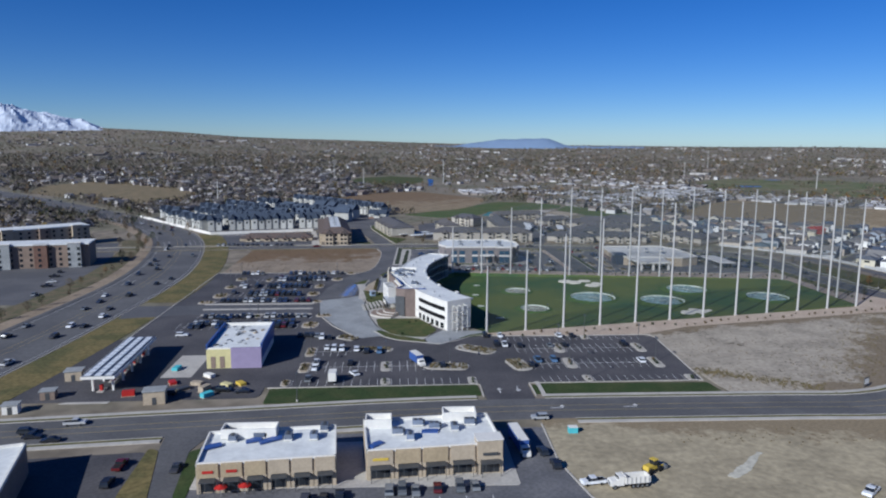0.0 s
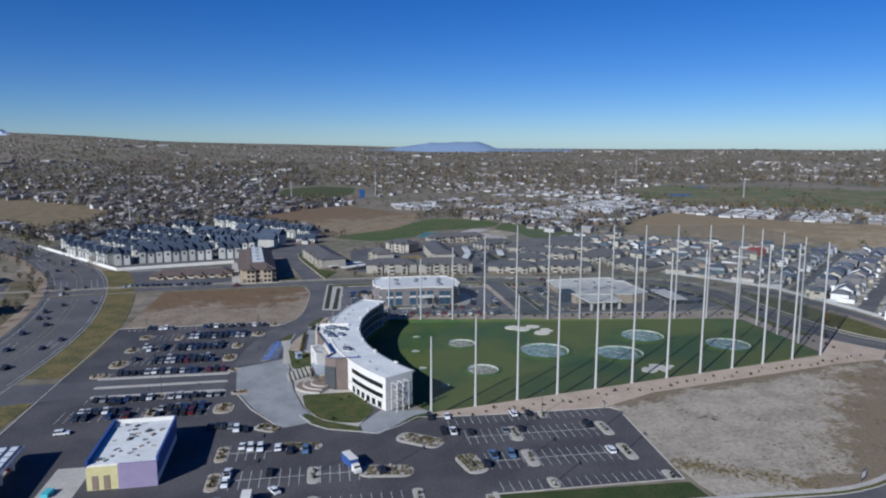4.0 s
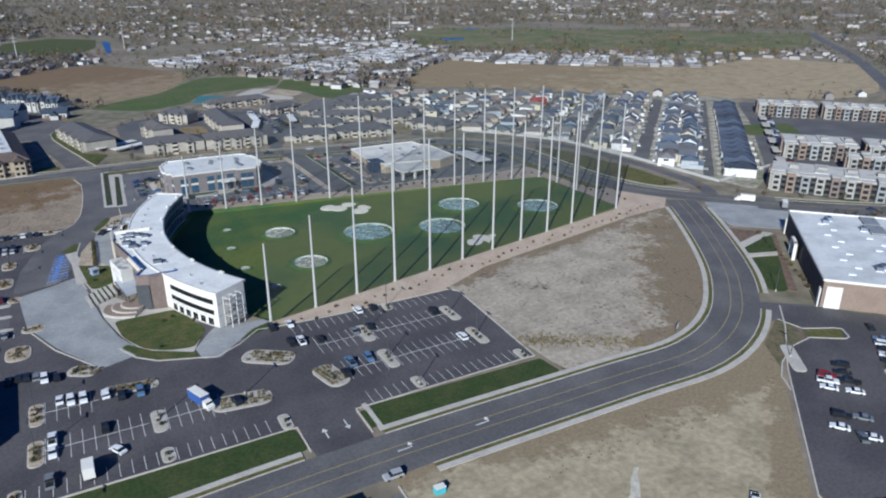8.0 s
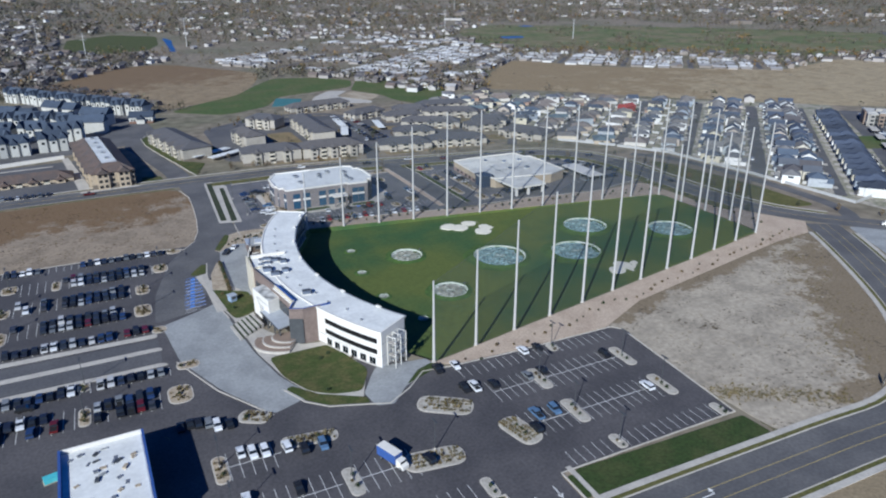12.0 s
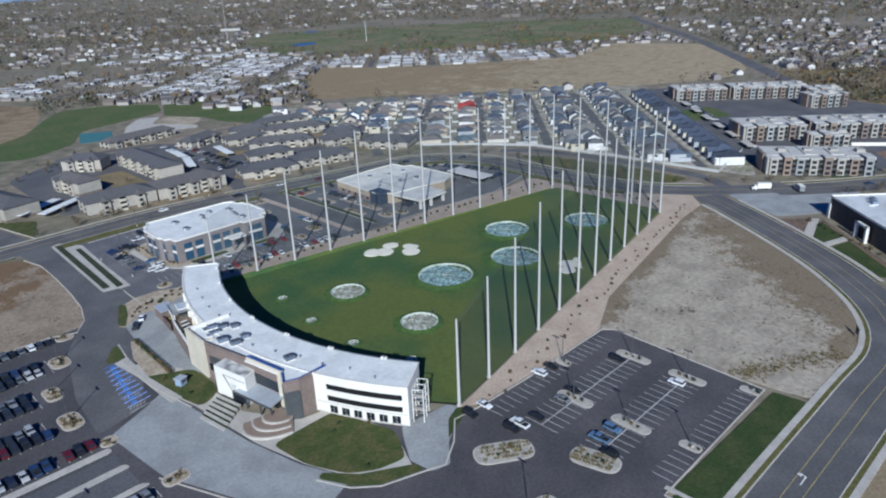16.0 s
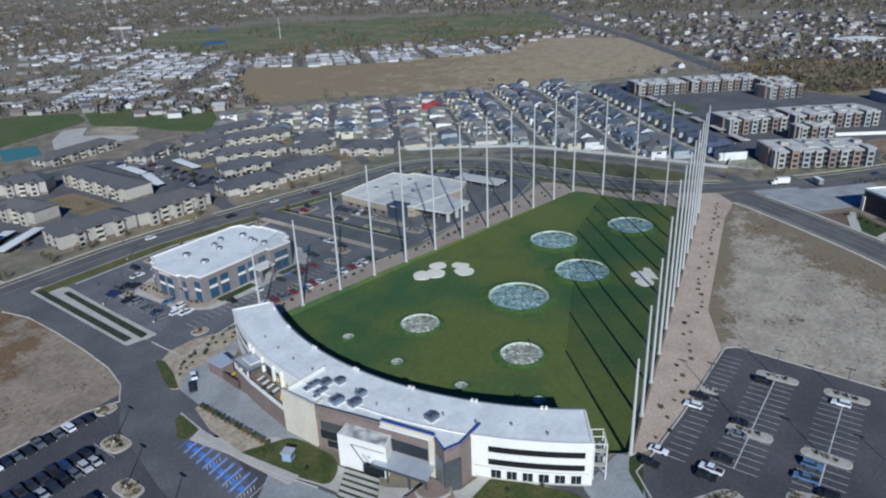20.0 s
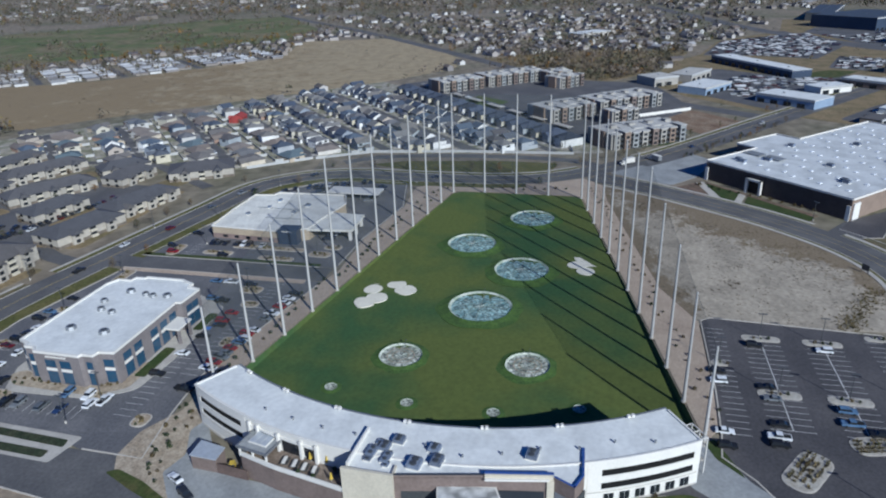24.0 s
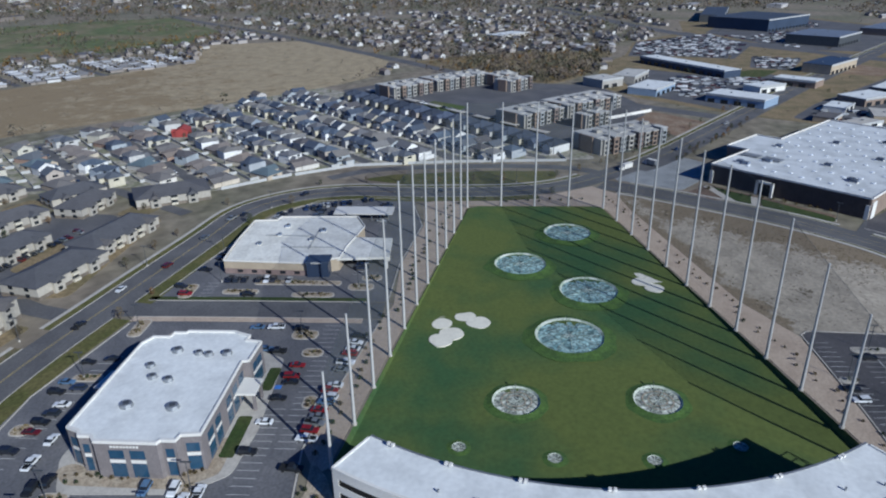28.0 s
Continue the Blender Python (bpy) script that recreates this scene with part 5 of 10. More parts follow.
for sx in (-2.8, 0, 2.8):
    part("cross_rail", box_bm(sx - 0.08, sx + 0.08, -1.5, 1.5, 10.45, 10.62), STUCCO, stair)
end_wall(A0, -1)

# taupe entrance block
core = [(-4.3, 341), (-0.2, 320), (1.8, 306.5), (-0.6, 302), (3.5, 300.2), (9.5, 300.4), (4.0, 320), (2.6, 336), (4.2, 352), (-3.0, 352)]
part("block_wall", prism_bm(hp(core), 0, ZR - 0.1), TAUPE, hall, "taupe panel wall")
part("block_roof", prism_bm(hp([(-3.9, 341), (0.2, 320), (2.2, 306.5), (0.2, 302.4), (3.7, 300.7), (9.3, 300.8), (5, 320), (4.6, 336), (6, 351), (-2.6, 351.5)]), ZR - 0.3, ZR - 0.06), WROOF, hall, "white membrane roof")


def wall_run(name, a, b, t, z0, z1, m, label="", parent=None, off=(HX, HY)):
    a, b = Vector(a), Vector(b)
    d = (b - a).normalized()
    n = Vector((-d.y, d.x)) * t
    return part(name, prism_bm([(v.x - off[0], v.y - off[1]) for v in (a, b, b + n, a + n)], z0, z1, True), m, parent or hall, label)


for a, b in (((-4.3, 341), (-0.2, 320)), ((-0.2, 320), (1.8, 306.5)), ((1.8, 306.5), (-0.6, 302)), ((-0.6, 302), (3.5, 300.2)), ((3.5, 300.2), (9.5, 300.4))):
    wall_run("parapet", a, b, 0.3, ZR - 0.3, ZR + 0.45, TAUPE)
    wall_run("coping", a, b, 0.5, ZR + 0.45, ZR + 0.53, DGREY if b[1] > 310 else BLUETARP, "dark metal coping" if b[1] > 310 else "blue edge film")
part("tower", prism_bm(hp([(-4.6, 352.4), (-4.9, 340.4), (-4.2, 340.4), (-3.9, 352.4)]), 0, ZR + 0.9), BEIGE, hall, "plain beige stucco tower")
part("tower_side", prism_bm(hp([(-4.2, 340.4), (-1.0, 340.5), (-1.0, 341.0), (-4.2, 340.9)]), 0, ZR + 0.5), BEIGE, hall)
wall_run("high_parapet", (-2.9, 351.2), (10, 350.4), 0.5, ZR - 0.4, ZR + 1.1, STUCCO, "white parapet wall")
# portal over the entrance
PB = [(-0.9, 321.0), (1.5, 306.6), (2.5, 306.8), (0.1, 321.2)]
part("portal_beam", prism_bm(hp(PB), 11.9, 13.35, True), BEIGE, hall, "pale portal beam")
part("portal_cap", prism_bm(hp([(-0.55, 321.1), (1.85, 306.5), (2.6, 306.7), (0.2, 321.3)]), 13.35, 13.47, True), BLUETARP, hall, "blue weather film on the beam")
part("portal_back", prism_bm(hp([(0.12, 321.25), (2.52, 306.85), (2.66, 306.9), (0.26, 321.3)]), ZR - 0.4, 13.4, True), BLUETARP, hall, "blue weather film behind the beam")
part("portal_frame", prism_bm(hp([(1.1, 307.9), (1.35, 306.4), (2.5, 306.6), (2.3, 308.1)]), 0, 11.9), BEIGE, hall, "tall pale portal pier")
wall_run("portal_glass", (-0.4, 320.5), (1.6, 308.5), -0.12, 5.4, 8.8, DARKG, "dark band of glass")
wall_run("portal_soffit", (-0.8, 321), (1.6, 307.5), -0.7, ZR - 0.2, ZR + 0.2, STUCCO)
for a, b, z0, z1 in (((-4.0, 339.3), (-2.2, 330), 3.0, 5.6), ((-3.6, 337.5), (-2.6, 332.5), 0.6, 2.6)):
    wall_run("window", a, b, -0.12, z0, z1, DARKG)
wall_run("metal_screen", (-3.9, 339), (-2.1, 329.8), -0.1, 5.8, 8.4, DGREY, "perforated dark grey screen")
wall_run("metal_screen", (-0.75, 302.2), (3.3, 300.0), -0.16, 0.2, 9.2, DGREY, "perforated dark grey screen")
wall_run("metal_screen", (1.5, 306.2), (-0.5, 302.6), -0.16, 0.2, 9.2, GREYM, "perforated grey screen")
# white entrance box with a slanted opening
eb = [(-6.8, 330.3), (-2.0, 331.4), (0.0, 318.6), (-4.2, 316.8)]
part("entrance_box", prism_bm(hp(eb), 0, 9.6, True), STUCCO, hall, "white stucco entrance box")
wall_run("box_door", (-5.5, 323.6), (-4.35, 317.6), -0.06, 0.1, 3.4, DARKG, "dark entrance opening")
bm = bmesh.new()
va, vb = Vector((-6.8, 330.3)), Vector((-4.2, 316.8))
for quad in ([(0.26, 7.75), (0.97, 7.75), (0.97, 7.5), (0.26, 7.5)], [(0.26, 7.5), (0.30, 7.5), (0.56, 2.6), (0.52, 2.6)], [(0.50, 5.6), (0.53, 5.6), (0.64, 3.4), (0.61, 3.4)]):
    bm.faces.new([bm.verts.new(((va + (vb - va) * u).x - HX - 0.05, (va + (vb - va) * u).y - HY - 0.02, z)) for u, z in quad])
part("box_line", bm, GREYM, hall, "thin grey reveal lines")
bm = bmesh.new()
pts = [bm.verts.new(((va + (vb - va) * u).x - HX - 0.07, (va + (vb - va) * u).y - HY, z)) for u, z in ((0.60, 5.2), (0.64, 4.9), (0.68, 5.2), (0.64, 5.5))]
bm.faces.new(pts)
part("sign_shape", bm, BLUEP, hall, "small blue sign shape")
part("box_top", prism_bm(hp([(-6.5, 330.0), (-2.2, 331.0), (-0.4, 318.9), (-4.1, 317.2)]), 9.3, 9.66), STAINT, hall, "stained pale box roof")
# canopy
part("canopy", prism_bm(hp([(-6.6, 319.6), (0.4, 321), (3.2, 307), (-4.2, 304.6)]), 4.7, 5.05, True), CANOPYM, hall, "pale metal entrance canopy")
part("canopy_fascia", prism_bm(hp([(-6.75, 319.6), (-6.6, 319.6), (-4.2, 304.5), (-4.35, 304.4)]), 4.5, 5.15, True), DGREY, hall)
for x, y in ((-5.2, 316), (-4.2, 310), (-3.4, 305.6)):
    part("canopy_column", box_bm(x - HX - 0.2, x - HX + 0.2, y - HY - 0.2, y - HY + 0.2, 0, 4.7), DGREY, hall)
wall_run("entrance_glass", (-1.2, 319), (0.9, 307.5), -0.1, 0.2, 4.4, DARKG)

# terrace
ter = [(2.4, 381), (-0.6, 371), (-4.4, 352.6), (5.6, 353.2), (8.2, 368), (11.8, 379), (11.8, 381)]
part("terrace_wall", prism_bm(hp(ter), 0, 6.2), TAUPE, hall, "taupe terrace wall")
part("terrace_floor", prism_bm(hp([(2.6, 380.6), (-0.3, 371), (-4, 353), (5.2, 353.4), (7.8, 368), (11.4, 379), (11.4, 380.6)]), 6.0, 6.26), DECKM, hall, "brown terrace deck")
for a, b in (((11.6, 381), (2.4, 381)), ((2.4, 381), (-0.6, 371)), ((-0.6, 371), (-4.4, 352.6))):
    wall_run("terrace_parapet", a, b, 0.4, 6.1, 7.3, STUCCO, "white terrace parapet")
pav = thing("pavilion", 5.8, 376.4, 6.26, -12, "grey-roofed terrace bar pavilion with a white glass skylight", "pavilion")
for sx in (-4.2, 4.2):
    for sy in (-3.9, 0, 3.9):
        part("post", box_bm(sx - 0.2, sx + 0.2, sy - 0.2, sy + 0.2, 0, 2.6), STUCCO, pav)
part("bar_counter", box_bm(-2.4, 2.6, -1.8, -1.1, 0, 1.1), DGREY, pav)
part("back_wall", box_bm(-3.9, 3.9, 3.4, 3.7, 0, 2.6), DGREY, pav)
part("roof", box_bm(-4.7, 4.7, -4.4, 4.4, 2.6, 2.95), PLAZA, pav, "grey flat roof")
for a in (-4.55, 4.55):
    part("fascia", box_bm(a - 0.18, a + 0.18, -4.5, 4.5, 2.55, 3.15), GREYM, pav)
for a in (-4.3, 4.3):
    part("fascia", box_bm(-4.35, 4.35, a - 0.18, a + 0.18, 2.55, 3.13), GREYM, pav)
part("skylight_curb", box_bm(-2.4, 2.2, -2.6, 2.6, 2.95, 3.25), STUCCO, pav)
for k in range(3):
    part("skylight_pane", box_bm(-2.2, 2.0, -2.4 + 1.65 * k, -0.9 + 1.65 * k, 3.25, 3.3), CANOPYM, pav, "pale blue-grey glass pane")


def umbrella(x, y, z):
    e = thing("closed_umbrella", x, y, z, 0, "closed yellow patio umbrella on the terrace", "umbrella", "terrace umbrellas")
    bm = bmesh.new()
    bmesh.ops.create_cone(bm, cap_ends=True, segments=8, radius1=0.05, radius2=0.05, depth=2.8, matrix=Matrix.Translation((0, 0, 1.4)))
    part("pole", bm, POLEM, e)
    bm = bmesh.new()
    bmesh.ops.create_cone(bm, cap_ends=True, segments=8, radius1=0.42, radius2=0.1, depth=1.8, matrix=Matrix.Translation((0, 0, 1.9)))
    part("canopy", bm, YELM, e)


def terrace_table(x, y, z, rz):
    e = thing("picnic_table", x, y, z, rz, "dark terrace table with pale top", "table", "terrace tables")
    part("tabletop", box_bm(-1.3, 1.3, -0.45, 0.45, 0.7, 0.76), STUCCO, e)
    for s in (-0.85, 0.85):
        part("bench", box_bm(-1.3, 1.3, s - 0.18, s + 0.18, 0.4, 0.46), DGREY, e)
    for s in (-0.9, 0.9):
        part("leg", box_bm(s - 0.06, s + 0.06, -0.4, 0.4, 0, 0.7), DGREY, e)


for x, y in ((3.5, 363.4), (3.1, 359.1), (7.2, 362.8), (6.6, 358.3), (-2.0, 356)):
    umbrella(x, y, 6.26)
for x, y in ((5.3, 365.3), (5.1, 362.6), (4.7, 359.9), (1.6, 366.6), (1.0, 363.9), (0.4, 361.2), (2.2, 369.4)):
    terrace_table(x, y, 6.26, 5)
for x, y in ((-1.2, 364.5), (-1.9, 360.5), (7.6, 366.2), (4.2, 356.2), (1.2, 356.4)):
    e = thing("terrace_planter", x, y, 6.26, 12, "dark square planter with a small shrub", "planter", "terrace planters")
    part("box", box_bm(-0.5, 0.5, -0.5, 0.5, 0, 0.7), DGREY, e)
    bm = bmesh.new()
    bmesh.ops.create_icosphere(bm, subdivisions=2, radius=0.55, matrix=Matrix.Translation((0, 0, 1.0)))
    for v in bm.verts:
        v.co += Vector((noise.noise(v.co * 3), noise.noise(v.co * 3.7), noise.noise(v.co * 2.9))) * 0.25
    part("shrub", bm, NEEDLE, e)
# service yard
part("dock_wall", prism_bm(hp([(2.4, 395), (2.0, 388), (6.3, 388), (7.8, 395.1)]), 0, 4.2), TAUPE, hall, "low taupe service yard wall")
part("dock_roof", prism_bm(hp([(2.2, 395.2), (1.8, 387.8), (6.5, 387.8), (8.0, 395.3)]), 4.1, 4.35), CANOPYM, hall, "grey metal yard roof")
wall_run("yard_wall", (2.0, 387.9), (0.9, 379.2), 0.35, 0, 2.9, BRICKY, "brown service yard wall")
wall_run("yard_gate", (2.3, 381.6), (6.4, 381.6), 0.2, 0, 2.4, DGREY, "dark yard gate")
lift = thing("service_cart", 4.2, 385.0, 0.13, 20, "small yellow service cart in the yard", "cart")
part("chassis", box_bm(-1.3, 1.3, -0.65, 0.65, 0.3, 0.9), YELM, lift)
part("seat", box_bm(-0.4, 0.2, -0.5, 0.5, 0.9, 1.3), DGREY, lift)
part("roof", box_bm(-0.9, 0.7, -0.65, 0.65, 1.9, 1.98), YELM, lift)
for sx in (-0.8, 0.6):
    for sy in (-0.58, 0.58):
        part("post", box_bm(sx - 0.04, sx + 0.04, sy - 0.04, sy + 0.04, 0.9, 1.9), DGREY, lift)
for sx in (-0.85, 0.85):
    for sy in (-0.62, 0.62):
        bm = bmesh.new()
        bmesh.ops.create_cone(bm, cap_ends=True, segments=12, radius1=0.3, radius2=0.3, depth=0.2, matrix=Matrix.Translation((sx, sy, 0.3)) @ Matrix.Rotation(math.pi / 2, 4, 'X'))
        part("wheel", bm, BLACKM, lift)

# steps and planters before the entrance
steps = thing("entrance_steps", -12, 318, 0.13, 0, "wide pale concrete steps with dark planting rows", "steps")
for i in range(6):
    t = i / 6
    a, b = Vector((-8.2, 327)).lerp(Vector((-17.5, 322)), t), Vector((-6.4, 317.4)).lerp(Vector((-16.0, 310.6)), t)
    d = Vector((-0.9, -0.45))
    z = 1.3 - 0.2 * i
    part("step", prism_bm([(v.x + 12, v.y - 318) for v in (a, b, b + d * 1.1, a + d * 1.1)], 0, z), CONC, steps)
    if i < 5:
        part("planting", prism_bm([(v.x + 12, v.y - 318) for v in (a + d * 1.1, b + d * 1.1, b + d * 1.7, a + d * 1.7)], 0, z - 0.08), NEEDLE, steps, "dark low planting")
pl = thing("terraced_planter", -4, 303, 0.13, 0, "curved terraced planter walls with brown mulch", "planter")
for i, (r0, z) in enumerate(((13, 0.7), (10, 1.2), (7, 1.7))):
    for nm, k, zz, m in (("wall", 0.0, z, CONC), ("bed", 0.55, z + 0.03, BROWNB)):
        pts = [(4.5 + (r0 - k) * math.cos(radians(a)), 2 + 0.72 * (r0 - k) * math.sin(radians(a))) for a in range(150, 256, 7)] + [(4.5, -2), (4.5, 4)]
        part(nm, prism_bm(pts, 0, zz), m, pl)

# roof equipment
UNITD = mat("slate_unit_casing", (0.17, 0.20, 0.26), 0.5, var=0.15, grain=0.6, patch=3, rand=0.3)


def roof_unit(x, y, z, lx, ly, h, rz=0.0, name="rooftop_unit"):
    e = thing(name, x, y, z, rz, "grey metal air handling unit on a flat roof", "roof unit", "rooftop units")
    part("casing", box_bm(-lx / 2, lx / 2, -ly / 2, ly / 2, 0.25, h), UNITD, e)
    part("curb", box_bm(-lx / 2 - 0.1, lx / 2 + 0.1, -ly / 2 - 0.1, ly / 2 + 0.1, 0, 0.3), STUCCO, e)
    part("hood", box_bm(lx / 2, lx / 2 + 0.5, -ly / 3, ly / 3, h * 0.4, h * 0.85), DGREY, e)
    for s in ((-0.25,) if lx < 2.2 else (-0.25, 0.25)):
        bm = bmesh.new()
        bmesh.ops.create_cone(bm, cap_ends=True, segments=12, radius1=min(lx, ly) * 0.26, radius2=min(lx, ly) * 0.26, depth=0.2, matrix=Matrix.Translation((s * lx, 0, h + 0.08)))
        part("fan", bm, DGREY, e)
    return e


for x, y, lx, ly, h in ((2.5, 347.4, 3.2, 2.0, 1.5), (4.6, 345.0, 2.6, 2.4, 1.6), (7.4, 342.4, 2.2, 2.6, 1.8), (1.2, 343.6, 3.4, 1.8, 1.2), (0.2, 336.8, 3.0, 3.0, 2.0), (6.0, 333.6, 2.2, 2.6, 1.8), (2.0, 332.1, 3.0, 2.4, 2.0), (8.0, 311.8, 2.8, 2.6, 1.9),
                        (0.2, 347.6, 1.6, 1.6, 1.0), (6.0, 346.5, 1.5, 1.5, 1.0), (-1.0, 343.0, 1.4, 1.2, 0.9)):
    roof_unit(x, y, ZR - 0.06, lx, ly, h * 0.66, -8)
rnd = random.Random(5)
wall_run("roof_film", (9.5, 300.35), (12.8, 300.5), 0.7, ZR + 0.05, ZR + 0.4, BLUETARP, "blue weather film on the roof edge")
for i in range(12):
    a = 160 + 48 * i / 11
    p = arc(RB - 2 - 3 * rnd.random(), a, a, 1)[0]
    e = thing("roof_vent", p.x, p.y, ZR, 0, "small roof vent stack", "vent", "roof vents")
    bm = bmesh.new()
    bmesh.ops.create_cone(bm, cap_ends=True, segments=8, radius1=0.25, radius2=0.25, depth=0.8, matrix=Matrix.Translation((0, 0, 0.4)))
    part("pipe", bm, GREYM, e)
for a in (151.5, 159.5, 168.5, 178.5, 188.5, 198, 207.5):
    p = arc(RF + 0.2, a, a, 1)[0]
    e = thing("floodlight", p.x, p.y, ZR, a + 180, "pair of white floodlights on the roof edge", "floodlight", "floodlights")
    part("post", box_bm(-0.06, 0.06, -0.06, 0.06, 0, 0.7), POLEM, e)
    for s in (-0.55, 0.55):
        part("lamp", box_bm(-0.3, 0.45, s - 0.35, s + 0.35, 0.55, 1.15), STUCCO, e)

# ---- office building with the white roof ----


def facade(e, pts, off, z0, h, w, gap, m, name="window", frame=None, skip=()):
    """Rows of windows, one part each, along a line of wall corners."""
    k = 0
    for a, b in zip(pts, pts[1:]):
        a, b = Vector(a), Vector(b)
        L = (b - a).length
        n = int((L - 0.6) / (w + gap))
        if n < 1:
            continue
        d = (b - a) / L
        nn = Vector((d.y, -d.x))
        st = (L - n * (w + gap) + gap) / 2
        for i in range(n):
            k += 1
            if k in skip:
                continue
            p = a + d * (st + i * (w + gap))
            q = p + d * w
            wdw = part(name, prism_bm([(v.x - off[0], v.y - off[1]) for v in (p - nn * 0.1, q - nn * 0.1, q + nn * 0.05, p + nn * 0.05)], z0, z0 + h, True), m, e)
            if frame:
                part("sill", prism_bm([(v.x - off[0], v.y - off[1]) for v in (p, q, q + nn * 0.14, p + nn * 0.14)], z0 - 0.18, z0, True), frame, wdw)


ob_pts = [(72.8, 470.7), (76.8, 468.7), (76.9, 463.5), (79.4, 463.2), (79.4, 459.4), (80.4, 459.1), (80.4, 444.5), (79.5, 442.9), (78.0, 439.2), (75.6, 439.6), (74.6, 434.8), (64.2, 435.3), (64.0, 437.2), (47.3, 437.0), (31.7, 437.0), (31.2, 441.7), (29.1, 442.2), (29.1, 445.8), (28.0, 446.4), (28.2, 462.0), (30.1, 463.6), (30.1, 466.7), (31.8, 467.6), (33.2, 471.2)]
office = thing("office_building", 54, 452, 0, 0, "two-storey grey brick office with blue windows and white roof", "building")
OX = (54, 452)


def op(pts, k=1.0):
    return [((p[0] - 54) * k, (p[1] - 452) * k) for p in pts]


part("wall", prism_bm(op(ob_pts), 0, 10.6), OFFB, office, "grey-brown brick wall")
part("roof", prism_bm(op(ob_pts, 0.985), 10.4, 10.7), WROOF, office, "white membrane roof")
bm = bmesh.new()
o1, o2 = op(ob_pts, 1.004), op(ob_pts, 0.975)
lo = [[bm.verts.new((*p, z)) for p in o] for o, z in ((o1, 10.4), (o1, 11.2), (o2, 11.2), (o2, 10.6))]
for a, b in zip(lo, lo[1:]):
    for i in range(len(a)):
        j = (i + 1) % len(a)
        bm.faces.new((a[i], a[j], b[j], b[i]))
part("parapet", bm, STUCCO, office, "white parapet coping")
rev = ob_pts[::-1]
loop = [Vector(p) for p in (rev + rev[:1])]
for a, b in zip(loop, loop[1:]):
    L = (b - a).length
    if L < 3.0:
        continue
    ww, gg = (3.7, 1.5) if L > 12 else (min(3.2, L - 1.5), 0.2)
    for z, h in ((0.6, 4.0), (6.0, 2.5)):
        facade(office, [a, b], OX, z, h, ww, gg, BLUEG, "window", OFFB)
    facade(office, [a, b], OX, 4.75, 1.15, ww + 0.1, gg - 0.1, STUCCO, "spandrel")
part("porch_roof", prism_bm(op([(55, 437), (63, 437), (62.6, 431.5), (55, 431.5)]), 5.5, 6.1, True), STUCCO, office, "white flat porch roof")
for x, y in ((55.8, 432.2), (61.8, 432.2)):
    part("porch_column", box_bm(x - 54 - 0.4, x - 54 + 0.4, y - 452 - 0.4, y - 452 + 0.4, 0, 5.5), OFFB, office)
part("porch_roof", prism_bm(op([(58, 470.6), (67, 470.6), (67, 478), (58.5, 479)]), 4.4, 5.0, True), STUCCO, office, "white flat porch roof")
for x, y in ((59, 478.2), (66, 477.4)):
    part("porch_column", box_bm(x - 54 - 0.3, x - 54 + 0.3, y - 452 - 0.3, y - 452 + 0.3, 0, 4.4), OFFB, office)
for i in range(9):
    part("sign_bar", box_bm(-26.05, -25.9, -1 + 0.8 * i, -0.5 + 0.8 * i, 9.3, 9.9), STUCCO, office)
for x, y, s in ((69, 458, 3.4), (67.7, 451.2, 2.6), (67.1, 448, 2.6), (67.9, 443, 3.2), (60.8, 462.4, 2.8), (55.3, 459.4, 2.8), (54.1, 454.5, 2.8), (42.5, 460.5, 3.6), (42.1, 448.2, 3.6)):
    e = thing("roof_screen_unit", x, y, 10.7, 20, "low rounded grey unit on the white office roof", "roof unit", "office roof units")
    bm = bmesh.new()
    bmesh.ops.create_cone(bm, cap_ends=True, segments=8, radius1=s * 0.5, radius2=s * 0.42, depth=1.0, matrix=Matrix.Translation((0, 0, 0.5)))
    part("casing", bm, GREYM, e)
    part("fan", box_bm(-s * 0.2, s * 0.2, -s * 0.2, s * 0.2, 1.0, 1.12), DGREY, e)

# ---- showroom with the canopy ----
NAVYG = mat("navy_cladding", (0.035, 0.05, 0.085), 0.3, var=0.1)
show = thing("showroom", 165, 448, 0, 0, "low tan showroom with white roof and blue entrance", "building")
SX = (165, 448)


def sp(pts):
    return [(p[0] - 165, p[1] - 448) for p in pts]


sh = [(142.5, 436), (144.5, 471.5), (166, 472.5), (188, 472), (189, 462), (193, 461), (194, 426), (182, 421), (160, 425), (148, 426)]
part("wall", prism_bm(sp(sh), 0, 5.4), TANB, show, "tan stucco wall")
part("roof", prism_bm([(p[0] * 0.985, p[1] * 0.985) for p in sp(sh)], 5.2, 5.5), CREAMR, show, "cream membrane roof")
for a, b in zip(sh, sh[1:] + sh[:1]):
    wall_run("parapet", a, b, 0.35, 5.3, 5.95, STUCCO, "", show, SX)
wall_run("brick_base", (142.4, 436.5), (144.3, 471.3), 0.14, 0, 2.3, DUSTROSE, "rose-brown brick base", show, SX)
facade(show, [Vector((144.1, 470)), Vector((142.3, 437))], SX, 0.7, 1.3, 2.2, 3.6, DARKG)
part("entrance_tower", prism_bm(sp([(141, 437.5), (141.4, 429), (148, 429), (147.6, 437.5)]), 0, 6.6), NAVYG, show, "dark blue entrance tower")
part("tower_edge", prism_bm(sp([(140.7, 437.8), (141.1, 428.7), (148.3, 428.7), (147.9, 437.8)]), 5.9, 6.8), TARPBLUE, show, "blue metal band")
for i in range(6):
    part("sign_bar", box_bm(-24.4, -24.2, -16.5 + 0.7 * i, -16.1 + 0.7 * i, 6.05, 6.6), STUCCO, show)
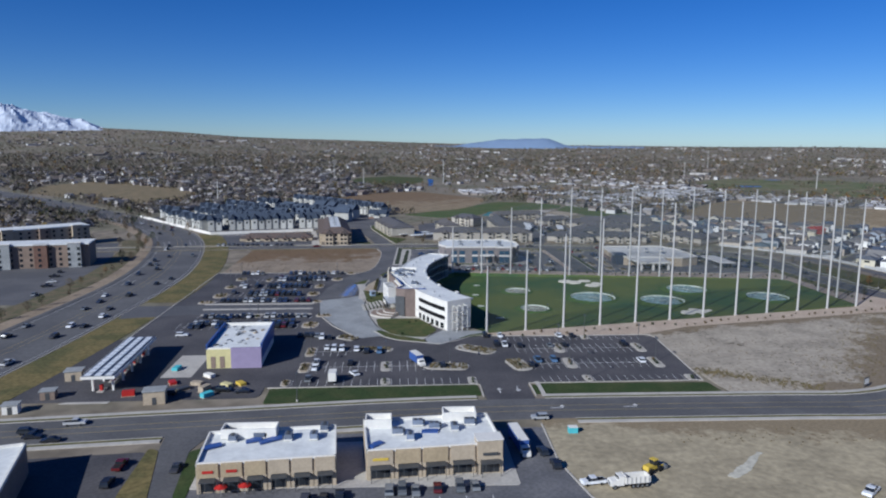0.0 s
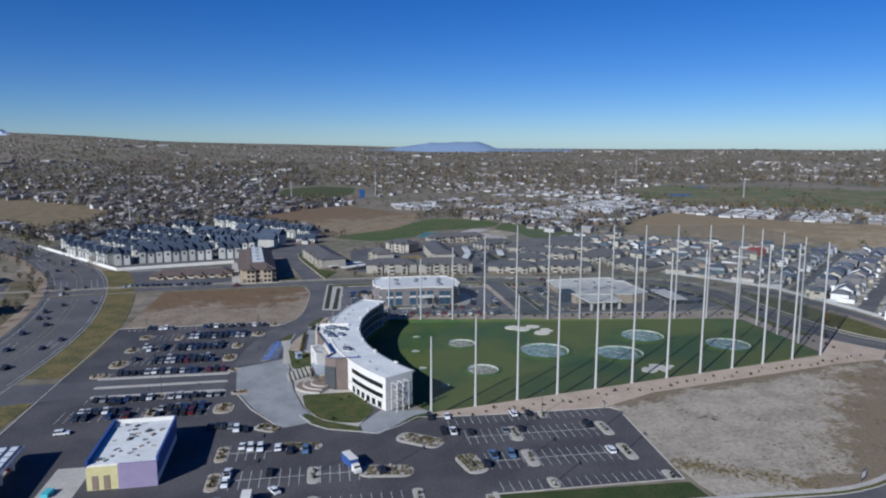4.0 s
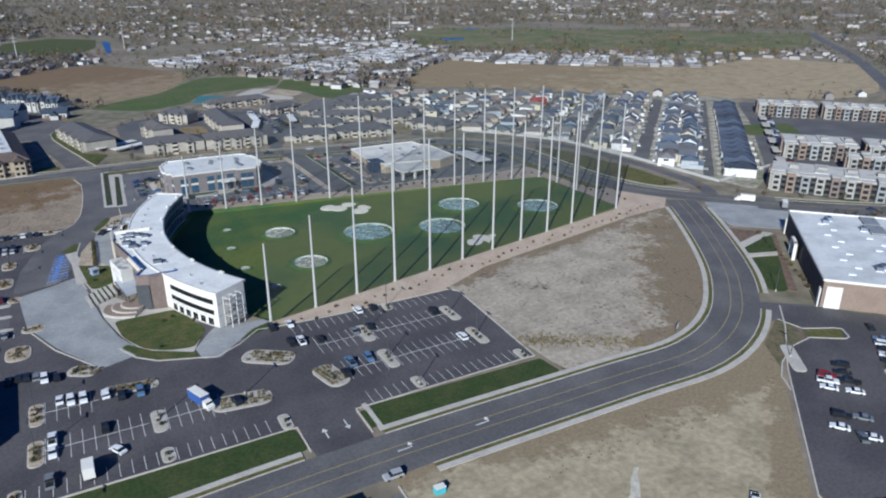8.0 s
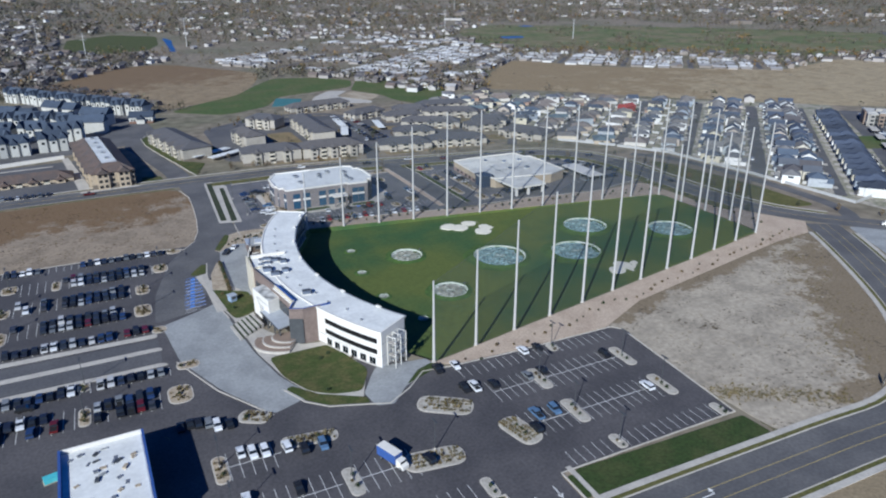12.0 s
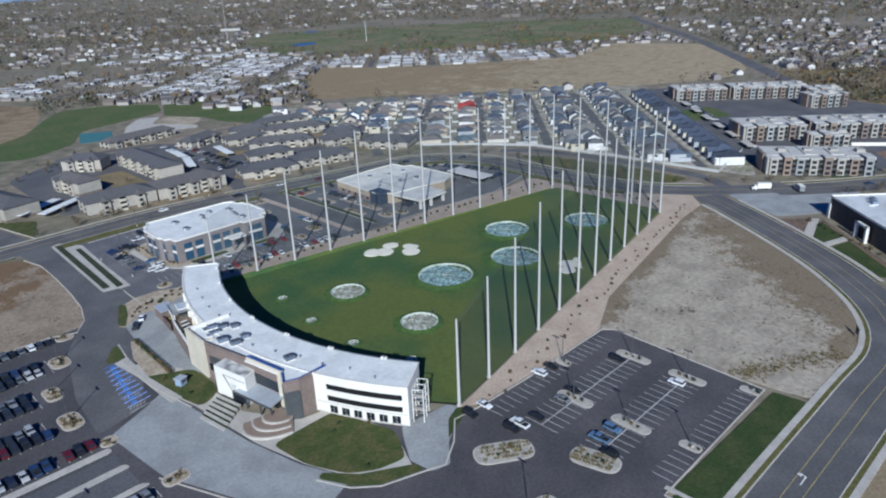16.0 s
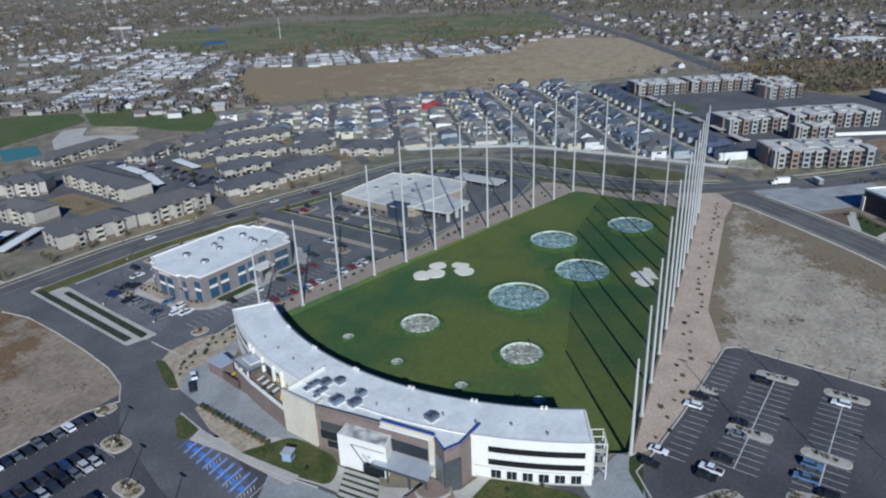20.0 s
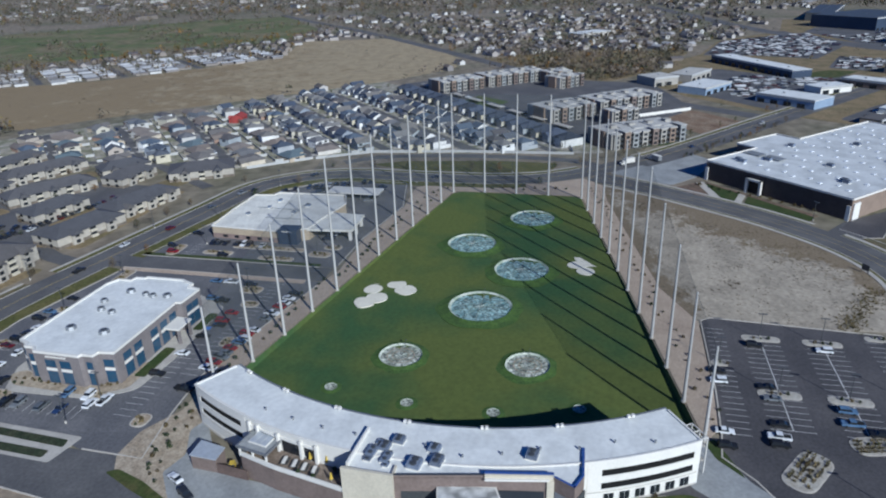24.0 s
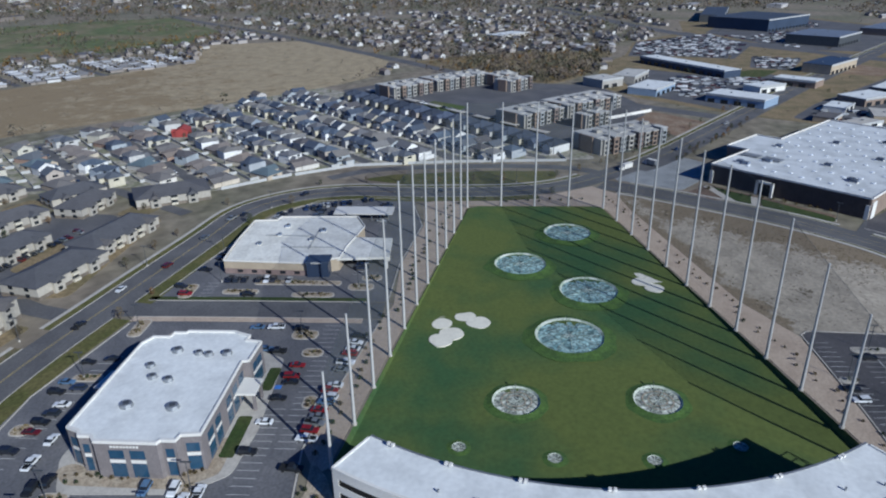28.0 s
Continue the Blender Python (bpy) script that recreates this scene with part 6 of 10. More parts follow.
part("canopy", prism_bm(sp([(147, 433), (149.5, 406), (169, 407), (170, 425), (160, 426)]), 4.4, 5.4, True), CREAMR, show, "cream flat drive-through canopy")
for x, y in ((149, 428), (150.5, 407.5), (158, 407.5), (168, 408.5), (168, 418)):
    part("canopy_column", box_bm(x - 165 - 0.6, x - 165 + 0.6, y - 448 - 0.6, y - 448 + 0.6, 0, 4.4), STUCCO, show)
for a, b in (((156, 440), (180, 440)), ((170, 440), (171, 462)), ((158, 452), (158, 430))):
    wall_run("gas_pipe", a, b, 0.22, 5.62, 5.8, GREYM, "thin grey roof pipe", show, SX)
for x, y, lx, ly, rz in ((176, 438, 2.4, 2.4, 10), (166, 441, 1.6, 1.6, 0), (181, 455, 2.2, 1.8, 0), (171, 456, 1.6, 1.4, 0), (161, 462, 1.8, 1.6, 0)):
    roof_unit(x, y, 5.5, lx, ly, 1.1, rz)
port = thing("carport", 207, 425, 0, 0, "long white flat carport roof on posts", "carport")
part("roof", box_bm(-5, 5, -14, 14, 3.6, 4.1), STUCCO, port)
for sx in (-4, 4):
    for sy in (-12, -4, 4, 12):
        part("post", box_bm(sx - 0.15, sx + 0.15, sy - 0.15, sy + 0.15, 0, 3.6), GREYM, port)

# ---- large store ----
bu, bv = Vector((0.716, 0.698)), Vector((0.698, -0.716))


def bx(u, v):
    p = Vector((207.5, 190.5)) + bu * u + bv * v
    return (p.x, p.y)


store = thing("large_store", 260, 170, 0, 0, "large brown box store with white roof and skylights", "building")
BX = (260, 170)


def bp(pts):
    return [(p[0] - 260, p[1] - 170) for p in pts]


st = [bx(0, 0), bx(79, 0), bx(79, 42), bx(92, 42), bx(92, 78), bx(77, 78), bx(77, 150), bx(0, 150)]
part("wall", prism_bm(bp(st), 0, 10), BROWNB, store, "brown block wall")
part("roof", prism_bm(bp([bx(0.5, 0.5), bx(78.5, 0.5), bx(78.5, 42.5), bx(91.5, 42.5), bx(91.5, 77.5), bx(76.5, 77.5), bx(76.5, 149.5), bx(0.5, 149.5)]), 9.6, 10.15), GROOF, store, "white membrane roof")
for a, b in zip(st, st[1:] + st[:1]):
    wall_run("parapet", a, b, 0.4, 9.8, 10.7, STUCCO, "", store, BX)
# thin sheet on this side only, darker than the other walls
wall_run("dark_side", bx(1, -0.08), bx(78, -0.08), 0.07, 0.0, 9.7, DARKW, "darker brown sheet over one side wall", store, BX)
sk = None
for i in range(10):
    for j in range(9):
        p = bx(8 + 7 * i, 10 + 15 * j + (3.5 if i % 2 else 0))
        m = box_bm(-0.7, 0.7, -1.2, 1.2, 0, 0.35)
        if sk is None:
            sk = part("skylight", m, SKYL, store)
        else:
            m.free()
            sk = again(sk, store)
        sk.location, sk.rotation_euler = (p[0] - 260, p[1] - 170, 10.15), (0, 0, math.atan2(bu.y, bu.x))
for u in (0, 77):
    wall_run("pilaster", bx(u, -0.5), bx(u + 1.8, -0.5), 0.45, 0, 7, STUCCO, "white corner pilaster", store, BX)
for u0, u1, z0, z1 in ((44, 45.2, 0, 7.6), (51.8, 53, 0, 7.6), (44, 53, 6.6, 7.6)):
    wall_run("portal_trim", bx(u0, -1.3), bx(u1, -1.3), 1.25, z0, z1, STUCCO, "white portal frame", store, BX)
wall_run("roller_door", bx(45.2, -0.5), bx(51.8, -0.5), 0.4, 0, 6.6, BLACKM, "dark doorway", store, BX)
wall_run("corner_pier", bx(-0.6, 1), bx(-0.6, 6), 0.6, 0, 8, STUCCO, "white corner pier", store, BX)
for v0, v1, h in ((60, 84, 12.5), (112, 136, 12.5)):
    part("entrance_block", prism_bm(bp([bx(-4, v0), bx(3, v0), bx(3, v1), bx(-4, v1)]), 0, h), TANB, store, "tan stone entrance block")
    bm = bmesh.new()
    q = [bx(-6, v0 - 2), bx(6, v0 - 2), bx(6, v1 + 2), bx(-6, v1 + 2)]
    c = bx(0, (v0 + v1) / 2)
    vv = [bm.verts.new((p[0] - 260, p[1] - 170, h)) for p in q] + [bm.verts.new((c[0] - 260, c[1] - 170, h + 4))]
    for k in range(4):
        bm.faces.new((vv[k], vv[(k + 1) % 4], vv[4]))
    part("hip_roof", bm, TAUPE, store, "dark hipped entrance roof")
    for k in range(3):
        wall_run("door", bx(-4.1, v0 + 3 + 6.5 * k), bx(-4.1, v0 + 8 + 6.5 * k), -0.1, 0, 3.4, DARKG, "", store, BX)
for i, (u, v) in enumerate(((15, 20), (17, 22), (35, 40), (60, 25), (20, 70), (50, 90), (70, 60), (30, 110), (66, 12), (70, 14))):
    p = bx(u, v)
    roof_unit(p[0], p[1], 10.15, 3.2, 2.4, 1.6, 44)
for u in (60, 72):
    p = bx(u, 30)
    e = thing("roof_screen", p[0], p[1], 10.15, 44, "slatted grey plant screen on the store roof", "roof screen", "roof screens")
    for k in range(8):
        part("slat", box_bm(-5 + 1.3 * k, -4.2 + 1.3 * k, -3, 3, 0.3, 0.9), GREYM, e)

# ---- vehicles ----


def hull(bm, prof, w0, w1=None, split=None):
    """A body from a side profile (x along, z up); above the height split the sides lean in to w1."""
    w1 = w1 or w0
    rows = []
    for s in (-1, 1):
        rows.append([bm.verts.new((x, s * (w0 if (split is None or z <= split) else w1) / 2, z)) for x, z in prof])
    n = len(prof)
    for i in range(n):
        j = (i + 1) % n
        bm.faces.new((rows[0][i], rows[0][j], rows[1][j], rows[1][i]))
    tris = tessellate_polygon([[Vector((x, z, 0)) for x, z in prof]])
    for t in tris:
        bm.faces.new([rows[0][k] for k in t])
        bm.faces.new([rows[1][k] for k in t[::-1]])
    bmesh.ops.recalc_face_normals(bm, faces=bm.faces[:])


SHAPES = {
    "sedan": (1.82, [(-2.35, 0.35), (2.35, 0.35), (2.38, 0.62), (2.25, 0.75), (1.1, 0.92), (-1.75, 0.98), (-2.3, 0.92), (-2.38, 0.6)], [(0.95, 0.92), (0.25, 1.40), (-0.9, 1.42), (-1.75, 0.97)], 1.5),
    "suv": (1.95, [(-2.4, 0.42), (2.4, 0.42), (2.42, 0.8), (2.25, 0.98), (1.15, 1.08), (-2.3, 1.12), (-2.42, 0.7)], [(1.0, 1.08), (0.4, 1.68), (-2.0, 1.70), (-2.3, 1.10)], 1.62),
    "pickup_truck": (2.0, [(-2.85, 0.5), (2.85, 0.5), (2.88, 0.9), (2.7, 1.08), (1.5, 1.15), (-0.7, 1.18), (-0.75, 1.15), (-2.85, 1.15)], [(1.4, 1.15), (0.8, 1.80), (-0.55, 1.82), (-0.75, 1.15)], 1.66),
}
LBL = {"sedan": "parked saloon car with dark windows", "suv": "parked sport utility car with dark windows", "pickup_truck": "parked pickup truck with an open bed"}
PROTO = {}


def vehicle(kind, x, y, rz, z=0.09):
    m = pose(x, y, z, 0, 0, rz)
    if kind in PROTO:
        return copy_thing(PROTO[kind], m)
    w, body, cab, wt = SHAPES[kind]
    e = thing(kind, 0, 0, 0, 0, LBL[kind], "car" if kind != "pickup_truck" else "pickup truck", "parked cars")
    bm = bmesh.new()
    hull(bm, body, w)
    xs = [p[0] for p in cab if p[1] > 1.3]
    add_box(bm, min(xs) - 0.06, max(xs) + 0.06, -wt / 2 - 0.02, wt / 2 + 0.02, max(p[1] for p in cab) - 0.04, max(p[1] for p in cab) + 0.04)
    part("body", bm, CAR, e)
    bm = bmesh.new()
    hull(bm, cab, w - 0.1, wt, 1.2)
    part("glasshouse", bm, DARKG, e, "dark glass")
    if kind == "pickup_truck":
        part("bed_floor", box_bm(-2.7, -0.9, -0.8, 0.8, 1.10, 1.17), RUBBER, e)
    bm = bmesh.new()
    for sy in (-1, 1):
        bmesh.ops.create_cone(bm, cap_ends=True, segments=10, radius1=0.34, radius2=0.34, depth=0.24, matrix=Matrix.Translation((0, sy * (w / 2 - 0.1), 0.34)) @ Matrix.Rotation(math.pi / 2, 4, 'X'))
    add_box(bm, -0.06, 0.06, -w / 2 + 0.1, w / 2 - 0.1, 0.28, 0.4)
    wb = body[1][0] * 0.62
    ax = part("axle", bm, RUBBER, e)
    ax.location = (wb, 0, 0)
    again(ax, e, (-wb, 0, 0))
    e.matrix_basis = m
    PROTO[kind] = e
    return e


rnd = random.Random(11)


def any_car(x, y, rz, z=0.09):
    k = rnd.random()
    return vehicle("sedan" if k < 0.42 else "suv" if k < 0.8 else "pickup_truck", x + rnd.uniform(-0.15, 0.15), y + rnd.uniform(-0.3, 0.3), rz + rnd.choice((0, 180)) + rnd.uniform(-2, 2), z)


def car_row(x0, x1, y, p, pitch=2.75, rz=90):
    n = int((x1 - x0) / pitch)
    for i in range(n):
        if rnd.random() < p:
            any_car(x0 + (i + 0.5) * pitch, y, rz)


car_row(-64, -30, 404.3, 0.92), car_row(-97, -66, 404.3, 0.4)
for yc, xa, xb in ((387, -70, -38), (368, -70, -46), (349, -76, -48)):
    car_row(xa, xb, yc + 2.7, 0.93), car_row(xa, xb, yc - 2.7, 0.9)
    car_row(-85, xa - 2, yc + 2.7, 0.35), car_row(-85, xa - 2, yc - 2.7, 0.3)
car_row(-86, -42, 332.3, 0.95)
car_row(-86, -63, 301.5, 0.8), car_row(-59, -39, 301.5, 0.95)
car_row(-60, -41, 289.7, 0.95), car_row(-60, -41, 284.3, 0.9), car_row(-90, -64, 289.7, 0.6), car_row(-90, -64, 284.3, 0.6)
PAINTS = {"white": mat("white_car_paint", (0.72, 0.73, 0.74), 0.25), "black": mat("black_car_paint", (0.02, 0.021, 0.024), 0.22), "blue": mat("blue_car_paint", (0.10, 0.17, 0.28), 0.25), "grey": mat("grey_car_paint", (0.18, 0.19, 0.20), 0.25)}


def painted(colour, x, y, rz=90):
    """A parked car with a coat of its own."""
    e = any_car(x, y, rz)
    for ch in e.children:
        if ch.name.startswith("body") and ch.material_slots:
            ch.material_slots[0].link = 'OBJECT'
            ch.material_slots[0].material = PAINTS[colour]
    tagged(e, colour + " car with dark windows parked on asphalt", "car", "parked cars")
    return e


for c, spots in (("white", ((64.6, 264.0), (86.8, 230.9), (41.2, 252.4), (41.2, 265.3), (-26.4, 252), (-23.6, 250.6), (-20.6, 250), (-15.2, 249.6), (-28.4, 233.5), (-28.4, 228.2), (-29.8, 266.4))),
                 ("black", ((70, 263.8), (63.9, 251.4), (87.2, 250.9), (46.8, 251.6), (46.6, 227.8), (35.2, 265.8), (38, 252.9), (-11.5, 246.7), (-16.4, 232.9), (-38.8, 270), (-34.3, 269.6), (-26.9, 265.4), (-36.4, 270))),
                 ("blue", ((55.6, 233), (50, 233.1), (-6.7, 246.2))), ("grey", ((-32, 268.6), (-29, 216.5), (58.3, 250.8)))):
    for x, y in spots:
        painted(c, x, y)
painted("white", -14.5, 221.5, 120)
any_car(15.5, 229, 100)
painted("white", -2, 397, 62)
PAINTS["red"] = mat("red_car_paint", (0.22, 0.018, 0.022), 0.25)
for c, spots in (("red", ((78, 426), (72, 426), (47, 415), (65, 413), (56, 414), (85, 411), (125, 480))), ("black", ((69, 426), (61, 427), (38, 429), (32, 416), (100, 430), (86, 434), (62, 493), (78, 492), (125, 456), (96, 409.5))),
                 ("white", ((50, 428), (43.5, 415), (62, 412.6), (80, 411.5), (92, 410), (101, 439), (88, 410.6), (68, 412))), ("blue", ((101, 445), (87, 438), (67, 493), (59.5, 413.4))), ("grey", ((53, 414.4), (76, 411.8), (50.2, 414.6)))):
    for x, y in spots:
        painted(c, x, y, 90 if y > 420 else 82)
for c, spots in (("black", ((26, 474), (23, 476.5), (17, 452))), ("white", ((41, 482), (32, 482), (24, 442), (23, 436), (20.5, 439))), ("blue", ((24, 449),)), ("grey", ((17, 460), (17, 446)))):
    for x, y in spots:
        painted(c, x, y, 0)
hw = random.Random(77)
k0, k1 = near(HWY, -160, 205), near(HWY, -215, 520)
for i in range(26):
    k = int(k0 + (k1 - k0) * (i + hw.random()) / 26)
    d = (HWY[k + 1] - HWY[k]).normalized()
    p = HWY[k] + Vector((-d.y, d.x)) * hw.choice((-11, -7.4, -3.9, 4.0, 7.5, 11))
    any_car(p.x, p.y, math.degrees(math.atan2(d.y, d.x)), 0.13)
for y in range(440, 478, 3):
    if rnd.random() < 0.3:
        any_car(17, y, 0)
for i in range(14):
    if rnd.random() < 0.45:
        any_car(32 + 4 * i, 490.5 - 0.4 * i, 90)
for yc in (448, 432, 416):
    car_row(198, 228, yc, 0.65)
for i in range(22):
    p = Vector((131, 484)).lerp(Vector((210, 466)), i / 21)
    if rnd.random() < 0.5:
        any_car(p.x, p.y, 75)
for i in range(12):
    p = Vector((215, 463)).lerp(Vector((232, 425)), i / 11)
    if rnd.random() < 0.75:
        any_car(p.x, p.y, 10)
car_row(145, 178, 417.5, 0.4)
for i in range(11):
    if rnd.random() < 0.6:
        any_car(137.5, 444 + 2.9 * i, 0)
for k in range(5):
    for i in range(22):
        p = Vector((192, 150)) + Vector((0.62, -0.78)) * (i * 2.75 + 5.4) + Vector((-0.78, -0.62)) * (k * 18 - 17)
        if rnd.random() < (0.0 if i < 8 else 0.3):
            any_car(p.x, p.y, 38.5)
        if i > 8 and rnd.random() < 0.2:
            q = p + Vector((-0.78, -0.62)) * 5.4
            any_car(q.x, q.y, 38.5)
for c, spots in (("red", ((167, 161), (205, 158))), ("white", ((164.5, 158.6), (161.8, 156.4), (166, 151.4), (147, 144), (150, 137), (199.5, 163.4), (194, 158.6))), ("black", ((176, 162), (172.6, 159.4), (169.4, 155.2), (152, 146.5), (130, 121), (197, 161), (191, 156))), ("grey", ((156, 143), (188.4, 153.6))), ("blue", ((186, 151.4), (202, 166)))):
    for x, y in spots:
        painted(c, x, y, 128)
for x, y, rz in ((105, 135.6, 218), (44.4, 143.6, 188)):
    e = vehicle("pickup_truck", x, y, rz, 0.1)
    for ch in e.children:
        if ch.name.startswith("body"):
            ch.material_slots[0].link = 'OBJECT'
            ch.material_slots[0].material = PAINTS["white"]
    tagged(e, "white pickup truck standing on bare earth", "pickup truck", "parked cars")

for i, (x, y) in enumerate(((-1.8, 142.2), (1, 142.4), (4, 142.2), (9, 143.2), (14, 143.2), (17.3, 143.8), (-16, 139.5), (-20, 139.4), (-12.5, 139.6), (38, 153), (-66, 158), (-65.5, 149.5), (-52.4, 155.6))):
    any_car(x, y, 90)
for x, y, a in ((36, 160, 96), (-6.7, 391.6, 60), (-89.3, 173.3, 5), (-98, 179.1, 5), (-187, 372, 20), (-190, 384, 20), (-196, 400, 20), (-182, 350, 100), (-200, 415, 100), (148, 138, 50), (-95, 176, 5), (-88, 184, 186), (207, 172, 50), (40, 181, 0), (100, 507, -10), (60, 516, 175), (150, 497, 165), (180, 493, -12), (204, 489, 160), (128, 506, -8), (210, 485, -10), (246, 392, 90), (-60, 512, 3), (240, 462, -40), (330, 246, -40), (400, 193, 140), (-77, 297, 0), (-86, 272, 5), (-70, 206, 0), (-54, 208, 4), (-48, 207, 0)):
    any_car(x, y, a, 0.14)
for i in range(34):
    k = rnd.randrange(20, len(HWY) - 30)
    o = rnd.choice((-13, -9.4, -5.6, 5.6, 9.4, 13))
    d = (HWY[k + 1] - HWY[k]).normalized()
    p = HWY[k] + Vector((-d.y, d.x)) * o
    if p.y > 180:
        any_car(p.x, p.y, math.degrees(math.atan2(d.y, d.x)), 0.11)


def box_truck(x, y, rz, col, label, L=6.5):
    e = thing("box_truck", x, y, 0.09, rz, label, "truck")
    part("cargo_box", box_bm(-L / 2 - 1, L / 2 - 1, -1.25, 1.25, 1.0, 3.7), col, e)
    part("box_roof", box_bm(-L / 2 - 1, L / 2 - 1, -1.27, 1.27, 3.7, 3.78), STUCCO, e)
    bm = bmesh.new()
    hull(bm, [(L / 2 - 0.9, 0.5), (L / 2 + 1.6, 0.5), (L / 2 + 1.6, 1.4), (L / 2 + 0.9, 1.7), (L / 2 + 0.4, 2.5), (L / 2 - 0.9, 2.6)], 2.1)
    part("cab", bm, STUCCO, e)
    part("windscreen", box_bm(L / 2 + 0.55, L / 2 + 0.8, -0.9, 0.9, 1.75, 2.35), DARKG, e)
    part("chassis", box_bm(-L / 2 - 1, L / 2 + 1.4, -0.5, 0.5, 0.55, 1.0), RUBBER, e)
    for wx in (-L / 2 + 0.4, L / 2 + 0.6):
        for s in (-1, 1):
            bm = bmesh.new()
            bmesh.ops.create_cone(bm, cap_ends=True, segments=12, radius1=0.5, radius2=0.5, depth=0.4, matrix=Matrix.Translation((wx, s * 0.95, 0.5)) @ Matrix.Rotation(math.pi / 2, 4, 'X'))
            wheel = part("wheel", bm, RUBBER, e)
            bm = bmesh.new()
            bmesh.ops.create_cone(bm, cap_ends=True, segments=10, radius1=0.26, radius2=0.22, depth=0.08, matrix=Matrix.Translation((wx, s * 1.17, 0.5)) @ Matrix.Rotation(math.pi / 2, 4, 'X'))
            part("rim", bm, GREYM, wheel)
    return e


box_truck(7, 232.5, -68, BLUETARP, "blue and white box truck across the parking stalls")
box_truck(31, 164, 276, BLUETARP, "blue box truck parked beside the shops", 11)
box_truck(-21, 216, 90, STUCCO, "white box truck parked by the lawn", 4.5)
box_truck(287, 286, 130, STUCCO, "white delivery truck in the loading yard", 7)
box_truck(296, 270, 40, GREYM, "grey truck in the loading yard", 6)


def dump_truck(x, y, rz):
    """A long-nosed dump truck with an open ribbed bed and five axles."""
    e = thing("dump_truck", x, y, 0.08, rz, "white dump truck with an open ribbed bed on the bare plot", "truck")
    part("chassis", box_bm(-4.6, 4.4, -0.5, 0.5, 0.7, 1.1), RUBBER, e)
    bm = bmesh.new()
    hull(bm, [(1.4, 0.8), (4.6, 0.8), (4.6, 1.7), (4.4, 1.95), (2.9, 2.1), (2.6, 2.95), (1.4, 3.0)], 2.2)
    part("cab", bm, STUCCO, e)
    part("windscreen", box_bm(2.62, 2.86, -0.95, 0.95, 2.15, 2.8), DARKG, e)
    part("grille", box_bm(4.6, 4.66, -0.7, 0.7, 0.95, 1.7), GREYM, e)
    part("bed_floor", box_bm(-4.7, 1.1, -1.2, 1.2, 1.15, 1.3), GREYM, e)
    for sy in (-1, 1):
        side = part("bed_side", box_bm(-4.7, 1.1, min(sy * 1.14, sy * 1.26), max(sy * 1.14, sy * 1.26), 1.15, 2.7), STUCCO, e)
        for k in range(6):
            part("rib", box_bm(-4.5 + 1.05 * k, -4.38 + 1.05 * k, min(sy * 1.26, sy * 1.36), max(sy * 1.26, sy * 1.36), 1.2, 2.7), GREYM, side)
    part("tailgate", box_bm(-4.8, -4.68, -1.26, 1.26, 1.15, 2.6), STUCCO, e)
    part("headboard", box_bm(1.1, 1.25, -1.26, 1.26, 1.15, 3.1), STUCCO, e)
    for wx in (-4.0, -2.9, -1.8, -0.7, 3.6):
        for sy in (-1, 1):
            bm = bmesh.new()
            bmesh.ops.create_cone(bm, cap_ends=True, segments=12, radius1=0.52, radius2=0.52, depth=0.42, matrix=Matrix.Translation((wx, sy * 1.0, 0.52)) @ Matrix.Rotation(math.pi / 2, 4, 'X'))
            wheel = part("wheel", bm, RUBBER, e)
            bm = bmesh.new()
            bmesh.ops.create_cone(bm, cap_ends=True, segments=10, radius1=0.26, radius2=0.2, depth=0.08, matrix=Matrix.Translation((wx, sy * 1.23, 0.52)) @ Matrix.Rotation(math.pi / 2, 4, 'X'))
            part("rim", bm, GREYM, wheel)


dump_truck(52.1, 142.2, 186)


def loader(x, y, rz):
    e = thing("wheel_loader", x, y, 0.08, rz, "yellow wheel loader on the bare plot", "loader")
    bm = bmesh.new()
    hull(bm, [(-2.6, 0.9), (0.6, 0.9), (0.6, 1.6), (-0.5, 1.9), (-2.4, 1.9)], 1.7)
    part("body", bm, YELM, e)
    part("cab", box_bm(-0.4, 0.9, -0.75, 0.75, 1.5, 3.0), DARKG, e)
    part("cab_roof", box_bm(-0.5, 1.0, -0.85, 0.85, 3.0, 3.12), YELM, e)
    for s in (-0.6, 0.6):
        part("arm", box_bm(0.8, 3.2, s - 0.1, s + 0.1, 0.9, 1.3), YELM, e)
    part("bucket", box_bm(3.0, 3.8, -1.3, 1.3, 0.2, 1.2), GREYM, e)
    for wx in (-1.7, 1.5):
        for s in (-1, 1):
            bm = bmesh.new()
            bmesh.ops.create_cone(bm, cap_ends=True, segments=12, radius1=0.75, radius2=0.75, depth=0.5, matrix=Matrix.Translation((wx, s * 1.0, 0.75)) @ Matrix.Rotation(math.pi / 2, 4, 'X'))
            part("wheel", bm, RUBBER, e)


loader(60.3, 148.9, 30)

# ---- the two shops ----


